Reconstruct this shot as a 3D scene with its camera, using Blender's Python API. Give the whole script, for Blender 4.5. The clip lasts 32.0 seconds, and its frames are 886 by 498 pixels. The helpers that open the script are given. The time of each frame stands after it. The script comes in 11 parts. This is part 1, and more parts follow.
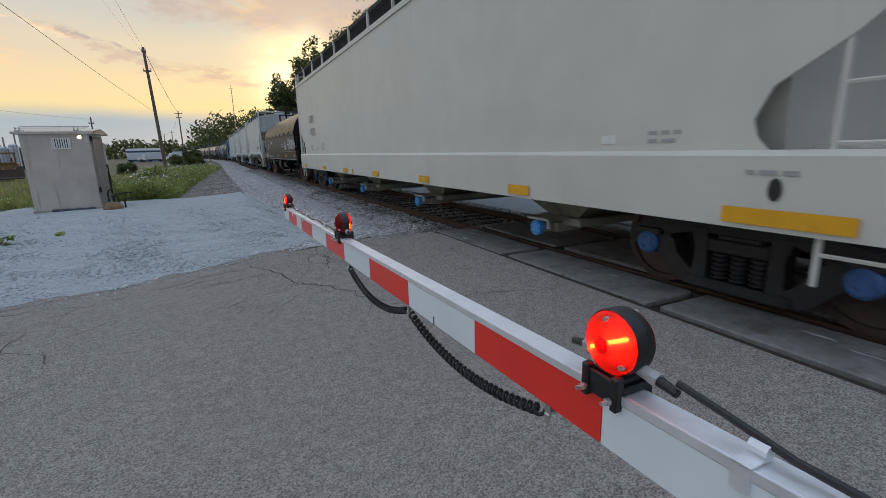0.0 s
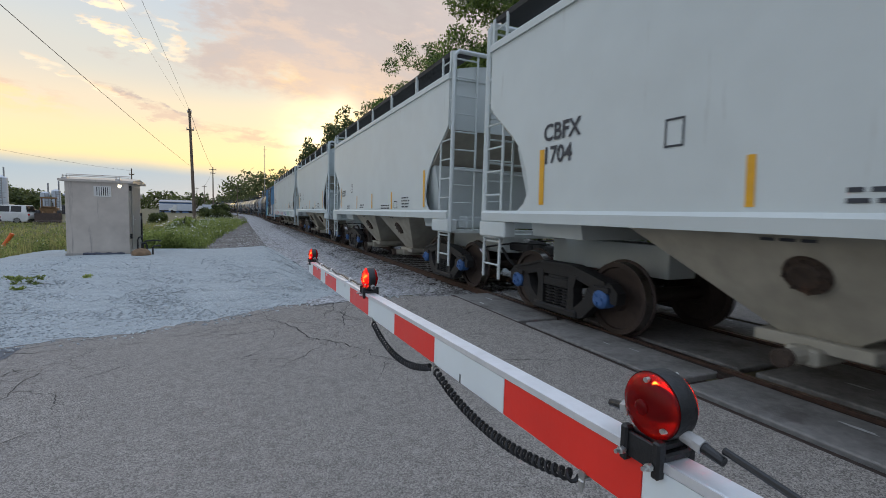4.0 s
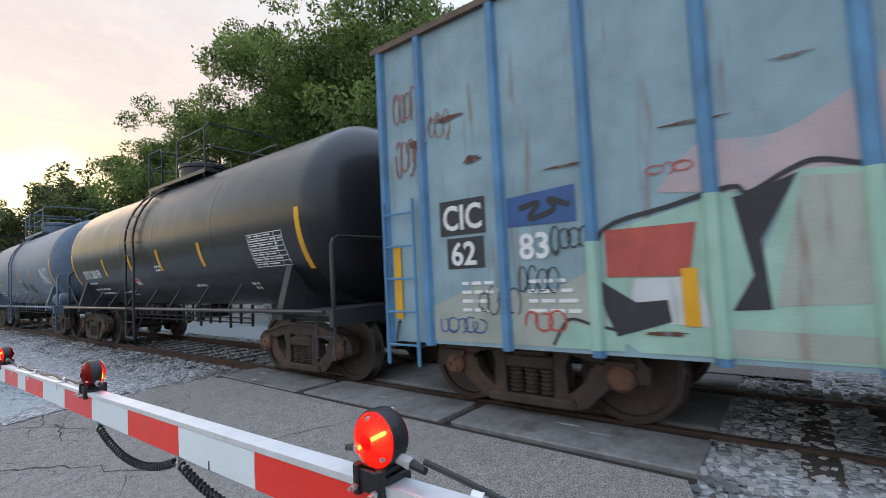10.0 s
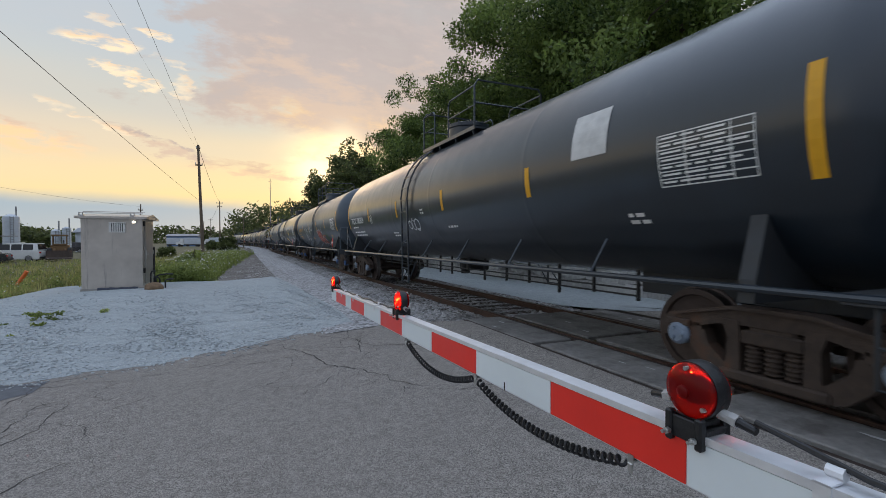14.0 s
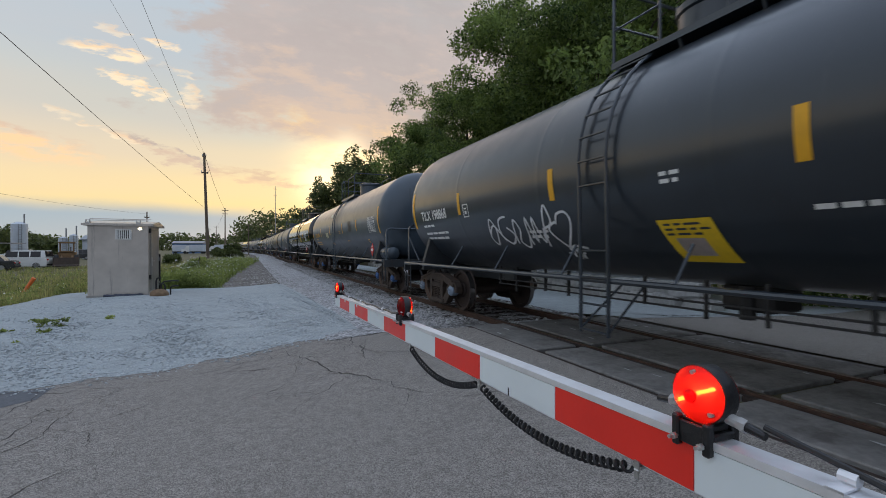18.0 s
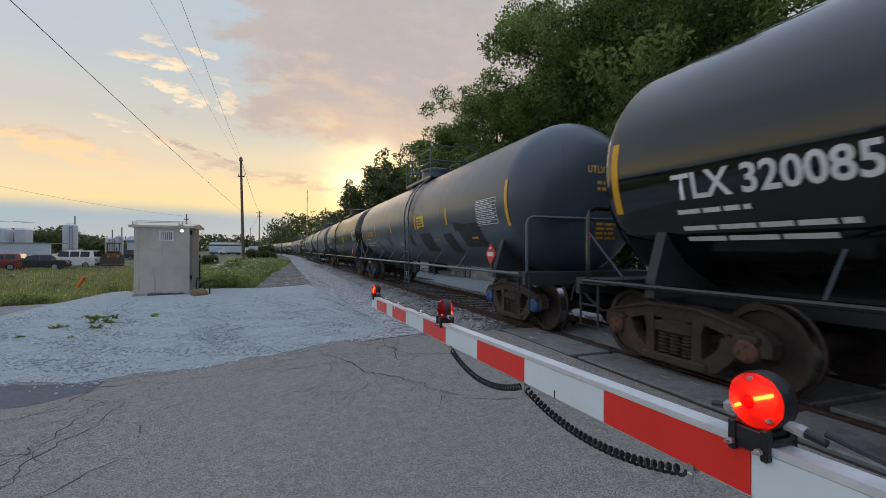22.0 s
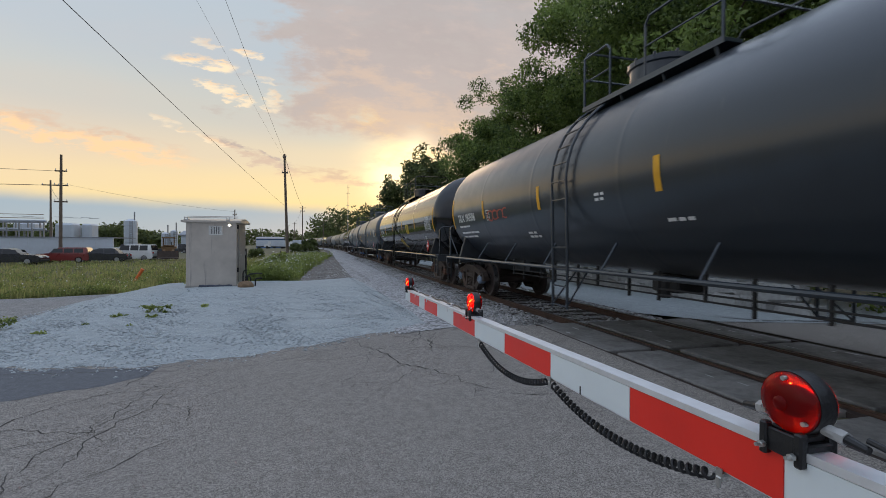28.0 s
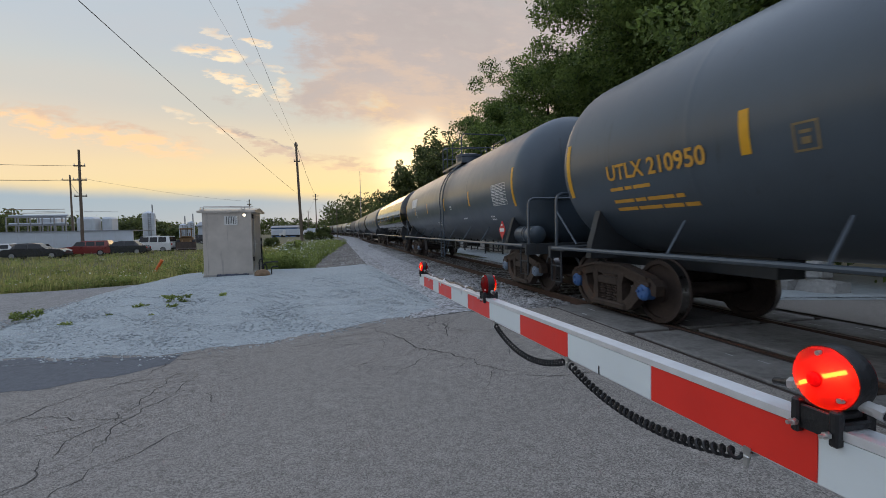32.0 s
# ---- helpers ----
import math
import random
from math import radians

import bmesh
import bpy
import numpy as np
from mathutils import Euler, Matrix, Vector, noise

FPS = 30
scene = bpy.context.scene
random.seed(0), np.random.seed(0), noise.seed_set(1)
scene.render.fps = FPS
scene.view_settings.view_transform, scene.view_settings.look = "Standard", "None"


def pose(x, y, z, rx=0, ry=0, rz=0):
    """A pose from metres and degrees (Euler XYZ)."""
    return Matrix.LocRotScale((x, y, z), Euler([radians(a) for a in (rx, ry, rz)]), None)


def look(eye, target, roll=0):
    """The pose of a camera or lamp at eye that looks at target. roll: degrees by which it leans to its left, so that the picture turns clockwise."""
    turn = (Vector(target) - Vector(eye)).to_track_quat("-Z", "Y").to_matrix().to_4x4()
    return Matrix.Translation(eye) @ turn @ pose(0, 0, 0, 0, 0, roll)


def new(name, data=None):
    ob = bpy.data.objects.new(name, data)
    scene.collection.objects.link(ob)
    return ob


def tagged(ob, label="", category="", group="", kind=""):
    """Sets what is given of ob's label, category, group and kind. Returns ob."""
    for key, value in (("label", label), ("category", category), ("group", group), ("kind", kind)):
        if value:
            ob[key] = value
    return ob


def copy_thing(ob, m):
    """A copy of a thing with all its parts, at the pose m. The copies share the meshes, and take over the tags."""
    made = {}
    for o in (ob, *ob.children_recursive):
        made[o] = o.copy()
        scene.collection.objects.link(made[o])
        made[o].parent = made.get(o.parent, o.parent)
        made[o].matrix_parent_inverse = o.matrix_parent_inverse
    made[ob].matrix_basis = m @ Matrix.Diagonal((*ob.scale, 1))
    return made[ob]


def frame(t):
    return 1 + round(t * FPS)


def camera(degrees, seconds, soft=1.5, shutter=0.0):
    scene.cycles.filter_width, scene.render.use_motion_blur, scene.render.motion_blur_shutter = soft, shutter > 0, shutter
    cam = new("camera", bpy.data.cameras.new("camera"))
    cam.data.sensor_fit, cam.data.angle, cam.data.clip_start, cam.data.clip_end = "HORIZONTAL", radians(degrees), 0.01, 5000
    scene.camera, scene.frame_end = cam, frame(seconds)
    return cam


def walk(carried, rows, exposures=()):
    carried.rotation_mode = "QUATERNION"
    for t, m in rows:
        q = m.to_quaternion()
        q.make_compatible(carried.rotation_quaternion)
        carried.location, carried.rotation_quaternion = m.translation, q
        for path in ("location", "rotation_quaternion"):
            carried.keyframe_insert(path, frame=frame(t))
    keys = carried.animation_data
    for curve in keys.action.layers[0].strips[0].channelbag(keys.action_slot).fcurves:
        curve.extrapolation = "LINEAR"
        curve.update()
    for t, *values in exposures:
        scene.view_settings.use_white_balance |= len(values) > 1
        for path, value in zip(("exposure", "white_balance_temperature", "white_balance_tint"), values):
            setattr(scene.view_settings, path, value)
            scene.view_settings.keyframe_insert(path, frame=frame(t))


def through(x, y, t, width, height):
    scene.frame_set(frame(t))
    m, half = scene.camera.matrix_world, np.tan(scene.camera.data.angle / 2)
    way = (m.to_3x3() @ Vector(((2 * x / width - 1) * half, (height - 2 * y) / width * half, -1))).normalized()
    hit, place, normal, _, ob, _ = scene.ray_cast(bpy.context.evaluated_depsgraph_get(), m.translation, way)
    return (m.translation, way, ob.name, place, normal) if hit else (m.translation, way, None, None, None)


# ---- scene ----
cam = camera(89.3, 32.0, soft=0.7, shutter=0.1)
PATH = [
    (0, (0.089, -0.471, 1.453), (0.929, 1.291, 1.017), -1.4),
    (0.5, (0.076, -0.455, 1.449), (0.946, 1.299, 1.038), -0.3),
    (1, (0.066, -0.476, 1.455), (0.951, 1.298, 1.187), -0.3),
    (1.5, (0.026, -0.483, 1.456), (0.903, 1.307, 1.294), -0.1),
    (2, (0.025, -0.5, 1.458), (0.883, 1.303, 1.338), -0.3),
    (2.5, (0.023, -0.483, 1.442), (0.825, 1.344, 1.312), 1.0),
    (3, (0.015, -0.491, 1.441), (0.787, 1.349, 1.3), 1.6),
    (3.5, (0.046, -0.481, 1.437), (0.841, 1.347, 1.277), 1.6),
    (5.5, (-0.041, -0.538, 1.436), (0.755, 1.294, 1.35), 1.2),
    (6, (-0.036, -0.591, 1.429), (0.72, 1.259, 1.355), -0.2),
    (6.5, (-0.093, -0.572, 1.434), (0.652, 1.283, 1.375), -1.2),
    (7, (-0.163, -0.561, 1.437), (0.586, 1.293, 1.395), -0.8),
    (7.5, (-0.168, -0.561, 1.437), (0.587, 1.29, 1.397), 0.4),
    (8, (-0.144, -0.545, 1.43), (0.637, 1.296, 1.388), 1.2),
    (8.5, (-0.127, -0.544, 1.43), (0.682, 1.284, 1.389), 1.6),
    (9, (-0.122, -0.558, 1.432), (0.839, 1.196, 1.43), 0.9),
    (9.5, (-0.06, -0.573, 1.435), (1.207, 0.973, 1.489), -0.6),
    (10, (0.035, -0.63, 1.45), (1.596, 0.615, 1.559), -2.9),
    (10.5, (0.033, -0.631, 1.451), (1.362, 0.86, 1.547), -1.7),
    (11, (-0.017, -0.595, 1.441), (0.964, 1.147, 1.477), 0.3),
    (11.5, (-0.099, -0.556, 1.418), (0.725, 1.267, 1.38), 0.5),
    (12, (-0.185, -0.539, 1.419), (0.549, 1.321, 1.371), 0.6),
    (12.5, (-0.189, -0.548, 1.425), (0.548, 1.31, 1.388), 0.5),
    (13, (-0.133, -0.556, 1.426), (0.645, 1.286, 1.392), 0.6),
    (13.5, (-0.137, -0.573, 1.428), (0.641, 1.27, 1.397), 0.4),
    (15.5, (-0.109, -0.562, 1.421), (0.691, 1.271, 1.362), -1.9),
    (16, (-0.107, -0.551, 1.42), (0.713, 1.273, 1.377), -1.7),
    (16.5, (-0.115, -0.56, 1.425), (0.711, 1.261, 1.391), -1.2),
    (17, (-0.123, -0.567, 1.424), (0.684, 1.262, 1.404), -0.6),
    (17.5, (-0.134, -0.569, 1.421), (0.649, 1.271, 1.409), -0.2),
    (18, (-0.128, -0.568, 1.418), (0.633, 1.282, 1.413), -0.1),
    (18.5, (-0.138, -0.563, 1.42), (0.615, 1.29, 1.414), 0.2),
    (19, (-0.138, -0.555, 1.419), (0.635, 1.29, 1.41), 0.5),
    (19.5, (-0.129, -0.554, 1.419), (0.675, 1.277, 1.414), 0.5),
    (20, (-0.126, -0.557, 1.421), (0.721, 1.255, 1.431), 0.4),
    (20.5, (-0.12, -0.575, 1.426), (0.743, 1.23, 1.45), 0.3),
    (21, (-0.148, -0.595, 1.436), (0.66, 1.235, 1.463), 0.4),
    (21.5, (-0.188, -0.597, 1.43), (0.531, 1.269, 1.45), 0.5),
    (22, (-0.206, -0.592, 1.426), (0.438, 1.302, 1.433), 0.3),
    (22.5, (-0.195, -0.588, 1.427), (0.412, 1.318, 1.426), 0.1),
    (23, (-0.182, -0.592, 1.427), (0.417, 1.317, 1.43), -0.0),
    (23.5, (-0.179, -0.597, 1.426), (0.436, 1.306, 1.426), -0.1),
    (24, (-0.162, -0.585, 1.423), (0.459, 1.317, 1.418), -0.1),
    (24.5, (-0.174, -0.591, 1.426), (0.433, 1.315, 1.416), -0.0),
    (25, (-0.161, -0.591, 1.423), (0.423, 1.322, 1.411), -0.1),
    (25.5, (-0.157, -0.592, 1.424), (0.395, 1.331, 1.409), -0.0),
    (26, (-0.15, -0.584, 1.421), (0.366, 1.348, 1.406), -0.0),
    (26.5, (-0.144, -0.58, 1.42), (0.337, 1.361, 1.41), 0.1),
    (28.5, (-0.16, -0.596, 1.418), (0.322, 1.345, 1.389), 0.4),
    (29, (-0.165, -0.595, 1.415), (0.336, 1.34, 1.379), 0.7),
    (29.5, (-0.166, -0.597, 1.416), (0.35, 1.335, 1.38), 0.9),
    (30, (-0.166, -0.595, 1.416), (0.351, 1.337, 1.384), 0.7),
    (30.5, (-0.167, -0.59, 1.418), (0.346, 1.343, 1.378), 0.1),
    (31, (-0.147, -0.578, 1.412), (0.345, 1.36, 1.35), -0.6),
    (31.5, (-0.152, -0.575, 1.408), (0.3, 1.372, 1.333), -1.1),
    (32, (-0.144, -0.565, 1.405), (0.276, 1.388, 1.317), -1.1),
]
EXPOSURE = [(0, 0.0), (1, 0.12), (2, 0.06), (3, 0.34), (4.5, 0.20), (6, -0.02), (8, -0.07), (9, -0.08), (9.5, 0.16), (10, 0.84), (10.25, 1.0), (10.6, 0.64), (11, 0.24), (12, 0.14), (14, 0.08), (20, 0.03), (32, 0.02)]
walk(cam, [(t, look(eye, target, roll)) for t, eye, target, roll in PATH], EXPOSURE)

# ---------------------------------------------------------------- light
SUN_AZ = 8.0          # degrees right of the +y axis
world = bpy.data.worlds.new("sunset_sky")
scene.world = world
world.use_nodes = True


def build_sky():
    nt = world.node_tree
    nt.nodes.clear()
    N, L = nt.nodes.new, nt.links.new

    def math_node(op, a, b=None, c=None):
        n = N("ShaderNodeMath")
        n.operation = op
        for i, v in enumerate((a, b, c)):
            if v is None:
                continue
            if isinstance(v, (int, float)):
                n.inputs[i].default_value = v
            else:
                L(v, n.inputs[i])
        return n.outputs[0]

    def mix(fac, a, b, mode="MIX"):
        n = N("ShaderNodeMix")
        n.data_type, n.blend_type = "RGBA", mode
        for sock, v in ((n.inputs["Factor"], fac), (n.inputs[6], a), (n.inputs[7], b)):
            if isinstance(v, (int, float)):
                sock.default_value = v
            elif isinstance(v, tuple):
                sock.default_value = (*v, 1)
            else:
                L(v, sock)
        return n.outputs[2]

    def ramp(fac, stops):
        n = N("ShaderNodeValToRGB")
        n.color_ramp.interpolation = "EASE"
        while len(n.color_ramp.elements) < len(stops):
            n.color_ramp.elements.new(0.5)
        for e, (p, c) in zip(n.color_ramp.elements, stops):
            e.position, e.color = p, (*c, 1)
        L(fac, n.inputs[0])
        return n.outputs[0]

    tc = N("ShaderNodeTexCoord")
    sep = N("ShaderNodeSeparateXYZ")
    L(tc.outputs["Generated"], sep.inputs[0])
    x, y, z = sep.outputs
    zc = math_node("MAXIMUM", z, 0.0)
    # towards the sunset: 1, away from it: 0
    az = radians(SUN_AZ)
    side = math_node("ADD", math_node("MULTIPLY", x, math.sin(az)), math_node("MULTIPLY", y, math.cos(az)))
    warm = math_node("SMOOTH_MIN", math_node("MAXIMUM", math_node("MULTIPLY_ADD", side, 0.62, 0.38), 0.0), 1.0, 0.1)
    def step(v, lo, hi, a=0.0, b=1.0):
        n = N("ShaderNodeMapRange")
        n.interpolation_type = "SMOOTHSTEP"
        for i, q in ((1, lo), (2, hi), (3, a), (4, b)):
            n.inputs[i].default_value = q
        L(v, n.inputs[0])
        return n.outputs[0]

    def times(a, b):
        return math_node("MULTIPLY", a, b)

    cool_sky = ramp(zc, [(0.0, (0.22, 0.26, 0.34)), (0.12, (0.32, 0.36, 0.45)), (0.40, (0.48, 0.52, 0.61)), (0.70, (0.60, 0.72, 0.94)), (1.0, (0.74, 0.88, 1.16))])
    warm_sky = ramp(zc, [(0.0, (0.82, 0.58, 0.25)), (0.06, (1.00, 0.76, 0.33)), (0.12, (0.96, 0.75, 0.40)), (0.18, (0.84, 0.70, 0.48)), (0.25, (0.62, 0.62, 0.55)), (0.36, (0.50, 0.57, 0.62)), (0.55, (0.49, 0.56, 0.63)), (0.75, (0.68, 0.80, 1.00)), (1.0, (0.74, 0.88, 1.16))])
    # the clear evening sky out to either side is brighter than the dusk behind
    side_sky = ramp(zc, [(0.0, (0.46, 0.51, 0.60)), (0.12, (0.64, 0.69, 0.78)), (0.40, (0.58, 0.67, 0.83)), (0.70, (0.54, 0.66, 0.88)), (1.0, (0.74, 0.88, 1.16))])
    sky = mix(warm, mix(step(side, -0.95, -0.15), cool_sky, side_sky), warm_sky)
    # the glow where the sun has sunk behind the cloud
    el = radians(11.5)
    ga = radians(10.5)
    sx, sy, sz = math.sin(ga) * math.cos(el), math.cos(ga) * math.cos(el), math.sin(el)
    dot = math_node("ADD", math_node("ADD", math_node("MULTIPLY", x, sx), math_node("MULTIPLY", y, sy)), math_node("MULTIPLY", z, sz))
    glow = math_node("POWER", math_node("MAXIMUM", dot, 0.0), 260.0)
    sky = mix(math_node("MULTIPLY", glow, 0.78), sky, (1.6, 1.15, 0.55))
    # bearing from the track's line, and the cloud noise laid over bearing and height
    ahead = math_node("MAXIMUM", y, 0.08)
    u = math_node("DIVIDE", x, ahead)
    w = math_node("DIVIDE", zc, ahead)
    front = step(y, 0.0, 0.25)
    flat = N("ShaderNodeCombineXYZ")
    L(u, flat.inputs[0])
    L(w, flat.inputs[1])

    def noise_at(scale, detail, sx_, sy_, at, rough=0.55):
        mp, n = N("ShaderNodeMapping"), N("ShaderNodeTexNoise")
        mp.inputs["Scale"].default_value, mp.inputs["Location"].default_value = (sx_, sy_, 1.0), at
        L(flat.outputs[0], mp.inputs[0])
        L(mp.outputs[0], n.inputs["Vector"])
        n.inputs["Scale"].default_value, n.inputs["Detail"].default_value, n.inputs["Roughness"].default_value = scale, detail, rough
        return n.outputs["Fac"]

    big = noise_at(2.6, 8.0, 1.0, 1.7, (0.3, 0.1, 0.0), 0.60)
    fine = noise_at(9.0, 7.0, 1.0, 2.6, (4.0, 1.0, 0.0), 0.62)
    veil = noise_at(1.3, 6.0, 0.8, 2.4, (7.0, 2.0, 0.0))
    # thin veils everywhere ahead
    sky = mix(times(times(times(step(veil, 0.45, 0.72), 0.45), front), step(w, 1.15, 0.72)), sky, ramp(zc, [(0.10, (0.95, 0.68, 0.42)), (0.22, (0.70, 0.60, 0.52)), (0.45, (0.56, 0.57, 0.60))]))
    # the wide grey-pink cloud over the line and to its right
    lean = math_node("MULTIPLY_ADD", w, 0.22, u)
    edge_u = math_node("ADD", math_node("ADD", lean, times(math_node("SUBTRACT", big, 0.5), 0.75)), times(math_node("SUBTRACT", fine, 0.5), 0.45))
    edge_w = math_node("ADD", math_node("ADD", math_node("MULTIPLY_ADD", u, 0.13, w), times(math_node("SUBTRACT", big, 0.5), 0.12)), times(math_node("SUBTRACT", fine, 0.5), 0.07))
    cloud = times(times(times(step(edge_u, -0.09, 0.03), step(edge_w, 0.215, 0.255)), front), step(w, 1.15, 0.72))
    tone = ramp(math_node("ADD", w, times(math_node("SUBTRACT", fine, 0.5), 0.62)), [(0.14, (0.86, 0.60, 0.36)), (0.27, (0.68, 0.52, 0.42)), (0.42, (0.56, 0.475, 0.445)), (0.70, (0.50, 0.485, 0.49)), (1.0, (0.56, 0.59, 0.64))])
    tone = mix(times(step(math_node("ADD", times(big, 0.6), times(fine, 0.4)), 0.42, 0.60), 0.55), tone, (0.43, 0.375, 0.365))
    tone = mix(times(step(math_node("ADD", fine, times(big, 0.5)), 0.74, 0.92), 0.10), tone, (0.98, 0.80, 0.64))
    sky = mix(times(cloud, 0.92), sky, tone)

    ca, ce = radians(7.2), radians(8.3)
    dot2 = math_node("ADD", math_node("ADD", times(x, math.sin(ca) * math.cos(ce)), times(y, math.cos(ca) * math.cos(ce))), times(z, math.sin(ce)))
    core = math_node("ADD", math_node("POWER", math_node("MAXIMUM", dot2, 0.0), 900.0), times(math_node("POWER", math_node("MAXIMUM", dot, 0.0), 1400.0), 0.7))
    sky = mix(times(times(core, step(math_node("ADD", fine, times(big, 0.4)), 0.52, 0.74)), 0.85), sky, (1.75, 1.42, 0.86))

    tiny = noise_at(22.0, 6.0, 1.0, 3.0, (1.0, 5.0, 0.0), 0.6)
    # single streaks and puffs: bearing, height, half width, half height, tilt, strength
    def streak(u0, w0, a, b, tilt, strength, low, high):
        nonlocal sky
        du = math_node("SUBTRACT", math_node("ADD", u, times(math_node("SUBTRACT", fine, 0.5), 0.10)), u0)
        dw = math_node("SUBTRACT", math_node("SUBTRACT", math_node("ADD", w, math_node("ADD", times(math_node("SUBTRACT", fine, 0.5), 0.055), times(math_node("SUBTRACT", tiny, 0.5), 0.030))), w0), times(du, tilt))
        q = math_node("ADD", math_node("POWER", math_node("DIVIDE", du, a), 2.0), math_node("POWER", math_node("DIVIDE", dw, b), 2.0))
        sky = mix(times(times(times(step(q, 1.15, 0.35), step(tiny, 0.36, 0.58)), front), strength), sky, ramp(math_node("DIVIDE", dw, b), [(0.0, high), (0.6, low)]))

    peach, grey, cream = (1.0, 0.72, 0.46), (0.56, 0.46, 0.40), (1.05, 0.84, 0.58)
    streak(-0.47, 0.204, 0.21, 0.030, -0.20, 1.0, (0.76, 0.56, 0.42), (1.05, 0.70, 0.40))
    streak(-0.165, 0.188, 0.105, 0.013, -0.33, 1.0, grey, (0.72, 0.55, 0.42))
    streak(0.0, 0.143, 0.11, 0.018, -0.12, 0.95, (0.74, 0.54, 0.38), (0.86, 0.62, 0.40))
    for u0, w0, a0, b0, tilt, power in ((-0.252, 0.366, 0.062, 0.019, -0.15, 1.0), (-0.24, 0.317, 0.046, 0.014, -0.15, 0.95), (-0.172, 0.390, 0.032, 0.012, -0.2, 0.9), (-0.19, 0.298, 0.036, 0.011, -0.2, 0.9), (-0.122, 0.300, 0.026, 0.018, -0.5, 0.6), (-0.14, 0.345, 0.028, 0.013, -0.5, 0.45), (-0.24, 0.410, 0.030, 0.010, -0.2, 0.5), (-0.275, 0.225, 0.026, 0.009, -0.2, 0.7), (-0.235, 0.205, 0.030, 0.009, -0.25, 0.7), (-0.33, 0.245, 0.030, 0.010, -0.2, 0.5)):
        streak(u0, w0, a0, b0, tilt, power, peach, cream)
    # blue-grey cloud bank along the horizon, higher on the left
    top = math_node("ADD", math_node("MULTIPLY_ADD", u, -0.028, 0.070), times(math_node("SUBTRACT", big, 0.5), 0.035))
    bank = step(math_node("SUBTRACT", w, top), 0.020, -0.014)
    away = math_node("SUBTRACT", 1.0, step(u, -0.05, 0.09))
    sky = mix(times(times(times(bank, away), front), 0.95), sky, ramp(w, [(0.0, (0.44, 0.50, 0.54)), (0.08, (0.36, 0.46, 0.55))]))
    nishita = N("ShaderNodeTexSky")
    nishita.sky_type, nishita.sun_disc = "NISHITA", False
    nishita.sun_elevation, nishita.sun_rotation = radians(4.0), radians(SUN_AZ)
    sky = mix(0.004, sky, nishita.outputs[0], "ADD")
    bg = N("ShaderNodeBackground")
    bg.inputs["Strength"].default_value = SKY_STRENGTH
    L(sky, bg.inputs[0])
    out = N("ShaderNodeOutputWorld")
    L(bg.outputs[0], out.inputs[0])


SKY_STRENGTH = 1.0
build_sky()
sun_data = bpy.data.lights.new("evening_sun", "SUN")
sun_data.energy, sun_data.angle, sun_data.color = 0.22, radians(20), (1.0, 0.72, 0.45)
sun = new("evening_sun", sun_data)
sun.matrix_world = look((0, 0, 0), (-math.sin(radians(SUN_AZ)), -math.cos(radians(SUN_AZ)), -math.tan(radians(11))))


# ---------------------------------------------------------------- materials
MATS = {}


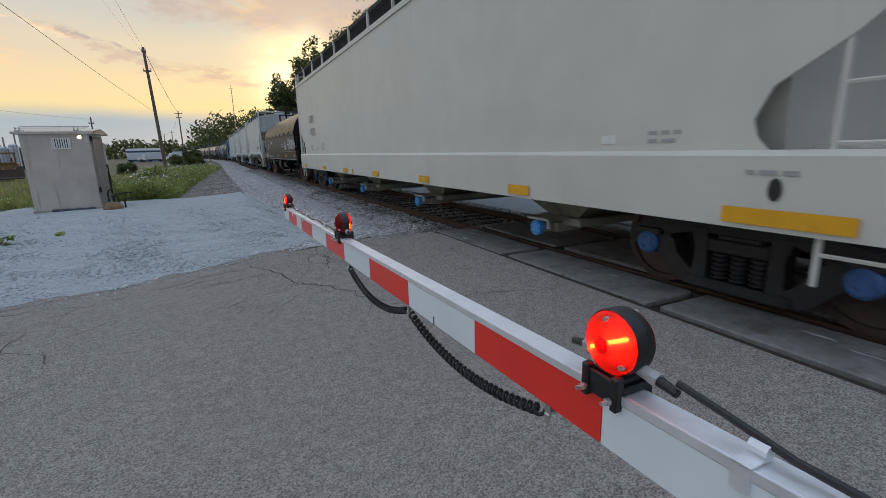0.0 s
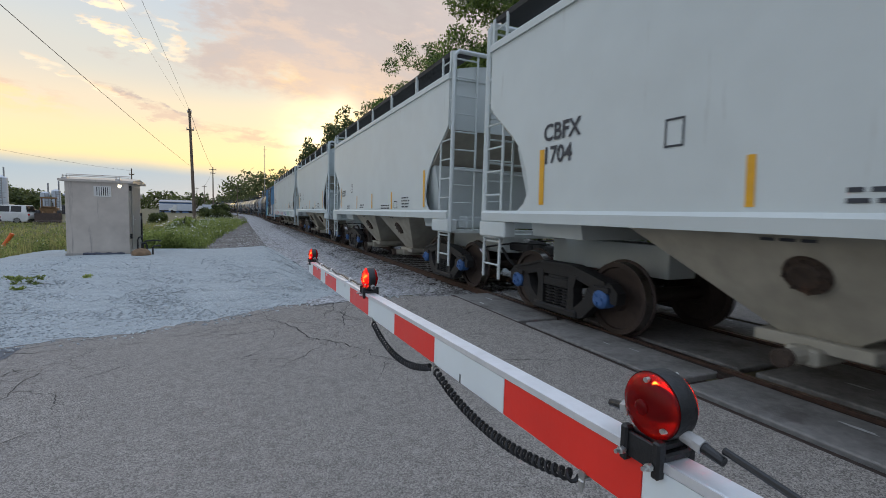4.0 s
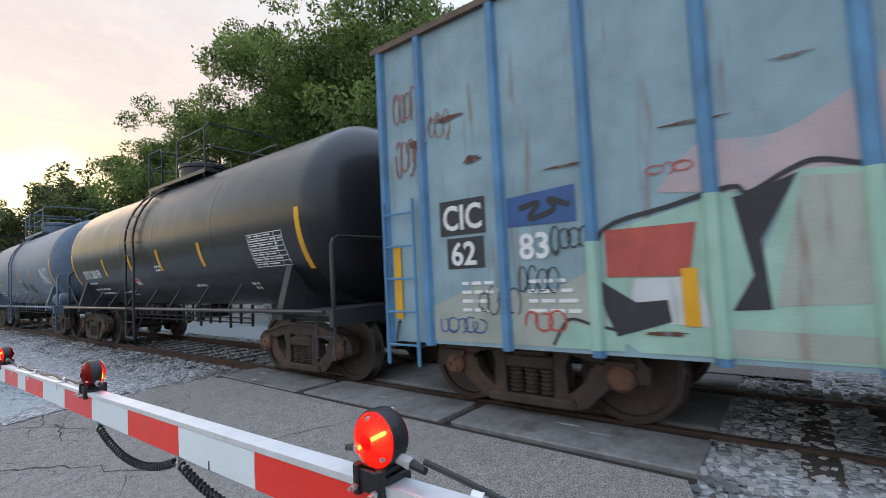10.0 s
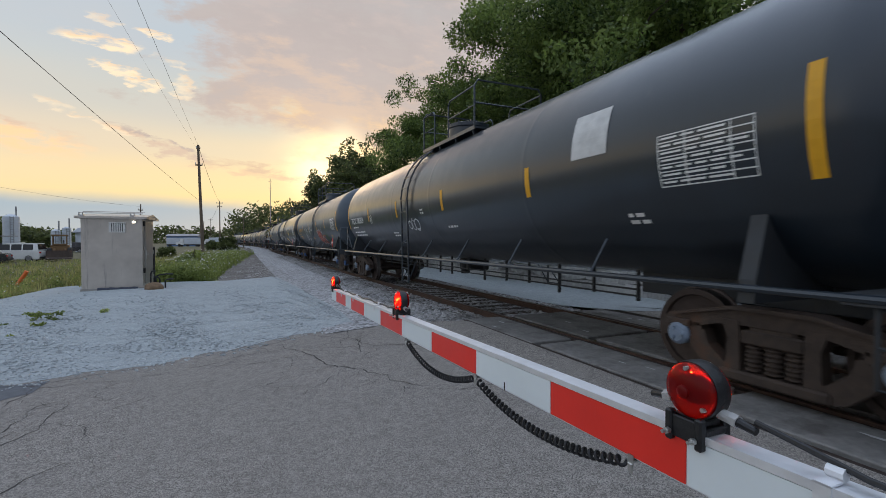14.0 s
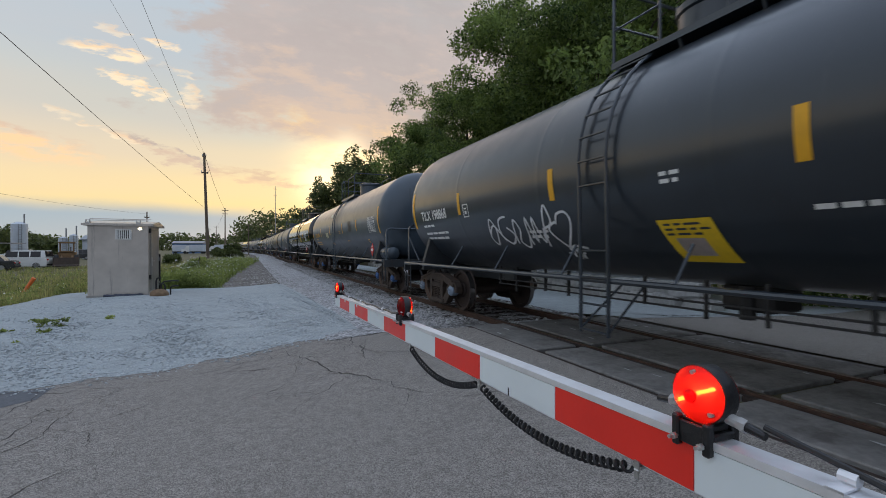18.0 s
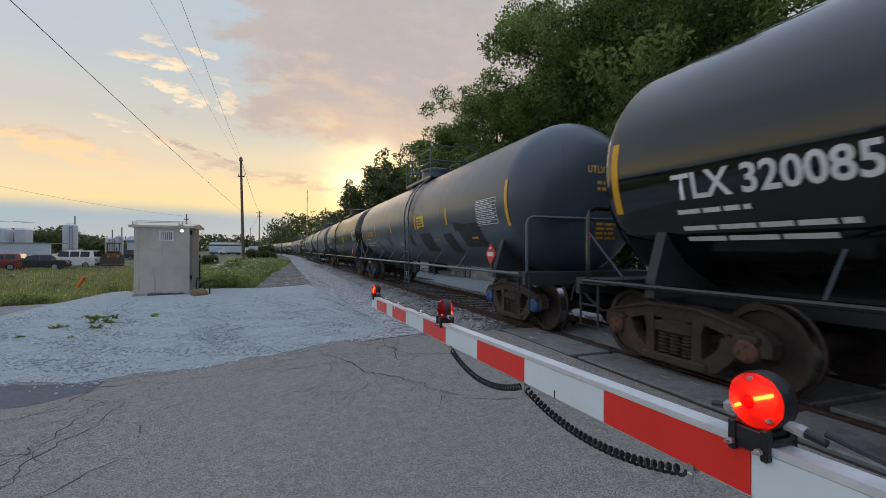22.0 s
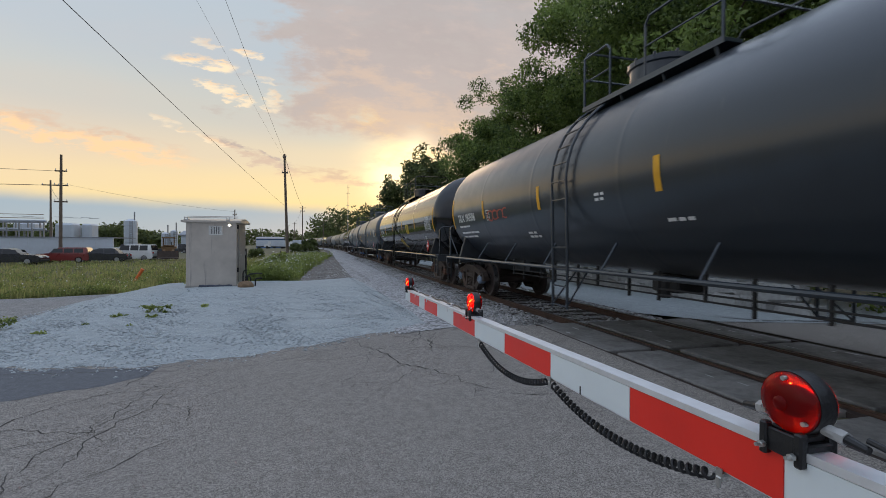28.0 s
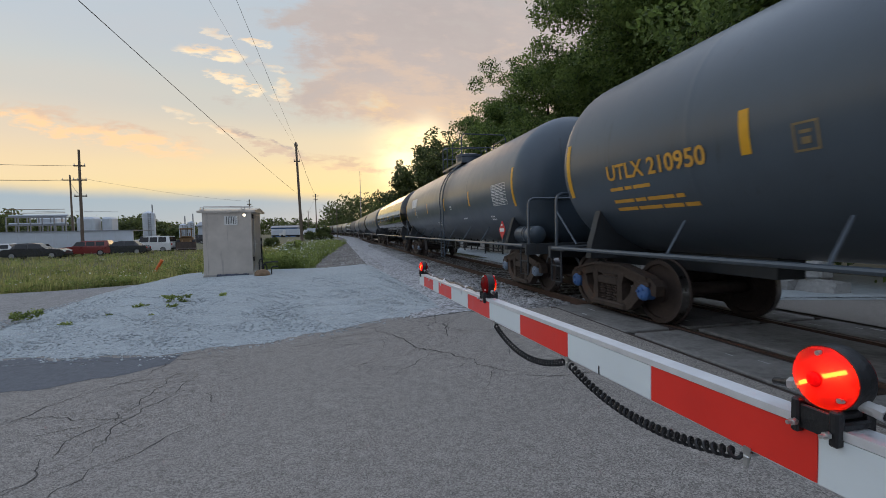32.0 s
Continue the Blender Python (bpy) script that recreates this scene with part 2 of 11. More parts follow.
def mat(name, color, rough=0.6, metal=0.0, var=0.25, scale=6.0, bump=0.15, bump_scale=60.0, stain=None, stain_amount=0.0, coat=0.0, streak=False, rand=0.0, spec=0.5, stain_scale=2.2, coat_rough=0.12, dust=0.0):
    """A surface with colour grain at two scales, fine relief and stains (streaks run down)."""
    if name in MATS:
        return MATS[name]
    m = bpy.data.materials.new(name)
    m.use_nodes = True
    nt = m.node_tree
    nt.nodes.clear()
    N, L = nt.nodes.new, nt.links.new
    out, b = N("ShaderNodeOutputMaterial"), N("ShaderNodeBsdfPrincipled")
    L(b.outputs[0], out.inputs[0])
    b.inputs["Metallic"].default_value, b.inputs["Roughness"].default_value = metal, rough
    b.inputs["Coat Weight"].default_value = coat
    b.inputs["Coat Roughness"].default_value = coat_rough
    b.inputs["Specular IOR Level"].default_value = spec
    b.inputs["Sheen Weight"].default_value, b.inputs["Sheen Roughness"].default_value = dust, 0.30
    b.inputs["Sheen Tint"].default_value = (0.80, 0.84, 0.92, 1)
    tc = N("ShaderNodeTexCoord")
    vec = tc.outputs["Object"]
    n1, n2 = N("ShaderNodeTexNoise"), N("ShaderNodeTexNoise")
    for n, s, d in ((n1, scale, 6.0), (n2, scale * 0.17, 4.0)):
        n.inputs["Scale"].default_value, n.inputs["Detail"].default_value = s, d
        L(vec, n.inputs["Vector"])
    fac = N("ShaderNodeMath")
    fac.operation = "MULTIPLY_ADD"
    L(n1.outputs["Fac"], fac.inputs[0])
    fac.inputs[1].default_value = 0.5
    half = N("ShaderNodeMath")
    half.operation = "MULTIPLY"
    L(n2.outputs["Fac"], half.inputs[0])
    half.inputs[1].default_value = 0.5
    L(half.outputs[0], fac.inputs[2])
    rp = N("ShaderNodeValToRGB")
    lo, hi = [max(0.0, c * (1 - var)) for c in color], [min(1.0, c * (1 + var)) for c in color]
    rp.color_ramp.elements[0].position, rp.color_ramp.elements[1].position = 0.32, 0.68
    rp.color_ramp.elements[0].color, rp.color_ramp.elements[1].color = (*lo, 1), (*hi, 1)
    L(fac.outputs[0], rp.inputs[0])
    col = rp.outputs[0]
    if stain:
        sn = N("ShaderNodeTexNoise")
        sn.inputs["Scale"].default_value, sn.inputs["Detail"].default_value, sn.inputs["Roughness"].default_value = stain_scale, 8.0, 0.65
        mp = N("ShaderNodeMapping")
        if streak:
            mp.inputs["Scale"].default_value = (3.0, 3.0, 0.25)
        L(vec, mp.inputs[0])
        L(mp.outputs[0], sn.inputs["Vector"])
        sr = N("ShaderNodeValToRGB")
        sr.color_ramp.elements[0].position, sr.color_ramp.elements[1].position = 0.72 - 0.35 * stain_amount, 0.86 - 0.3 * stain_amount
        L(sn.outputs["Fac"], sr.inputs[0])
        mx = N("ShaderNodeMix")
        mx.data_type = "RGBA"
        L(sr.outputs[0], mx.inputs["Factor"])
        L(col, mx.inputs[6])
        mx.inputs[7].default_value = (*stain, 1)
        col = mx.outputs[2]
    if rand:
        oi, hs = N("ShaderNodeObjectInfo"), N("ShaderNodeHueSaturation")
        mr = N("ShaderNodeMapRange")
        mr.inputs["To Min"].default_value, mr.inputs["To Max"].default_value = 1 - rand, 1 + rand
        L(oi.outputs["Random"], mr.inputs["Value"])
        L(mr.outputs[0], hs.inputs["Value"])
        L(col, hs.inputs["Color"])
        col = hs.outputs[0]
    L(col, b.inputs["Base Color"])
    rr = N("ShaderNodeMapRange")
    rr.inputs["To Min"].default_value, rr.inputs["To Max"].default_value = max(0.03, rough - min(0.12, rough * 0.35)), min(1.0, rough + min(0.12, rough * 0.35))
    L(n1.outputs["Fac"], rr.inputs["Value"])
    L(rr.outputs[0], b.inputs["Roughness"])
    if bump:
        bn, bp = N("ShaderNodeTexNoise"), N("ShaderNodeBump")
        bn.inputs["Scale"].default_value, bn.inputs["Detail"].default_value = bump_scale, 3.0
        L(vec, bn.inputs["Vector"])
        bp.inputs["Strength"].default_value, bp.inputs["Distance"].default_value = bump, 0.02
        L(bn.outputs["Fac"], bp.inputs["Height"])
        L(bp.outputs[0], b.inputs["Normal"])
    MATS[name] = m
    return m


def stone_mat(name, dark, light, scale, rough=0.95, bump=0.8, dist=0.01, wash=None, wash_amount=0.4, big=0.35):
    """Loose or bound stones: each cell has its own grey, with recessed gaps and wide soft patches."""
    m = bpy.data.materials.new(name)
    m.use_nodes = True
    nt = m.node_tree
    nt.nodes.clear()
    N, L = nt.nodes.new, nt.links.new
    out, b = N("ShaderNodeOutputMaterial"), N("ShaderNodeBsdfPrincipled")
    L(b.outputs[0], out.inputs[0])
    b.inputs["Roughness"].default_value = rough
    b.inputs["Specular IOR Level"].default_value = 0.25
    tc = N("ShaderNodeTexCoord")
    v = N("ShaderNodeTexVoronoi")
    v.inputs["Scale"].default_value = scale
    L(tc.outputs["Object"], v.inputs["Vector"])
    bw = N("ShaderNodeSeparateColor")
    L(v.outputs["Color"], bw.inputs[0])
    rp = N("ShaderNodeValToRGB")
    rp.color_ramp.elements[0].color, rp.color_ramp.elements[1].color = (*dark, 1), (*light, 1)
    L(bw.outputs[0], rp.inputs[0])
    n = N("ShaderNodeTexNoise")
    n.inputs["Scale"].default_value, n.inputs["Detail"].default_value = big, 6.0
    L(tc.outputs["Object"], n.inputs["Vector"])
    n2 = N("ShaderNodeTexNoise")
    n2.inputs["Scale"].default_value, n2.inputs["Detail"].default_value = scale * 0.09, 5.0
    L(tc.outputs["Object"], n2.inputs["Vector"])
    mr = N("ShaderNodeMapRange")
    mr.inputs["From Min"].default_value, mr.inputs["From Max"].default_value = 0.35, 0.65
    mr.inputs["To Min"].default_value, mr.inputs["To Max"].default_value = 0.0, wash_amount
    L(n.outputs["Fac"], mr.inputs["Value"])
    mx = N("ShaderNodeMix")
    mx.data_type = "RGBA"
    L(mr.outputs[0], mx.inputs["Factor"])
    L(rp.outputs[0], mx.inputs[6])
    mx.inputs[7].default_value = (*(wash or dark), 1)
    hs = N("ShaderNodeHueSaturation")
    mr2 = N("ShaderNodeMapRange")
    mr2.inputs["To Min"].default_value, mr2.inputs["To Max"].default_value = 0.72, 1.28
    L(n2.outputs["Fac"], mr2.inputs["Value"])
    L(mr2.outputs[0], hs.inputs["Value"])
    L(mx.outputs[2], hs.inputs["Color"])
    L(hs.outputs[0], b.inputs["Base Color"])
    bp = N("ShaderNodeBump")
    bp.inputs["Strength"].default_value, bp.inputs["Distance"].default_value = bump, dist
    bp.invert = True
    L(v.outputs["Distance"], bp.inputs["Height"])
    L(bp.outputs[0], b.inputs["Normal"])
    MATS[name] = m
    return m


def leaf_mat(name, dark, light, through=0.35, bough=0.75):
    m = bpy.data.materials.new(name)
    m.use_nodes = True
    nt = m.node_tree
    nt.nodes.clear()
    N, L = nt.nodes.new, nt.links.new
    out, d, t, mx = N("ShaderNodeOutputMaterial"), N("ShaderNodeBsdfPrincipled"), N("ShaderNodeBsdfTranslucent"), N("ShaderNodeMixShader")
    g = N("ShaderNodeNewGeometry")
    rp = N("ShaderNodeValToRGB")
    rp.color_ramp.elements[0].color, rp.color_ramp.elements[1].color = (*dark, 1), (*light, 1)
    tc, nz, tone = N("ShaderNodeTexCoord"), N("ShaderNodeTexNoise"), N("ShaderNodeMath")
    nz.inputs["Scale"].default_value, nz.inputs["Detail"].default_value = bough, 2.0
    L(tc.outputs["Object"], nz.inputs["Vector"])
    tone.operation = "MULTIPLY_ADD"
    L(g.outputs["Random Per Island"], tone.inputs[0])
    wide = N("ShaderNodeMapRange")
    for k, q in ((1, 0.36), (2, 0.64), (3, -0.15), (4, 0.45)):
        wide.inputs[k].default_value = q
    L(nz.outputs["Fac"], wide.inputs[0])
    tone.inputs[1].default_value = 0.7
    L(wide.outputs[0], tone.inputs[2])
    L(tone.outputs[0], rp.inputs[0])
    L(rp.outputs[0], d.inputs["Base Color"])
    L(rp.outputs[0], t.inputs["Color"])
    d.inputs["Roughness"].default_value = 0.6
    mx.inputs[0].default_value = through
    L(d.outputs[0], mx.inputs[1])
    L(t.outputs[0], mx.inputs[2])
    L(mx.outputs[0], out.inputs[0])
    MATS[name] = m
    return m


def glow_mat(name, color, strength):
    if name in MATS:
        return MATS[name]
    m = bpy.data.materials.new(name)
    m.use_nodes = True
    b = m.node_tree.nodes["Principled BSDF"]
    b.inputs["Base Color"].default_value = (*color, 1)
    b.inputs["Emission Color"].default_value = (*color, 1)
    b.inputs["Emission Strength"].default_value = strength
    MATS[name] = m
    return m


# ---------------------------------------------------------------- mesh helpers
def box(bm, x0, y0, z0, x1, y1, z1, bevel=0.0):
    r = bmesh.ops.create_cube(bm, size=1.0, matrix=Matrix.Translation(((x0 + x1) / 2, (y0 + y1) / 2, (z0 + z1) / 2)) @ Matrix.Diagonal((abs(x1 - x0), abs(y1 - y0), abs(z1 - z0), 1)))
    if bevel:
        edges = list({e for v in r["verts"] for e in v.link_edges})
        bmesh.ops.bevel(bm, geom=edges, offset=bevel, segments=1, affect="EDGES", profile=0.5)


def rod(bm, a, b, r, n=8, r2=None):
    a, b = Vector(a), Vector(b)
    d = b - a
    if d.length < 1e-6:
        return
    m = Matrix.Translation((a + b) / 2) @ d.to_track_quat("Z", "Y").to_matrix().to_4x4()
    bmesh.ops.create_cone(bm, cap_ends=True, segments=n, radius1=r, radius2=r if r2 is None else r2, depth=d.length, matrix=m)


def pipe(bm, pts, r, n=6):
    """A swept round bar through the points."""
    pts = [Vector(p) for p in pts]
    rings = []
    up = Vector((0, 0, 1))
    prev = None
    for i, p in enumerate(pts):
        d = (pts[min(i + 1, len(pts) - 1)] - pts[max(i - 1, 0)]).normalized()
        if prev is None:
            side = d.cross(up if abs(d.z) < 0.9 else Vector((1, 0, 0))).normalized()
        else:
            side = (prev - d * prev.dot(d)).normalized()
        prev = side
        nrm = d.cross(side)
        rings.append([bm.verts.new(p + r * (math.cos(2 * math.pi * k / n) * side + math.sin(2 * math.pi * k / n) * nrm)) for k in range(n)])
    for a, b in zip(rings, rings[1:]):
        for k in range(n):
            bm.faces.new((a[k], a[(k + 1) % n], b[(k + 1) % n], b[k]))
    bm.faces.new(rings[0][::-1])
    bm.faces.new(rings[-1])


def prism(bm, profile, axis, lo, hi):
    """A profile (list of 2D points) drawn out along axis 0 (points are y, z) or 1 (points are x, z) or 2 (x, y)."""
    def at(p, v):
        return {0: (v, p[0], p[1]), 1: (p[0], v, p[1]), 2: (p[0], p[1], v)}[axis]
    a = [bm.verts.new(at(p, lo)) for p in profile]
    b = [bm.verts.new(at(p, hi)) for p in profile]
    n = len(profile)
    for k in range(n):
        bm.faces.new((a[k], a[(k + 1) % n], b[(k + 1) % n], b[k]))
    bm.faces.new(a[::-1])
    bm.faces.new(b)


def lathe(bm, profile, n=32, axis="Y"):
    """A profile of (along, radius) turned about the axis through the origin."""
    rings = []
    for h, r in profile:
        ring = []
        for k in range(n):
            c, s = r * math.cos(2 * math.pi * k / n), r * math.sin(2 * math.pi * k / n)
            ring.append(bm.verts.new({"Y": (c, h, s), "Z": (c, s, h), "X": (h, c, s)}[axis]))
        rings.append(ring)
    for a, b in zip(rings, rings[1:]):
        for k in range(n):
            bm.faces.new((a[k], a[(k + 1) % n], b[(k + 1) % n], b[k]))
    bm.faces.new(rings[0][::-1])
    bm.faces.new(rings[-1])


def to_mesh(bm, name, smooth=False):
    bmesh.ops.recalc_face_normals(bm, faces=bm.faces)
    me = bpy.data.meshes.new(name)
    bm.to_mesh(me)
    bm.free()
    if smooth:
        me.polygons.foreach_set("use_smooth", [True] * len(me.polygons))
        me.set_sharp_from_angle(angle=radians(35))
    return me


def part(name, bm, material, parent, label="", smooth=False, at=None):
    me = bm if isinstance(bm, bpy.types.Mesh) else to_mesh(bm, name, smooth)
    if not me.materials:
        me.materials.append(material)
    elif me.materials[0] != material:
        me = me.copy()
        me.materials[0] = material
    ob = new(name, me)
    ob.parent = parent
    if at is not None:
        ob.matrix_basis = at
    if label:
        ob["label"] = label
    return ob


def thing(name, label, category, group="", kind="", at=None):
    ob = new(name)
    ob.empty_display_size = 0.2
    if at is not None:
        ob.matrix_basis = at
    return tagged(ob, label, category, group, kind)


def solid(name, bm, material, label, category, group="", kind="", smooth=False, at=None):
    me = to_mesh(bm, name, smooth)
    me.materials.append(material)
    ob = new(name, me)
    if at is not None:
        ob.matrix_basis = at
    return tagged(ob, label, category, group, kind)


# ---------------------------------------------------------------- the track's line
HEAD0, ARC_AT, ARC_R, HEAD1 = 0.022, 90.0, 900.0, 0.125
TRACK_X = 5.05


def track_at(s):
    """The place and the heading (radians, to the left) of the track at s metres along it."""
    if s < ARC_AT:
        return TRACK_X - HEAD0 * (s - 5.0), s, HEAD0
    x0, y0 = TRACK_X - HEAD0 * (ARC_AT - 5.0), ARC_AT
    turn = min((s - ARC_AT) / ARC_R, HEAD1 - HEAD0)
    h = HEAD0 + turn
    x = x0 - ARC_R * (math.cos(HEAD0) - math.cos(h))
    y = y0 + ARC_R * (math.sin(h) - math.sin(HEAD0))
    rest = s - ARC_AT - turn * ARC_R
    return x - rest * math.sin(h), y + rest * math.cos(h), h


SPEED = 10.6


def station(f, r):
    """The middle of a car at the start, from the places of its leading and trailing axles as they reach the crossing."""
    return 3.0 + ((f - 1.78 + r) / 2 - 3.0) * SPEED / 10.7


def drive(ob, s0):
    rows = []
    for t in (0, 0.5, 1, 2, 4, 6, 8, 10, 12, 14, 16, 18, 20, 22, 24, 26, 28, 30, 31, 31.5, 32):
        x, y, h = track_at(s0 - SPEED * t)
        rows.append((t, pose(x, y, 0, 0, 0, math.degrees(h))))
    walk(ob, rows)


def ground_z(x, y):
    """The lie of the land: level at the crossing, falling to the road on this side, a low gravel mound round the cabin."""
    z = 0.0
    if x < 3.47:
        z = -0.085 * min(3.47 - x, 4.6)
    elif x > 6.7:
        z = -0.05 * min(x - 6.7, 6.0)
    off_road = max(0.0, min(1.0, (y - 6.6) / 2.0))
    if off_road > 0 and x > 2.3:
        z -= 0.22 * off_road * max(0.0, min(1.0, (x - 2.3) / 1.0))
    mound = math.exp(-((x + 3.6) / 3.4) ** 2 - ((y - 14.5) / 6.0) ** 2)
    z += 0.24 * mound
    far = max(0.0, min(1.0, (y - 20) / 25.0))
    left = max(0.0, min(1.0, (-6.0 - x) / 6.0))
    z -= 0.12 * max(far, left)
    return z

# ---------------------------------------------------------------- ground
def grid_sheet(name, xs, ys, zf, material, label, category, lift=0.0, kind="structure"):
    me = bpy.data.meshes.new(name)
    verts = [(x, y, zf(x, y) + lift) for y in ys for x in xs]
    n = len(xs)
    faces = [(j * n + i, j * n + i + 1, (j + 1) * n + i + 1, (j + 1) * n + i) for j in range(len(ys) - 1) for i in range(n - 1)]
    me.from_pydata(verts, [], faces)
    me.polygons.foreach_set("use_smooth", [True] * len(faces))
    me.materials.append(material)
    return tagged(new(name, me), label, category, kind=kind)


def frange(a, b, n):
    return [a + (b - a) * i / n for i in range(n + 1)]


M_DIRT = mat("field_soil_and_short_grass", (0.115, 0.105, 0.055), 0.95, var=0.4, scale=2.5, bump=0.5, bump_scale=25, stain=(0.05, 0.075, 0.022), stain_amount=0.5)
M_ASPH = stone_mat("worn_grey_asphalt", (0.110, 0.100, 0.091), (0.395, 0.363, 0.325), 125, bump=0.7, dist=0.004, wash=(0.230, 0.210, 0.190), wash_amount=0.45)
M_GRAV = stone_mat("pale_crushed_limestone", (0.255, 0.285, 0.292), (0.405, 0.440, 0.446), 60, bump=0.4, dist=0.009, wash=(0.362, 0.390, 0.398), wash_amount=0.6)
M_BALL = stone_mat("grey_track_ballast", (0.16, 0.16, 0.16), (0.57, 0.57, 0.58), 20, bump=1.0, dist=0.03, wash=(0.25, 0.235, 0.22), wash_amount=0.3)
M_CONC = mat("crossing_concrete", (0.205, 0.196, 0.184), 0.9, var=0.32, scale=14, bump=0.5, bump_scale=110, stain=(0.11, 0.10, 0.092), stain_amount=0.6, rand=0.08)
M_RUST = mat("rusty_rail_steel", (0.075, 0.042, 0.029), 0.75, metal=0.3, var=0.5, scale=20, bump=0.3)
M_RAILTOP = mat("worn_rail_head", (0.15, 0.112, 0.09), 0.42, metal=0.7, var=0.15, scale=10, bump=0.05)
M_RUBBER = mat("rusty_black_flangeway", (0.036, 0.024, 0.019), 0.8, var=0.3, scale=20)
M_TIE = mat("creosoted_tie_wood", (0.055, 0.042, 0.033), 0.9, var=0.4, scale=12, bump=0.6, rand=0.25)

far_xs = [-1400, -700, -350, -180, -100, -70, -50, -38] + frange(-30, 14, 44) + [18, 24, 34, 50, 90, 180, 350, 700, 1400]
far_ys = [-600, -200, -80, -40, -25] + frange(-18, 30, 48) + [35, 42, 50, 60, 75, 100, 140, 200, 300, 450, 700, 1100, 1800, 2600]
grid_sheet("ground", far_xs, far_ys, lambda x, y: ground_z(x, y) - 0.06, M_DIRT, "rough grassy soil around the railway line", "ground")


def road_edge(x):
    """Where the asphalt ends against ballast and gravel."""
    pts = [(-22, 7.6), (-5.2, 7.2), (-3.0, 6.75), (-1.9, 7.0), (-0.5, 7.5), (1.55, 8.1), (3.5, 6.85)]
    for (x0, y0), (x1, y1) in zip(pts, pts[1:]):
        if x <= x1:
            return y0 + (y1 - y0) * (x - x0) / (x1 - x0) + 0.06 * math.sin(x * 5.1) + 0.04 * math.sin(x * 13.7)
    return 6.85


def road_start(x):
    """Where the asphalt begins, curving in towards the crossing."""
    pts = [(-30, -14.0), (0.8, -14.0), (1.5, -3.0), (2.2, -1.0), (3.0, -0.08), (3.5, 0.12)]
    for (x0, y0), (x1, y1) in zip(pts, pts[1:]):
        if x <= x1:
            return y0 + (y1 - y0) * (x - x0) / (x1 - x0) + 0.03 * math.sin(x * 11.0)
    return 0.12


def road_sheet():
    bm = bmesh.new()
    xs = frange(-22, 3.40, 60)
    rows = []
    for x in xs:
        rows.append([bm.verts.new((x, y, ground_z(x, y))) for y in frange(road_start(x), road_edge(x), 40)])
    for a, b in zip(rows, rows[1:]):
        for k in range(len(a) - 1):
            bm.faces.new((a[k], b[k], b[k + 1], a[k + 1]))
    solid("road", bm, M_ASPH, "cracked grey asphalt road before the crossing", "road", kind="structure", smooth=True)
    bm = bmesh.new()
    rows = [[bm.verts.new((x, y, ground_z(x, y))) for y in frange(-0.6, 6.4, 20)] for x in frange(6.78, 30, 20)]
    for a, b in zip(rows, rows[1:]):
        for k in range(len(a) - 1):
            bm.faces.new((a[k], b[k], b[k + 1], a[k + 1]))
    solid("road", bm, M_ASPH, "worn asphalt road beyond the tracks", "road", kind="structure", smooth=True)


road_sheet()


def strip(name, x_of, ys, material, label, category, lift, cols=6):
    bm = bmesh.new()
    rows = []
    for y in ys:
        a, b = x_of(y)
        rows.append([bm.verts.new((a + (b - a) * k / cols, y, ground_z(a + (b - a) * k / cols, y) + lift)) for k in range(cols + 1)])
    for a, b in zip(rows, rows[1:]):
        for k in range(cols):
            bm.faces.new((a[k], a[k + 1], b[k + 1], b[k]))
    return solid(name, bm, material, label, category, kind="structure", smooth=True)


def gravel_pad():
    bm = bmesh.new()
    rows = []
    for k in range(61):
        x = -7.4 + 9.1 * k / 60
        y0 = road_edge(x) - 0.12
        y1 = min(21.5, 8.3 + (1.72 - x) * 13.0) if x > 0.7 else 21.5
        y1 = max(y1, y0 + 0.1)
        if x < -6.3:
            y0 = max(y0, 7.2 + (-6.3 - x) * 7)
        ramp_in = min(1.0, (1.72 - x) / 0.6, (x + 7.4) / 0.6)
        rows.append([bm.verts.new((x + 0.05 * math.sin(9 * x + j), y0 + (y1 - y0) * j / 50, ground_z(x, y0 + (y1 - y0) * j / 50) + 0.004 + (0.030 + 0.012 * math.sin(3.1 * x + 0.9 * j) * math.sin(0.7 * j)) * max(0.0, min(ramp_in, j / 4)))) for j in range(51)])
    for a, b in zip(rows, rows[1:]):
        for j in range(50):
            bm.faces.new((a[j], b[j], b[j + 1], a[j + 1]))
    solid("gravel_pad", bm, M_GRAV, "pale crushed limestone pad spread round the cabin", "gravel", kind="structure", smooth=True)


gravel_pad()
M_PATH = stone_mat("dirt_track_soil", (0.070, 0.062, 0.055), (0.25, 0.235, 0.22), 26, bump=0.8, dist=0.01, wash=(0.11, 0.10, 0.085), wash_amount=0.6)
strip("dirt_path", lambda y: (-1.7 - 0.004 * (y - 20), 1.9 - 0.022 * (y - 5) - (0.4 if y > 60 else 0)), [19.0, 22, 25, 30, 40, 50, 60, 75, 90, 110, 140], M_PATH, "bare dirt track along the railway", "dirt track", 0.006, 4)
strip("gravel_lane", lambda y: (-40.0, max(-7.0, -5.6 - 0.33 * (y - 7.3))), [7.1, 8, 9, 10.5, 12, 14, 16, 17.4], stone_mat("grey_lane_gravel", (0.15, 0.145, 0.14), (0.32, 0.31, 0.30), 30, bump=0.5, dist=0.01, wash=(0.24, 0.23, 0.22), wash_amount=0.5), "grey gravel lane crossing the field", "lane", -0.006, 12)


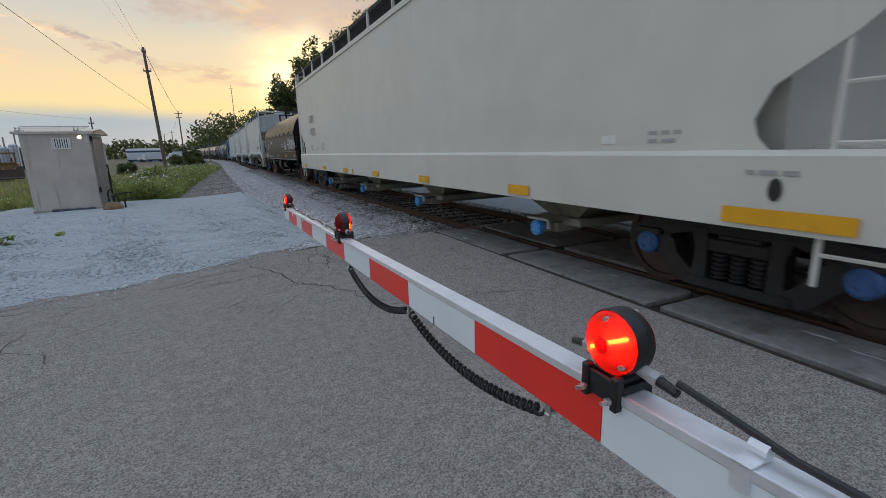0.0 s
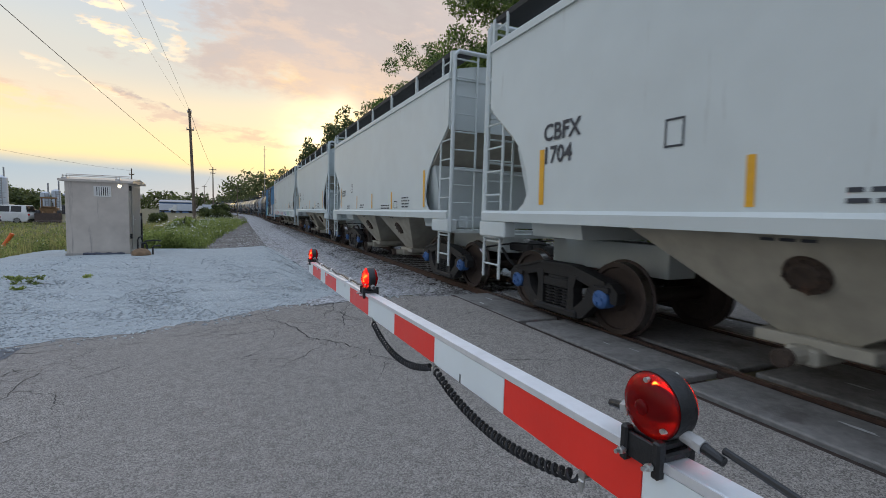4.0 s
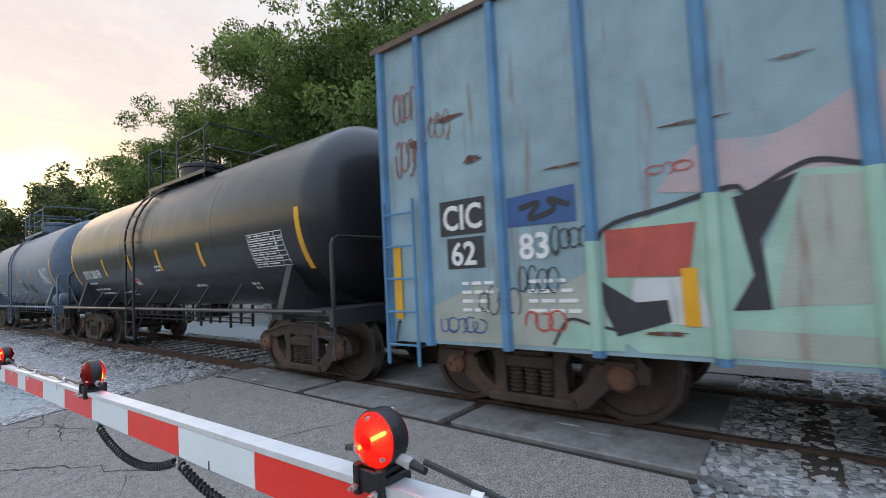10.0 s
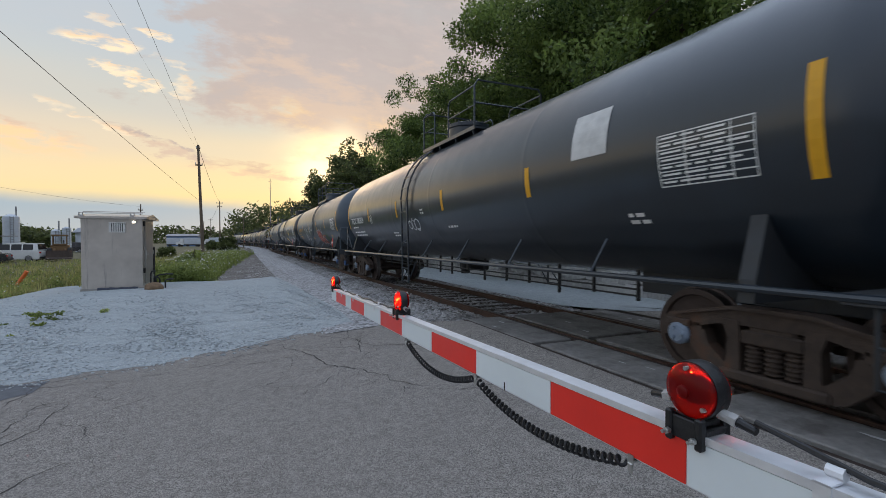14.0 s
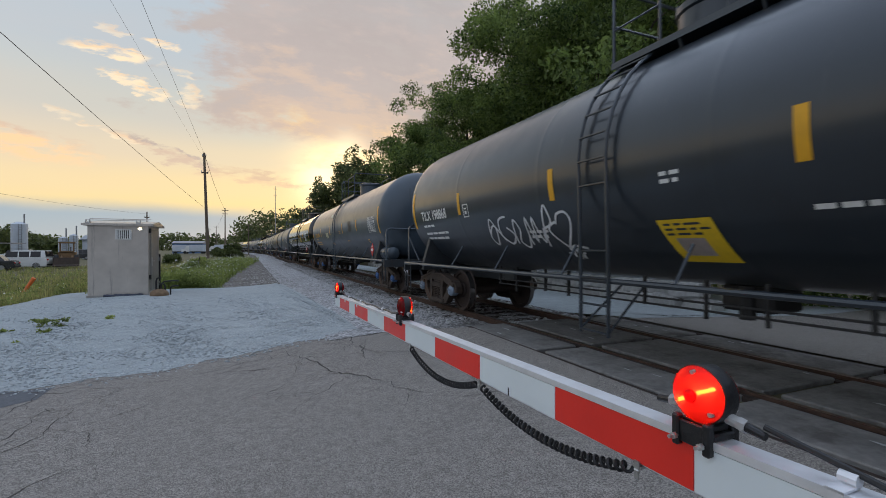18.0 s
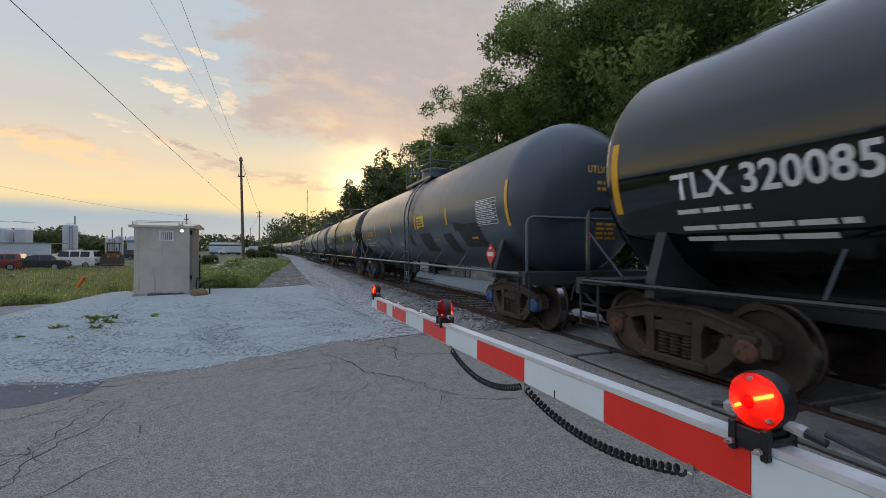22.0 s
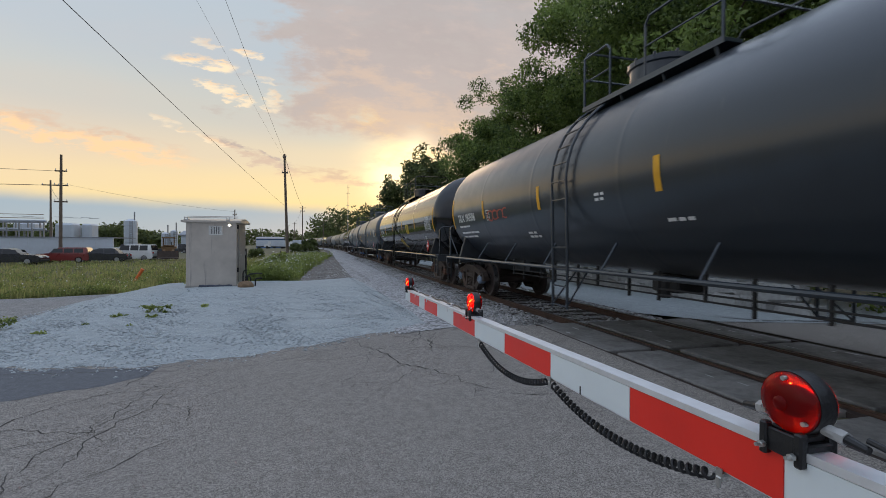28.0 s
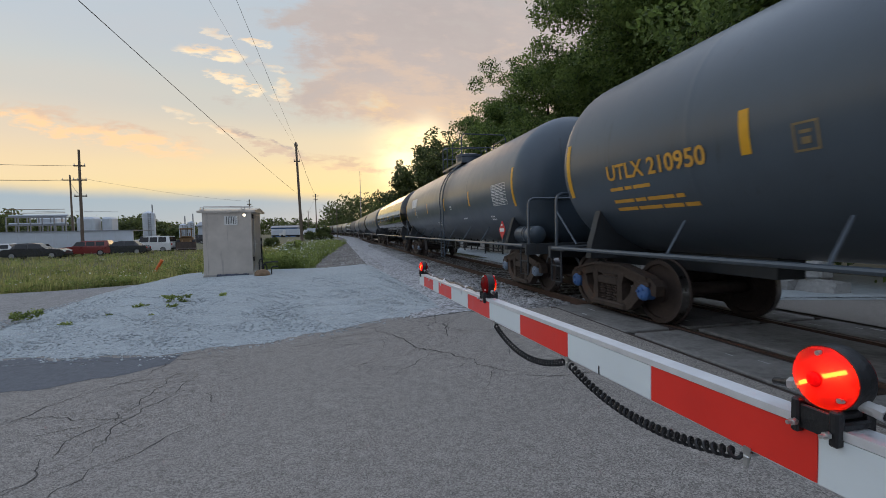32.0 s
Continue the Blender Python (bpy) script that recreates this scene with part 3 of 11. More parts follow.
strip("gravel_shoulder", lambda y: (1.0 - 0.016 * (y - 8), 3.0 - 0.022 * (y - 5)), [7.4, 8.5, 10, 13, 16, 20, 25, 30, 40, 50, 60, 75, 90, 110, 140], M_BALL, "grey stone shoulder beside the track", "gravel", 0.010, 6)


strip("gravel_verge", lambda y: (6.9, 17.5), [6.3, 7.5, 9, 11, 14, 18, 24], M_GRAV, "pale gravel verge beyond the track", "gravel", 0.012, 8)


def ballast_bed():
    bm = bmesh.new()
    rows = []
    stops = frange(6.72, 40, 30) + frange(45, 240, 40) + [300, 400, 600, 900]
    prof = [(-2.9, -0.42), (-1.55, -0.13), (0, -0.13), (1.55, -0.13), (2.9, -0.40), (6.0, -0.5)]
    for s in stops:
        x, y, h = track_at(s)
        rows.append([bm.verts.new((x + u * math.cos(h), y + u * math.sin(h), w)) for u, w in prof])
    for a, b in zip(rows, rows[1:]):
        for k in range(len(prof) - 1):
            bm.faces.new((a[k], a[k + 1], b[k + 1], b[k]))
    solid("ballast", bm, M_BALL, "grey crushed stone ballast under the track", "ballast", kind="structure", smooth=True)
    # before the crossing the bed lies nearly level with the ground
    bm = bmesh.new()
    rows = []
    for s in [-60, -30, -14, -7, -4, -2, -1, 0.06]:
        x, y, h = track_at(s)
        rows.append([bm.verts.new((x + u, y, w)) for u, w in ((-3.2, -0.165), (-2.2, -0.09), (-1.4, -0.042), (0, -0.048), (1.4, -0.042), (2.4, -0.050), (5.0, -0.20))])
    for a, b in zip(rows, rows[1:]):
        for k in range(6):
            bm.faces.new((a[k], a[k + 1], b[k + 1], b[k]))
    solid("ballast", bm, M_BALL, "dark crushed stone ballast where the crossing ends", "ballast", kind="structure", smooth=True)


ballast_bed()


def rails():
    prof = [(-0.07, -0.16), (0.07, -0.16), (0.07, -0.145), (0.012, -0.12), (0.012, -0.045), (0.037, -0.035), (0.037, -0.004), (0.030, 0.0), (-0.030, 0.0), (-0.037, -0.004), (-0.037, -0.035), (-0.012, -0.045), (-0.012, -0.12), (-0.07, -0.145)]
    for side in (-0.7525, 0.7525):
        bm = bmesh.new()
        rings = []
        for s in [-80, 0, 40, 85] + frange(90, 200, 22) + [260, 400, 700, 900]:
            x, y, h = track_at(s)
            rings.append([bm.verts.new((x + (side + u) * math.cos(h), y + (side + u) * math.sin(h), w)) for u, w in prof])
        for a, b in zip(rings, rings[1:]):
            for k in range(len(prof)):
                f = bm.faces.new((a[k], a[(k + 1) % len(prof)], b[(k + 1) % len(prof)], b[k]))
                f.material_index = 1 if k == 7 else 0
        ob = solid("rail", bm, M_RUST, "rusty steel rail with a bright worn head", "rail", group="rails of the track")
        ob.data.materials.append(M_RAILTOP)


rails()


def sleepers():
    bm = bmesh.new()
    box(bm, -1.3, -0.115, -0.30, 1.3, 0.115, -0.12, 0.012)
    me = to_mesh(bm, "railway_tie")
    me.materials.append(M_TIE)
    s, n = 7.2, 0
    while n < 149:
        x, y, h = track_at(s)
        ob = new("railway_tie", me)
        ob.matrix_basis = pose(x + random.uniform(-0.03, 0.03), y, 0.09 if s < 0 else 0, 0, 0, math.degrees(h) + random.uniform(-1, 1))
        tagged(ob, "weathered dark wooden tie in the ballast", "railway tie", "ties of the track")
        s += 0.53
        n += 1
        if n == 135:
            s = -7.5


sleepers()


def crossing_panels():
    """Concrete panels between and beside the rails, with rubber flangeways and dark joints."""
    base = thing("crossing_surface", "worn concrete crossing panels set between and beside the rails", "crossing", kind="structure")
    spans = [(-1.58, -0.895), (-0.595, 0.595), (0.895, 1.58)]
    for y0, y1 in ((0.04, 2.20), (2.32, 4.60), (4.72, 6.80)):
        for a, b in spans:
            bm = bmesh.new()
            x = track_at((y0 + y1) / 2)[0]
            box(bm, x + a, y0, -0.25, x + b, y1, -0.004 + random.uniform(-0.004, 0.003), 0.012)
            part("panel", bm, M_CONC, base)
    for a, b in ((-0.89, -0.80), (-0.705, -0.60), (0.60, 0.705), (0.80, 0.89), (-1.66, -1.585), (1.585, 1.66)):
        bm = bmesh.new()
        x = TRACK_X
        box(bm, x + a, 0.03, -0.25, x + b, 6.8, -0.035 if abs(a) < 1 and abs(b) < 0.75 else -0.012)
        part("flangeway_strip", bm, M_RUBBER, base)
    rng = random.Random(81)
    scuff = mat("pale_scuffed_concrete", (0.46, 0.46, 0.45), 0.9, var=0.2, scale=30, bump=0)
    for _ in range(26):
        y = rng.uniform(0.2, 6.6)
        u = rng.choice((rng.uniform(-1.5, -0.95), rng.uniform(-0.5, 0.5), rng.uniform(0.95, 1.5)))
        if any(abs(y - j) < 0.25 for j in (-0.08, 2.26, 4.66)):
            continue
        bm = bmesh.new()
        n, w, h = 9, rng.uniform(0.01, 0.03), rng.uniform(0.03, 0.14)
        bm.faces.new([bm.verts.new((track_at(y)[0] + u + w * math.cos(6.283 * k / n) * rng.uniform(0.5, 1.2), y + h * math.sin(6.283 * k / n) * rng.uniform(0.6, 1.1), 0.0035)) for k in range(n)])
        part("scuff", bm, scuff, base)
    bm = bmesh.new()
    box(bm, TRACK_X - 1.55, 0.05, -0.26, TRACK_X + 1.55, 6.8, -0.06)
    part("bed", bm, M_RUBBER, base)


crossing_panels()


# ---------------------------------------------------------------- gate arm
M_ALU = mat("brushed_aluminium", (0.80, 0.81, 0.83), 0.55, metal=0.75, var=0.08, scale=30, bump=0.08)
M_WSHEET = mat("white_reflective_sheeting", (0.76, 0.82, 0.83), 0.42, var=0.05, scale=8, bump=0.03, coat=0.2)
M_RSHEET = mat("red_reflective_sheeting", (0.85, 0.028, 0.014), 0.38, var=0.08, scale=8, bump=0.03, coat=0.2)
M_BLACK = mat("black_plastic", (0.012, 0.012, 0.013), 0.45, var=0.2, scale=20)
M_ZINC = mat("zinc_plated_steel", (0.55, 0.55, 0.53), 0.35, metal=0.9, var=0.15, scale=40)

ARM_SLOPE = -0.0275   # fall of the top edge along y


def arm_x(y):
    return 0.578 - 0.0125 * (y - 0.39)


def arm_z(y):
    return 1.075 + ARM_SLOPE * (y - 0.39)


def gate_arm():
    arm = thing("crossing_gate", "lowered crossing gate, red and white striped arm with red lamps", "crossing gate")
    H, W = 0.104, 0.050
    y0, y1 = -1.9, 3.70
    bm = bmesh.new()
    ring = []
    for y in (y0, y1):
        z = arm_z(y)
        ring.append([bm.verts.new(p) for p in ((arm_x(y), y, z - H), (arm_x(y) + W, y, z - H), (arm_x(y) + W, y, z), (arm_x(y), y, z))])
    a, b = ring
    for k in range(4):
        bm.faces.new((a[k], a[(k + 1) % 4], b[(k + 1) % 4], b[k]))
    bm.faces.new(a[::-1])
    bm.faces.new(b)
    bmesh.ops.bevel(bm, geom=list(bm.edges), offset=0.004, segments=1, affect="EDGES")
    part("bar", bm, M_ALU, arm, "aluminium channel bar")
    # lip along the top edge
    bm = bmesh.new()
    prism_pts = []
    for y in (y0, y1):
        z = arm_z(y)
        prism_pts.append([bm.verts.new(p) for p in ((arm_x(y) - 0.004, y, z - 0.012), (arm_x(y) - 0.0005, y, z - 0.012), (arm_x(y) - 0.0005, y, z + 0.002), (arm_x(y) - 0.004, y, z + 0.002))])
    a, b = prism_pts
    for k in range(4):
        bm.faces.new((a[k], a[(k + 1) % 4], b[(k + 1) % 4], b[k]))
    bm.faces.new(a[::-1])
    bm.faces.new(b)
    part("lip", bm, M_ALU, arm)
    edges = [-1.86, -1.65, -1.245, -0.838, -0.425, -0.006, 0.388, 0.802, 1.209, 1.612, 2.012, 2.42, 2.83, 3.04, 3.45, 3.69]
    for i, (a, b) in enumerate(zip(edges, edges[1:])):
        red = i % 2 == 1
        bm = bmesh.new()
        vs = []
        for y in (a + 0.0015, b - 0.0015):
            z = arm_z(y)
            for x in (arm_x(y) - 0.0025, arm_x(y) + 0.001):
                vs.append([bm.verts.new((x, y, z - H + 0.006)), bm.verts.new((x, y, z - 0.014))])
        (p, q, r, s) = vs
        for f in ((p[0], p[1], r[1], r[0]), (q[0], s[0], s[1], q[1]), (p[0], r[0], s[0], q[0]), (p[1], q[1], s[1], r[1]), (p[0], q[0], q[1], p[1]), (r[0], r[1], s[1], s[0])):
            bm.faces.new(f)
        part("stripe", bm, M_RSHEET if red else M_WSHEET, arm, "red reflective stripe" if red else "white reflective stripe")
    return arm


arm = gate_arm()



# ---------------------------------------------------------------- train: shared pieces
M_CAST = mat("brown_cast_steel", (0.060, 0.042, 0.032), 0.75, metal=0.2, var=0.45, scale=14, bump=0.35, stain=(0.12, 0.055, 0.028), stain_amount=0.4)
M_CASTBLK = mat("black_cast_steel", (0.022, 0.021, 0.021), 0.6, metal=0.2, var=0.4, scale=14, bump=0.3, stain=(0.06, 0.045, 0.035), stain_amount=0.3)
M_WHEEL = mat("wheel_steel", (0.060, 0.043, 0.036), 0.6, metal=0.5, var=0.35, scale=18, bump=0.15)
M_TREAD = mat("bright_wheel_tread", (0.34, 0.32, 0.31), 0.3, metal=1.0, var=0.15, scale=12, bump=0.05)
M_CAPBLUE = mat("blue_bearing_cap", (0.045, 0.12, 0.30), 0.5, var=0.3, scale=30, stain=(0.06, 0.05, 0.045), stain_amount=0.35)
M_CAPRUST = mat("rusty_bearing_cap", (0.13, 0.060, 0.036), 0.75, var=0.35, scale=30)
M_CAPGREY = mat("grey_bearing_cap", (0.20, 0.25, 0.32), 0.5, var=0.3, scale=30)
M_UNDER = mat("dirty_underframe_black", (0.020, 0.019, 0.018), 0.75, var=0.4, scale=10, bump=0.2)
M_YELLOW = mat("yellow_reflective_tape", (0.72, 0.36, 0.010), 0.4, var=0.12, scale=12, bump=0.03)
M_WHITEP = mat("white_stencil_paint", (0.72, 0.72, 0.70), 0.6, var=0.12, scale=25, bump=0.02)
M_GOLDP = mat("orange_yellow_stencil_paint", (0.66, 0.34, 0.045), 0.6, var=0.15, scale=25, bump=0.02)
M_DARKP = mat("dark_stencil_paint", (0.035, 0.04, 0.05), 0.6, var=0.15, scale=25, bump=0.02)
M_REDP = mat("red_placard_paint", (0.60, 0.035, 0.03), 0.5, var=0.1, scale=20, bump=0.02)
M_YPANEL = mat("yellow_notice_panel", (0.74, 0.50, 0.02), 0.5, var=0.08, scale=20, bump=0.02)
M_REDG = mat("red_warning_lens", (0.55, 0.01, 0.01), 0.2)
SHARED = {}


def shared(key, build):
    if key not in SHARED:
        SHARED[key] = build()
    return SHARED[key]


def side_frame_mesh():
    bm = bmesh.new()
    # deep upper member, dropping to the two pedestals
    prism(bm, [(-1.12, 0.42), (-1.13, 0.56), (-1.02, 0.66), (-0.66, 0.73), (-0.34, 0.81), (0.34, 0.81), (0.66, 0.73), (1.02, 0.66), (1.13, 0.56), (1.12, 0.42), (1.03, 0.42), (1.0, 0.52), (0.74, 0.55), (0.56, 0.60), (0.40, 0.64), (-0.40, 0.64), (-0.56, 0.60), (-0.74, 0.55), (-1.0, 0.52), (-1.03, 0.42)], 0, -0.07, 0.07)
    prism(bm, [(-0.95, 0.675), (-0.34, 0.815), (0.34, 0.815), (0.95, 0.675), (0.95, 0.645), (0.34, 0.780), (-0.34, 0.780), (-0.95, 0.645)], 0, -0.105, 0.105)
    for s in (-1, 1):
        # pedestal jaw, rounded web and diagonal down to the lower member
        prism(bm, [(s * 0.66, 0.60), (s * 0.80, 0.58), (s * 0.77, 0.34), (s * 0.70, 0.31), (s * 0.62, 0.36)], 0, -0.07, 0.07)
        prism(bm, [(s * 0.78, 0.44), (s * 0.74, 0.32), (s * 0.56, 0.15), (s * 0.40, 0.115), (s * 0.24, 0.16), (s * 0.30, 0.235), (s * 0.42, 0.27), (s * 0.57, 0.40), (s * 0.62, 0.54)], 0, -0.075, 0.075)
        prism(bm, [(s * 0.44, 0.68), (s * 0.27, 0.68), (s * 0.26, 0.20), (s * 0.40, 0.20), (s * 0.39, 0.32), (s * 0.38, 0.52)], 0, -0.08, 0.08)
        box(bm, -0.11, s * 0.889 - 0.13, 0.54, 0.11, s * 0.889 + 0.13, 0.61, 0.01)
    box(bm, -0.11, -0.46, 0.115, 0.11, 0.46, 0.215, 0.02)
    return to_mesh(bm, "side_frame")


def spring_mesh():
    bm = bmesh.new()
    prof = []
    for k in range(6):
        z = 0.225 + k * 0.042
        prof += [(z, 0.055), (z + 0.010, 0.078), (z + 0.024, 0.078), (z + 0.034, 0.055)]
    lathe(bm, prof, 10, "Z")
    return to_mesh(bm, "coil_spring", True)


def seat_mesh():
    bm = bmesh.new()
    box(bm, -0.085, -0.26, 0.475, 0.085, 0.26, 0.60, 0.015)
    return to_mesh(bm, "spring_seat")


def bolster_mesh():
    bm = bmesh.new()
    box(bm, -1.06, -0.20, 0.46, 1.06, 0.20, 0.66, 0.03)
    rod(bm, (0, 0, 0.66), (0, 0, 0.80), 0.2, 12)
    for s in (-1, 1):
        box(bm, -0.75, s * 0.50 - 0.05, 0.36, 0.75, s * 0.50 + 0.05, 0.44, 0.01)
        for w in (-0.72, 0.72):
            box(bm, w - 0.06, s * 0.44, 0.30, w + 0.06, s * 0.52, 0.56, 0.01)
    return to_mesh(bm, "bolster")


def wheelset_mesh():
    bm = bmesh.new()
    lathe(bm, [(-1.04, 0.06), (-1.04, 0.075), (-0.86, 0.078), (-0.80, 0.10), (0.80, 0.10), (0.86, 0.078), (1.04, 0.075), (1.04, 0.06)], 12, "X")
    for s in (-1, 1):
        # hub, plate, rim and flange; the tread is 0.457 m
        lathe(bm, [(s * 0.83, 0.10), (s * 0.84, 0.155), (s * 0.80, 0.165), (s * 0.79, 0.28), (s * 0.805, 0.38), (s * 0.835, 0.39), (s * 0.835, 0.452), (s * 0.720, 0.460), (s * 0.712, 0.485), (s * 0.690, 0.485), (s * 0.688, 0.40), (s * 0.72, 0.38), (s * 0.735, 0.28), (s * 0.70, 0.17), (s * 0.67, 0.155), (s * 0.67, 0.10)], 28, "X")
    me = to_mesh(bm, "wheelset", True)
    me.materials.append(M_WHEEL)
    me.materials.append(M_TREAD)
    for p in me.polygons:
        c = p.center
        if abs(c.x) > 0.70 and 0.445 < math.hypot(c.y, c.z) < 0.47 and abs(p.normal.x) < 0.3:
            p.material_index = 1
    return me


def cap_mesh():
    bm = bmesh.new()
    lathe(bm, [(0.96, 0.05), (0.96, 0.118), (1.10, 0.120), (1.12, 0.105), (1.135, 0.085), (1.135, 0.02)], 18, "X")
    for k in range(3):
        a = 2 * math.pi * k / 3
        rod(bm, (1.13, 0.055 * math.cos(a), 0.055 * math.sin(a)), (1.155, 0.055 * math.cos(a), 0.055 * math.sin(a)), 0.022, 6)
    return to_mesh(bm, "bearing_cap", True)


def truck(car, yc, frame_mat, cap_mat, fine=True):
    m_frame = frame_mat
    t = part("truck", shared("bolster", bolster_mesh), m_frame, car, "cast steel truck bolster", at=pose(0, yc, 0))
    for s in (-1, 1):
        part("side_frame", shared("side_frame", side_frame_mesh), m_frame, t, at=pose(s * 1.00, 0, 0))
        if fine:
            part("spring_seat", shared("spring_seat", seat_mesh), m_frame, t, at=pose(s * 1.00, 0, 0))
            for dy in (-0.17, 0.0, 0.17):
                part("coil_spring", shared("spring", spring_mesh), m_frame, t, at=pose(s * 1.00, dy, 0))
    sets = []
    for dy in (-0.889, 0.889):
        w = part("wheelset", shared("wheelset", wheelset_mesh), M_WHEEL, car, "steel wheels on an axle", at=pose(0, yc + dy, 0.457))
        if fine:
            for s in (0, 180):
                part("bearing_cap", shared("cap", cap_mesh), cap_mat, w, at=pose(0, 0, 0, 0, 0, s))
        sets.append((w, yc + dy))
    return sets


def coupler(car, half, material):
    for s in (-1, 1):
        def build():
            bm = bmesh.new()
            box(bm, -0.09, 0.0, 0.76, 0.09, 0.62, 0.92, 0.02)
            box(bm, -0.15, 0.52, 0.70, 0.05, 0.80, 0.98, 0.05)
            box(bm, 0.03, 0.56, 0.72, 0.16, 0.78, 0.95, 0.05)
            pipe(bm, [(0.28, 0.05, 0.80), (0.30, 0.3, 0.62), (0.24, 0.6, 0.42), (0.1, 0.76, 0.46)], 0.028, 6)
            pipe(bm, [(-0.12, 0.40, 0.95), (-0.8, 0.42, 0.98), (-1.35, 0.40, 0.92), (-1.40, 0.40, 0.72)], 0.016, 5)
            return to_mesh(bm, "coupler")
        part("coupler", shared("coupler", build), material, car, "knuckle coupler with its air hose", at=pose(0, s * (half - 0.78), 0, 0, 0, 0 if s > 0 else 180))


SPINNING = []


# marks on the sides: u runs to the right as seen from the road (towards the front, -y), v up
def wrap_tank(zc, r):
    def put(u, v, off=0.004):
        phi = math.asin(max(-0.98, min(0.98, (v - zc) / r)))
        return (-(r + off) * math.cos(phi), -u, zc + (r + off) * math.sin(phi))
    return put


def wrap_flat(x):
    def put(u, v, off=0.004):
        return (x - off, -u, v)
    return put


def patch(bm, put, u0, v0, u1, v1, off=0.004, n=5, slant=0.0):
    rows = []
    for k in range(n + 1):
        v = v0 + (v1 - v0) * k / n
        d = slant * (v - v0)
        rows.append((bm.verts.new(put(u0 + d, v, off)), bm.verts.new(put(u1 + d, v, off))))
    for a, b in zip(rows, rows[1:]):
        bm.faces.new((a[0], a[1], b[1], b[0]))


def bars(bm, put, u0, v0, u1, v1, rows, rng, fill=0.85, off=0.005):
    """Lines of small writing as plain bars."""
    h = (v1 - v0) / rows
    for k in range(rows):
        u = u0
        end = u0 + (u1 - u0) * rng.uniform(0.7, 1.0)
        while u < end - 0.05:
            w = rng.uniform(0.08, 0.30) * (u1 - u0) + 0.03
            patch(bm, put, u, v0 + k * h, min(u + w, end), v0 + k * h + h * 0.55, off, 1)
            u += w + 0.03 / fill
    return bm


def letters(text, put, u0, v0, height, squeeze=0.85, off=0.010):
    cu = bpy.data.curves.new("letters", "FONT")
    cu.body, cu.size, cu.resolution_u, cu.offset = text, 1.0, 3, 0.022
    tmp = bpy.data.objects.new("letters", cu)
    me = bpy.data.meshes.new_from_object(tmp)
    bpy.data.objects.remove(tmp)
    bpy.data.curves.remove(cu)
    k = height / 0.69
    for v in me.vertices:
        v.co = put(u0 + v.co.x * k * squeeze, v0 + v.co.y * k, off)
    me.materials.clear()
    return me


def scrawl(bm, put, u0, v0, w, h, rng, width=0.035, strokes=6, off=0.007):
    """Spray paint: a run of looping strokes that fill a box."""
    for i in range(strokes):
        cu = u0 + w * (i + 0.5) / strokes
        pts = []
        a = rng.uniform(0, 6.28)
        turns = rng.uniform(0.6, 1.5)
        rx, ry = w / strokes * rng.uniform(0.4, 0.75), h * rng.uniform(0.3, 0.52)
        for k in range(15):
            q = a + turns * 6.28 * k / 14
            pts.append((cu + rx * math.cos(q) + rng.uniform(-0.02, 0.02) * w / strokes, v0 + h * 0.5 + ry * math.sin(q * rng.choice((1, 1, 1.02))) * (1 - 0.25 * k / 14)))
        ribbon(bm, put, pts, width, off)


def ribbon(bm, put, pts, width, off=0.007):
    prev = None
    for i, (u, v) in enumerate(pts):
        p, q = pts[max(i - 1, 0)], pts[min(i + 1, len(pts) - 1)]
        du, dv = q[0] - p[0], q[1] - p[1]
        n = math.hypot(du, dv) or 1
        du, dv = -dv / n * width / 2, du / n * width / 2
        pair = (bm.verts.new(put(u + du, v + dv, off)), bm.verts.new(put(u - du, v - dv, off)))
        if prev:
            bm.faces.new((prev[0], prev[1], pair[1], pair[0]))
        prev = pair


def blob(bm, put, cu, cv, ru, rv, off=0.006, n=20, wob=0.0, rng=None):
    """A filled round shape in rings, so that it lies close on a curved side."""
    edge = [1 + (rng.uniform(-wob, wob) if rng else 0) for _ in range(n)]
    rings = []
    for f in (0.25, 0.5, 0.75, 1.0):
        rings.append([bm.verts.new(put(cu + f * ru * edge[k] * math.cos(2 * math.pi * k / n), cv + f * rv * edge[k] * math.sin(2 * math.pi * k / n), off)) for k in range(n)])
    bm.faces.new(rings[0])
    for p, q in zip(rings, rings[1:]):
        for k in range(n):
            bm.faces.new((p[k], p[(k + 1) % n], q[(k + 1) % n], q[k]))


def ladder(bm, foot, top, across, rungs, r=0.016):
    foot, top, across = Vector(foot), Vector(top), Vector(across)
    for s in (0, 1):
        pipe(bm, [foot + across * s, top + across * s], r * 1.5, 6)
    for k in range(rungs):
        p = foot.lerp(top, (k + 0.6) / rungs)
        rod(bm, p, p + across, r, 5)


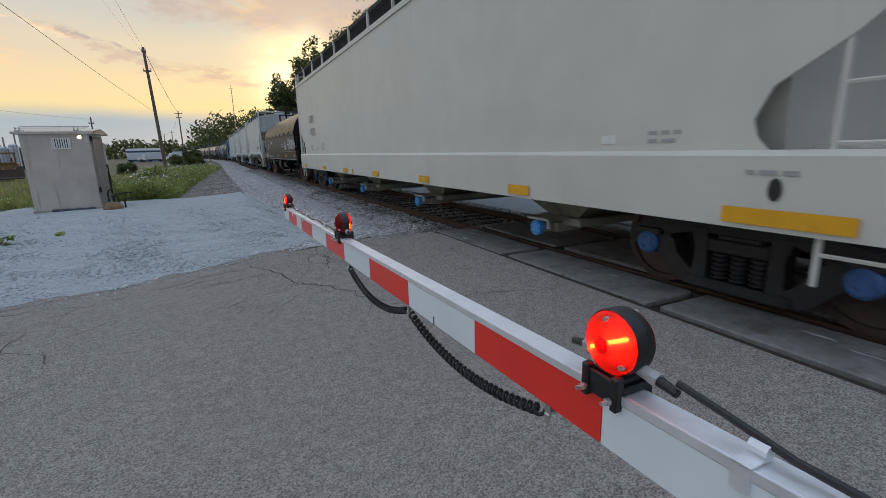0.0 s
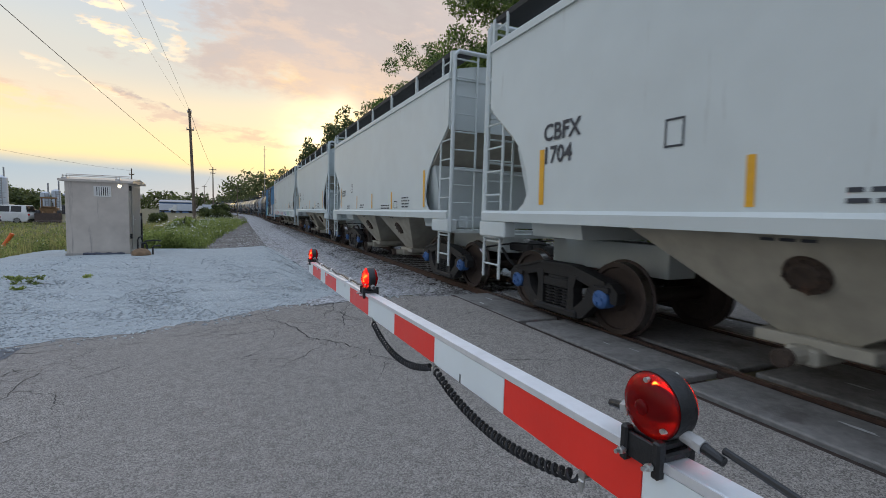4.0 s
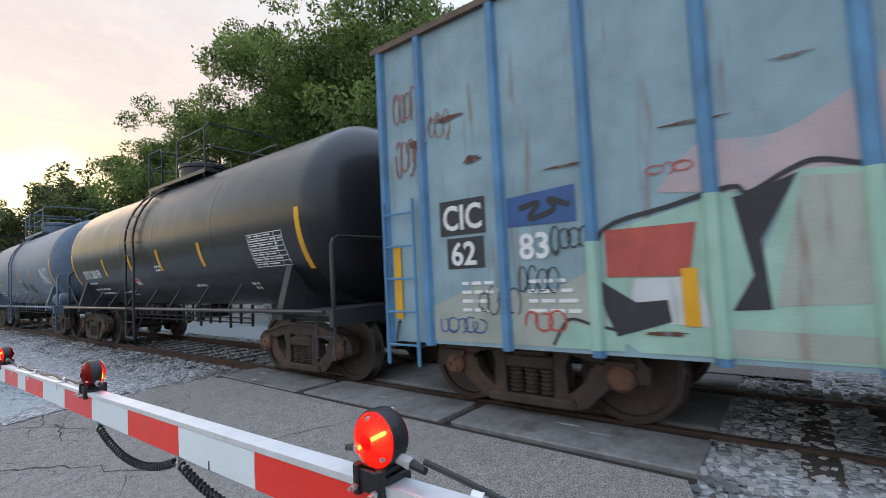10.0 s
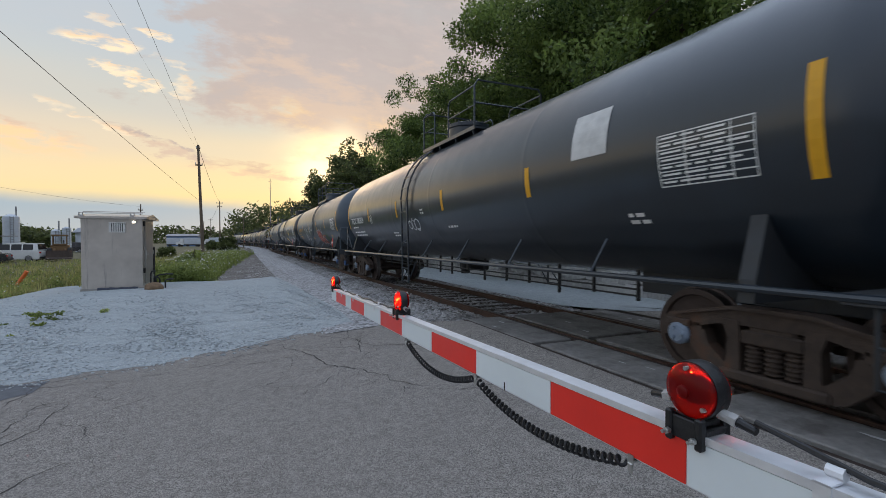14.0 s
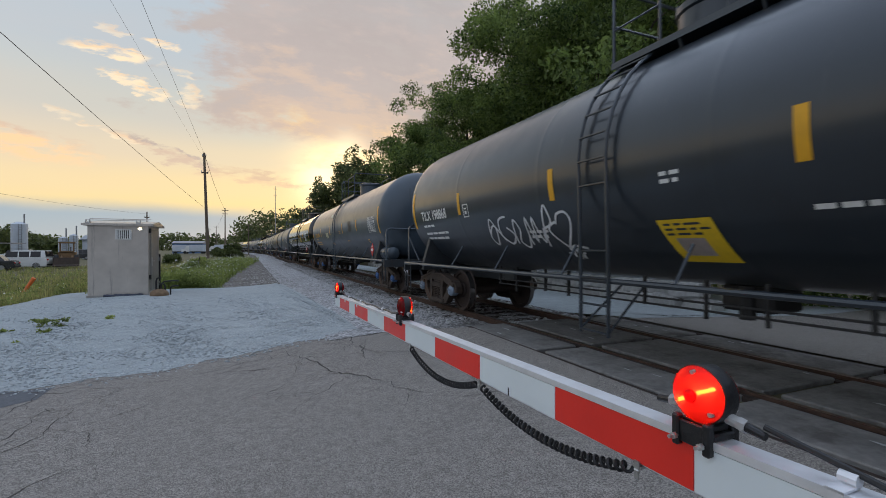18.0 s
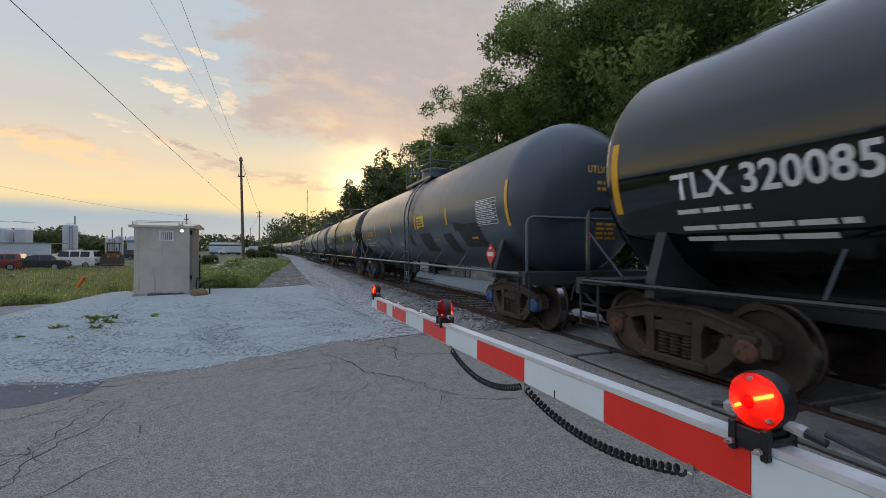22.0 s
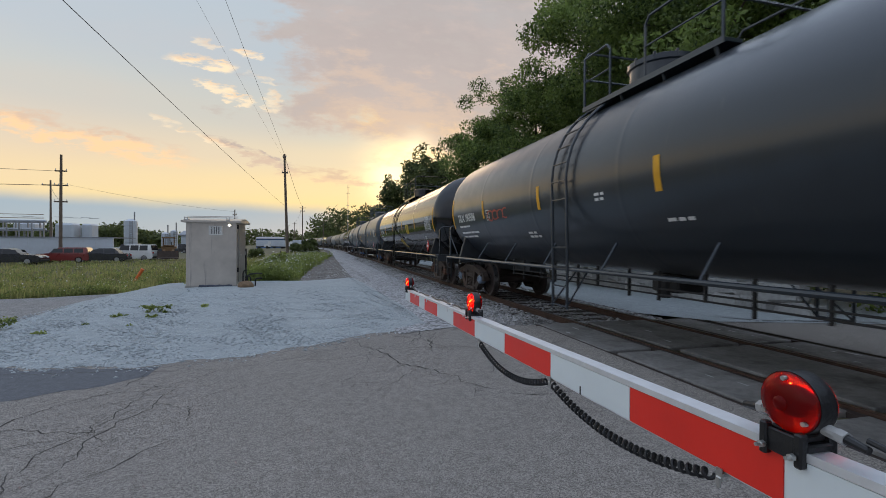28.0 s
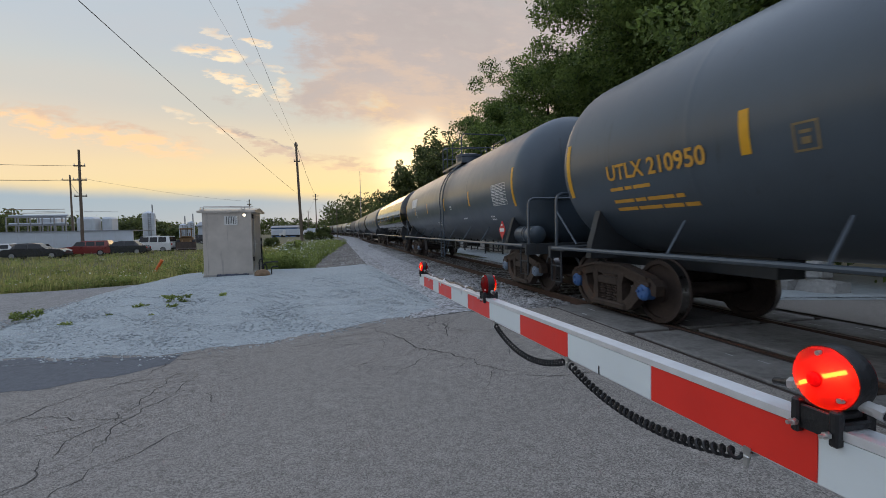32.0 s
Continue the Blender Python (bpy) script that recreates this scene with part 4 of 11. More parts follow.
SPRAY = {"white": (0.62, 0.64, 0.66), "red": (0.42, 0.07, 0.04), "green": (0.042, 0.115, 0.030), "pale": (0.35, 0.52, 0.52), "pink": (0.55, 0.12, 0.20), "blue": (0.06, 0.10, 0.40), "teal": (0.08, 0.40, 0.28), "crimson": (0.50, 0.05, 0.06), "black": (0.03, 0.03, 0.035), "faint": (0.30, 0.32, 0.33)}
STROKES = {
    "2": [[(0, 0.75), (0.2, 1.0), (0.6, 1.0), (0.75, 0.75), (0.5, 0.4), (0, 0.0), (0.35, 0.08), (0.9, -0.05)]],
    "0": [[(0.45, 1.0), (0.1, 0.7), (0.05, 0.3), (0.35, 0.0), (0.7, 0.2), (0.8, 0.65), (0.5, 1.02), (0.3, 0.5), (0.55, 0.35)]],
    "1": [[(0.1, 0.7), (0.45, 1.05), (0.4, 0.5), (0.35, 0.0)], [(0.1, 0.0), (0.8, 0.05)]],
    "A": [[(0.0, 0.0), (0.35, 1.0), (0.55, 0.5), (0.7, 0.0)], [(0.05, 0.4), (0.75, 0.45)]],
    "M": [[(0.0, 0.0), (0.15, 1.0), (0.4, 0.4), (0.65, 1.0), (0.85, 0.0)]],
    "<": [[(0.6, 0.8), (0.1, 0.45), (0.6, 0.15)]],
    "N": [[(0.0, 0.0), (0.1, 1.0), (0.55, 0.1), (0.75, 1.05)]],
    "S": [[(0.75, 0.95), (0.3, 1.0), (0.1, 0.75), (0.6, 0.45), (0.7, 0.15), (0.3, -0.02), (0.0, 0.15)]],
    "E": [[(0.7, 1.0), (0.15, 0.9), (0.1, 0.1), (0.7, 0.0)], [(0.1, 0.5), (0.6, 0.55)]],
    "K": [[(0.1, 1.0), (0.1, 0.0)], [(0.75, 1.0), (0.15, 0.45), (0.8, 0.0)]],
    "O": [[(0.5, 1.0), (0.1, 0.7), (0.1, 0.3), (0.45, 0.0), (0.8, 0.3), (0.75, 0.8), (0.45, 1.0)]],
    "#": [[(0.2, 0.0), (0.35, 1.0)], [(0.55, 0.0), (0.7, 1.0)], [(0.0, 0.3), (0.85, 0.4)], [(0.05, 0.7), (0.9, 0.75)]],
    "-": [[(0.1, 0.5), (0.6, 0.5)]],
    "/": [[(0.0, 0.0), (0.7, 1.0), (0.9, 1.1)]],
    "C": [[(0.8, 0.9), (0.4, 1.0), (0.1, 0.6), (0.15, 0.15), (0.5, 0.0), (0.85, 0.2)]],
    "R": [[(0.1, 0.0), (0.12, 1.0), (0.6, 1.0), (0.7, 0.7), (0.2, 0.5), (0.8, 0.0)]],
    ">": [[(0.0, 0.5), (0.9, 0.5)], [(0.6, 0.8), (0.95, 0.5), (0.6, 0.2)]],
    # flourishes that stand for no letter
    "a": [[(0.0, 0.2), (0.3, 0.95), (0.55, 0.6), (0.25, 0.25), (0.6, 0.02), (1.0, 0.4)]],
    "b": [[(0.0, 0.1), (0.2, 0.95), (0.4, 0.15), (0.6, 0.9), (0.8, 0.1), (1.05, 0.5)]],
    "c": [[(0.75, 0.95), (0.2, 0.9), (0.05, 0.4), (0.5, 0.05), (0.95, 0.3), (0.6, 0.6)]],
    "d": [[(0.1, 0.5), (0.4, 1.0), (0.7, 0.6), (0.3, 0.1), (0.05, 0.4), (0.6, 0.75), (1.05, 0.15)]],
    "e": [[(0.0, 0.0), (0.5, 1.15), (0.7, 0.7), (0.45, 0.4), (0.95, -0.12)], [(0.1, 0.5), (0.9, 0.62)]],
    "f": [[(0.05, 0.9), (0.8, 0.7), (0.3, 0.3), (1.0, 0.05)], [(0.55, 1.1), (0.35, -0.12)]],
}


def smooth_line(pts, n=5):
    """Rounds a polyline by Catmull-Rom steps."""
    out = []
    for i in range(len(pts) - 1):
        p0, p1, p2, p3 = pts[max(i - 1, 0)], pts[i], pts[i + 1], pts[min(i + 2, len(pts) - 1)]
        for k in range(n):
            t = k / n
            out.append(tuple(0.5 * (2 * b + (c - a) * t + (2 * a - 5 * b + 4 * c - d) * t * t + (3 * b - a - 3 * c + d) * t ** 3) for a, b, c, d in zip(p0, p1, p2, p3)))
    return out + [pts[-1]]


def spray(car, put, kind, text, u0, v0, w, h, color, width):
    """Hand-sprayed strokes, one stroke after another, or a row of fat outlined letters."""
    m = mat("spray_paint_%s" % color, SPRAY[color], 0.6)
    if kind == "tag":
        step = w / len(text)
        for i, ch in enumerate(text):
            bm = bmesh.new()
            lift = 0.06 * h * math.sin(i * 2.1)
            for line in STROKES[ch]:
                pts = smooth_line([(u0 + step * (i + x * 1.1), v0 + lift + y * h + 0.10 * h * x) for x, y in line])
                ribbon(bm, put, pts, width, 0.009)
            part("graffiti", bm, m, car, color + " sprayed strokes")
    else:
        for i in range(3):
            cu, cv = u0 + w * (0.22, 0.55, 0.82)[i], v0 + h * (0.5, 0.52, 0.28)[i]
            ru, rv = w * (0.20, 0.20, 0.18)[i], h * (0.48, 0.5, 0.26)[i]
            bm = bmesh.new()
            blob(bm, put, cu, cv, ru, rv, 0.008 + 0.001 * i, 28)
            part("graffiti", bm, m, car, color + " fat sprayed letter")
            bm = bmesh.new()
            pts = [(cu + ru * math.cos(2 * math.pi * k / 28), cv + rv * math.sin(2 * math.pi * k / 28)) for k in range(29)]
            ribbon(bm, put, pts, width, 0.012 + 0.001 * i)
            ribbon(bm, put, [(cu - ru * 0.3, cv + rv * 0.35), (cu, cv + rv * 0.1), (cu - ru * 0.2, cv - rv * 0.3)], width * 0.7, 0.013)
            part("graffiti", bm, mat("spray_paint_white", SPRAY["white"], 0.6), car, "white sprayed outline")


# ---------------------------------------------------------------- tank cars
def tank_car(f, r, paint, marks, ink, label, short=False, cap=None, frame=None, fine=True, seed=0, extras=(), trim=None, lad=None, low=0.0, tall_mark=0.20, table=0.0, dome_u=-0.5, mark_from=None, mark_to=0.14, mark_up=0.0, stripes=None, domed=True):
    rng = random.Random(seed)
    half = (r - f + 3.70) / 2
    mid = station(f, r)
    trim = trim or paint
    grime = M_UNDER if paint is None else trim if paint is P_BLUEGREY else M_GRIME
    car = thing("tank_car", label, "tank car", group="tank cars of the train")
    R, zc = (1.44, 2.46) if short else (1.47, 2.44)
    knuckle = half - 1.30
    gold = marks.startswith("UTLX")
    if lad is None:
        lad = 0.78 if gold or (not marks and paint is not None and seed % 2) else -1.30
    key = (round(half, 1), short)

    def shell():
        bm = bmesh.new()
        prof = []
        for k in range(17):
            a = math.pi / 2 * k / 16
            prof.append((-knuckle - 0.60 * math.cos(a), max(0.02, R * math.sin(a) ** 0.70)))
        prof.append((-knuckle + 0.12, R))
        rings = [-knuckle * 0.52, -knuckle * 0.05, knuckle * 0.30, knuckle * 0.66]
        for q in rings:
            prof += [(q - 0.10, R), (q - 0.03, R), (q - 0.018, R + 0.0015), (q + 0.018, R + 0.0015), (q + 0.03, R), (q + 0.10, R)]
        prof.append((knuckle - 0.12, R))
        for k in range(17):
            a = math.pi / 2 * (1 - k / 16)
            prof.append((knuckle + 0.60 * math.cos(a), max(0.02, R * math.sin(a) ** 0.70)))
        lathe(bm, prof, 56 if fine else 28)
        bmesh.ops.translate(bm, verts=bm.verts, vec=(0, 0, zc))
        return to_mesh(bm, "tank", True)
    part("tank", shared(("shell", key, fine), shell), paint, car, "welded cylindrical tank")

    for s in (-1, 1):
        def sill():
            bm = bmesh.new()
            box(bm, -0.22, s * (half - 0.75), 0.72, 0.22, s * (half - 4.0), 1.02, 0.01)
            return to_mesh(bm, "stub_sill")

        def platform_mesh():
            bm = bmesh.new()
            prism(bm, [(s * (half - 0.58), 0.84), (s * (half - 0.58), 1.06), (s * (half - 1.18), 1.06), (s * (half - 1.18), 0.98), (s * (half - 0.66), 0.98), (s * (half - 0.66), 0.84)], 0, -1.47, 1.47)
            return to_mesh(bm, "end_platform")

        def saddle_mesh():
            bm = bmesh.new()
            yb = s * (half - 1.85)
            prism(bm, [(-1.42, 0.90), (1.42, 0.90), (1.40, 1.10), (1.22, 1.72), (0.95, 1.30), (0.45, 1.02), (-0.45, 1.02), (-0.95, 1.30), (-1.22, 1.72), (-1.40, 1.10)], 1, yb - 0.07, yb + 0.07)
            return to_mesh(bm, "tank_saddle")
        part("stub_sill", shared(("sill", key, s), sill), grime, car)
        part("end_platform", shared(("plat", key, s), platform_mesh), grime, car, "steel end platform")
        part("tank_saddle", shared(("saddle", key, s), saddle_mesh), grime, car, "saddle plate under the tank")
    for s in (-1, 1):
        def board():
            bm = bmesh.new()
            pipe(bm, [(-1.47, -half + 0.75, 1.03), (-1.47, half - 0.75, 1.03)], 0.032, 8)
            for k in range(7):
                y = (-0.42 + 0.14 * k) * 2 * (half - 2.6)
                rod(bm, (-1.47, y, 1.03), (-1.20, y, 1.45), 0.018, 5)
            return to_mesh(bm, "side_rail")
        part("side_rail", shared(("board", key), board), trim, car, at=pose(0, 0, 0, 0, 0, 0 if s < 0 else 180))
    if fine:
        def lowpipe():
            bm = bmesh.new()
            a, b = (-half + 3.4, half - 4.6) if not gold else (-2.2, 2.6)
            for z in (0.76, 0.84):
                pipe(bm, [(-0.95, a, z), (-0.95, b, z)], 0.013, 5)
            n = 15 if not gold else 4
            for k in range(n):
                y = a + (b - a) * (k + 0.2 * math.sin(3.1 * k)) / (n - 1)
                box(bm, -0.97, y - 0.014, 0.70 + 0.05 * math.sin(2.3 * k), -0.93, y + 0.014, 1.08)
            box(bm, -0.35, -0.25, 0.72, 0.2, 0.30, 1.0, 0.03)
            rod(bm, (-0.35, 0, 0.64), (-0.35, 0, 1.0), 0.08, 10)
            return to_mesh(bm, "brake_piping")
        part("brake_piping", shared(("low", key, gold), lowpipe), M_UNDER, car, "brake pipes and bottom outlet")

        # end rails over the platforms
        for s in (-1, 1):
            def endrail():
                bm = bmesh.new()
                z1 = 2.02
                pipe(bm, [(-1.36, half - 0.70, 1.04), (-1.36, half - 0.70, z1 - 0.12), (-1.33, half - 0.70, z1 - 0.04), (-1.25, half - 0.70, z1), (0, half - 0.72, z1), (1.25, half - 0.70, z1), (1.33, half - 0.70, z1 - 0.04), (1.36, half - 0.70, z1 - 0.12), (1.36, half - 0.70, 1.04)], 0.030, 6)
                pipe(bm, [(-1.36, half - 0.70, 1.7), (-1.30, half - 1.30, 1.10)], 0.02, 5)
                return to_mesh(bm, "end_rail", True)
            part("end_rail", shared(("endrail", key), endrail), trim, car, at=pose(0, 0, 0, 0, 0, 0 if s > 0 else 180))

            def step():
                bm = bmesh.new()
                pipe(bm, [(-1.42, half - 0.62, 1.0), (-1.42, half - 0.62, 0.42), (-1.42, half - 0.98, 0.42), (-1.42, half - 0.98, 1.0)], 0.018, 5)
                rod(bm, (-1.42, half - 0.62, 0.70), (-1.42, half - 0.98, 0.70), 0.014, 5)
                return to_mesh(bm, "step")
            part("step", shared(("step", key), step), grime, car, at=pose(0, 0, 0) if s > 0 else pose(0, -2 * half + 1.60, 0))

        # dome, platform and rails on top
        dy = -dome_u
        dk = 0.0

        def dome():
            bm = bmesh.new()
            lathe(bm, [(zc + R - 0.06, 0.50), (zc + R + 0.34, 0.50), (zc + R + 0.36, 0.53), (zc + R + 0.44, 0.53), (zc + R + 0.47, 0.46), (zc + R + 0.49, 0.30), (zc + R + 0.49, 0.02)], 24, "Z")
            for k in range(10):
                a = 2 * math.pi * k / 10
                rod(bm, (0.51 * math.cos(a), 0.51 * math.sin(a), zc + R + 0.36), (0.51 * math.cos(a), 0.51 * math.sin(a), zc + R + 0.48), 0.025, 5)
            bmesh.ops.translate(bm, verts=bm.verts, vec=(0, dy, 0))
            return to_mesh(bm, "dome", True)
        if domed:
            part("dome", shared(("dome", key, dome_u), dome), trim, car, "round valve housing")

        def deck():
            bm = bmesh.new()
            z = zc + R - 0.10
            for s in (-1, 1):
                box(bm, s * 0.58, dk - 1.45, z - 0.02, s * 0.84, dk + 1.45, z + 0.025)
                box(bm, s * 0.84, dk - 1.45, z - 0.04, s * 0.86, dk + 1.45, z + 0.04)
                for w in (-1.3, -0.45, 0.45, 1.3):
                    rod(bm, (s * 0.83, dk + w, z), (s * 0.78, dk + w, zc + math.sqrt(R * R - 0.61) - 0.02), 0.022, 5)
            return to_mesh(bm, "platform")
        part("platform", shared(("deck", key), deck), trim, car, "grated walkway round the dome")

        # two bent pipe cages, one on either side of the ladder's head
        for y0, y1 in ((-1.42, -0.12), (1.42, 0.70)):
            def fence():
                bm = bmesh.new()
                z = zc + R - 0.08
                pipe(bm, [(-0.84, dk + y0, z), (-0.84, dk + y0, z + 0.86), (-0.76, dk + y0, z + 0.98), (0.76, dk + y0, z + 0.98), (0.84, dk + y0, z + 0.86), (0.84, dk + y0, z)], 0.022, 5)
                pipe(bm, [(-0.84, dk + y0, z + 0.50), (0.84, dk + y0, z + 0.50)], 0.018, 5)
                for s in (-1, 1):
                    near = y1 + 0.08 * (1 if y0 > y1 else -1)
                    pipe(bm, [(s * 0.84, dk + y0, z + 0.86), (s * 0.84, dk + near, z + 0.86), (s * 0.84, dk + y1, z + 0.76), (s * 0.84, dk + y1, z)], 0.020, 5)
                    pipe(bm, [(s * 0.84, dk + y0, z + 0.45), (s * 0.84, dk + y1, z + 0.45)], 0.014, 5)
                return to_mesh(bm, "safety_rail", True)
            part("safety_rail", shared(("fence", key, y0), fence), trim, car, "bent pipe safety rail")

        for s in (-1, 1):
            def lad_mesh():
                bm = bmesh.new()
                y0 = -lad - 0.46
                for w in (0.0, 0.46):
                    pts = [(-1.50, y0 + w, 0.38), (-1.50, y0 + w, 1.05)]
                    for k in range(9):
                        ph = math.radians(-8 + 78 * k / 8)
                        pts.append((-(R + 0.075) * math.cos(ph), y0 + w, zc + (R + 0.075) * math.sin(ph)))
                    pipe(bm, pts, 0.024, 6)
                pipe(bm, [(-1.5, y0, 0.42), (-1.42, y0 - 0.45, 1.02)], 0.015, 5)
                pipe(bm, [(-1.5, y0 + 0.46, 0.42), (-1.42, y0 - 0.15, 1.02)], 0.015, 5)
                return to_mesh(bm, "ladder", True)
            lad_part = part("ladder", shared(("ladder", key, lad), lad_mesh), trim, car, at=pose(0, 0, 0, 0, 0, 0) if s < 0 else pose(0, 0, 0, 0, 0, 180))

            def rung():
                bm = bmesh.new()
                rod(bm, (0, 0, 0), (0, 0.46, 0), 0.014, 6)
                return to_mesh(bm, "rung", True)
            spots = [(-1.51, z) for z in (0.42, 0.74, 1.06, 1.38)] + [(-(R + 0.085) * math.cos(radians(-10 + 11 * k)), zc + (R + 0.085) * math.sin(radians(-10 + 11 * k))) for k in range(7)]
            for x, z in spots:
                part("rung", shared("rung", rung), trim, lad_part, at=pose(x, -lad - 0.46, z))
    coupler(car, half, M_UNDER)
    for yc in (-half + 1.85, half - 1.85):
        SPINNING.extend((w, y, mid) for w, y in truck(car, yc, frame or M_CAST, cap or M_CAPRUST, fine))

    # reflective stripes and stencils on the road side
    put = wrap_tank(zc, R)
    k_end = knuckle - 0.04
    base = zc - 0.37 + low         # foot of the short stripes
    if short:
        inner = (-2.80, -0.95, 0.45, 2.30)
    elif gold:
        inner = (-4.42, -1.53, 1.70, 4.46)
    else:
        inner = (-4.90, -1.96, 1.10, 4.22)
    inner = stripes or inner
    for u in (-k_end, *inner, k_end):
        bm = bmesh.new()
        end = abs(u) == k_end
        patch(bm, put, u - 0.055, base - (0.18 if end else 0.0), u + 0.055, base + (0.68 if end else 0.43), 0.005, 6)
        part("reflector", bm, M_YELLOW, car, "yellow reflective stripe")
    n0 = -k_end + (mark_from if mark_from is not None else 0.72 if short else 1.06 if gold else 0.50)
    n1 = (stripes or inner)[0] - (0.05 if (short or gold) and mark_to == 0.14 else mark_to)
    if marks:
        wide = (n1 - n0) / (len(marks) * 0.60 * tall_mark / 0.69)
        part("number", letters(marks, put, n0, base - 0.01 + mark_up, tall_mark, wide * 0.92), ink, car, "painted car number")
        for line, (v, w) in enumerate(((0.11, 0.45), (0.28, 0.80), (0.39, 0.75))):
            bm = bmesh.new()
            bars(bm, put, n0, base + mark_up - v - 0.055, n0 + (n1 - n0) * w, base + mark_up - v + 0.03, 1, rng)
            part("stencil", bm, ink, car, "line of small painted lettering")
    if fine:
        # framed table of test dates beside the end stripe
        u0, u1, v0, v1 = k_end - 1.36 + table, k_end - 0.42 + table, base - 0.10, base + 0.40
        bm = bmesh.new()
        for k in range(8):
            v = v0 + (v1 - v0) * k / 7
            patch(bm, put, u0, v - 0.006, u1, v + 0.006, 0.005, 1)
        for u in (u0, u0 + 0.30, u1 - 0.20, u1):
            patch(bm, put, u - 0.006, v0, u + 0.006, v1, 0.0055, 4)
        tab = part("date_table", bm, M_WHITEP, car, "white ruled table of small stencils")
        for k in range(7):
            bm = bmesh.new()
            v = v0 + (v1 - v0) * k / 7
            bars(bm, put, u0 + 0.03, v + 0.030, u1 - 0.02, v + 0.066, 1, rng)
            part("print", bm, M_WHITEP, tab)
        bx = inner[0] + (0.46 if gold else 0.16)
        bm = bmesh.new()
        for a, b, c, d in () if short else ((bx, 0.0, bx + 0.22, 0.02), (bx, 0.23, bx + 0.22, 0.25), (bx, 0.02, bx + 0.02, 0.23), (bx + 0.20, 0.02, bx + 0.22, 0.23), (bx + 0.07, 0.06, bx + 0.15, 0.12), (bx + 0.06, 0.15, bx + 0.16, 0.18)):
            patch(bm, put, a, base + b - 0.06, c, base + d - 0.06, 0.005, 1)
        if not short:
            part("stencil_box", bm, mat("dull_ochre_stencil_paint", (0.24, 0.17, 0.075), 0.6, var=0.2, scale=25, bump=0.02) if gold else ink, car, "small framed stencil")
        for u, v, w, n in ((lad + 1.10, 0.00, 0.30, 2), (lad + 2.4, -0.36, 0.50, 1), (lad - 1.45, -0.50, 0.55, 2), (k_end - 1.9, -0.45, 0.35, 2)):
            bm = bmesh.new()
            bars(bm, put, u, base + v, u + w, base + v + 0.075 * n, n, rng)
            part("stencil", bm, ink, car, "small painted lettering")

        # number on the leading head
        def head(u, v, off=0.004):
            q = min(0.985, math.hypot(u, v - zc) / R) ** 1.25
            return (u, -knuckle - 0.62 * math.sqrt(1 - q * q) - off, v)
        if marks:
            part("number", letters(marks, head, -0.15, zc + 0.42, 0.13, 0.85, 0.012), ink, car, "painted car number")
        for v, n, w in ((0.22, 2, 0.5), (-0.55, 4, 0.55)):
            bm = bmesh.new()
            bars(bm, head, 0.05, zc + v - 0.06 * n, 0.05 + w, zc + v + 0.10, n, rng, off=0.012)
            part("stencil", bm, ink, car, "small painted lettering")
        for s in (-1,):
            if "placard" in extras:
                y = s * (half - 1.88)
                bm = bmesh.new()
                prism(bm, [(-y - 0.21 + 2 * y, 1.36), (y, 1.15), (y + 0.21, 1.36), (y, 1.57)], 0, -1.505, -1.49)
                pl = part("placard", bm, M_REDP, car, "red diamond hazard placard")
                bm = bmesh.new()
                box(bm, -1.510, y - 0.125, 1.32, -1.506, y + 0.125, 1.40)
                box(bm, -1.510, y - 0.04, 1.46, -1.506, y + 0.04, 1.50)
                part("panel", bm, M_WHITEP, pl, "white number bar")
                bm = bmesh.new()
                box(bm, -1.49, y - 0.03, 1.03, -1.46, y + 0.03, 1.45)
                part("placard_post", bm, trim, car)
    if "reservoir" in extras:
        bm = bmesh.new()
        lathe(bm, [(-0.50, 0.02), (-0.48, 0.13), (-0.42, 0.195), (0.42, 0.195), (0.48, 0.13), (0.50, 0.02)], 18)
        for w in (-0.1, 0.0):
            lathe(bm, [(w - 0.02, 0.196), (w - 0.02, 0.21), (w + 0.02, 0.21), (w + 0.02, 0.196)], 18)
        part("air_reservoir", bm, trim, car, "round air tank beside the saddle", smooth=True, at=pose(-1.10, -half + 1.24, 1.25))
        bm = bmesh.new()
        box(bm, -1.25, -half + 0.85, 0.99, -0.95, -half + 1.6, 1.06)
        part("bracket", bm, trim, car)
    if "notice" in extras:
        bm = bmesh.new()
        patch(bm, put, 2.12, zc - 0.52, 2.74, zc - 0.13, 0.006, 4)
        n = part("notice", bm, M_YPANEL, car, "yellow notice panel with small print")
        for k in range(8):
            bm = bmesh.new()
            patch(bm, put, 2.16 + 0.02 * rng.random(), zc - 0.495 + 0.043 * k, 2.70 - 0.06 * rng.random(), zc - 0.481 + 0.043 * k, 0.009, 2)
            part("print", bm, M_DARKP, n)
    if "aslant" in extras:
        bm = bmesh.new()
        patch(bm, put, lad + 1.00, zc - 1.17, lad + 1.62, zc - 0.73, 0.006, 4, slant=-0.18)
        n = part("notice", bm, M_YPANEL, car, "yellow notice panel hanging aslant")
        bm = bmesh.new()
        patch(bm, put, lad + 1.10, zc - 1.10, lad + 1.42, zc - 0.92, 0.009, 3, slant=-0.18)
        part("print", bm, mat("weathered_pinkish_label", (0.34, 0.29, 0.27), 0.7, var=0.2, scale=12, bump=0.02), n, "weathered pale label")
        for k in range(3):
            bm = bmesh.new()
            bars(bm, put, lad + 0.99, zc - 0.89 + 0.05 * k, lad + 1.52, zc - 0.85 + 0.05 * k, 1, rng, off=0.009)
            part("print", bm, M_DARKP, n)
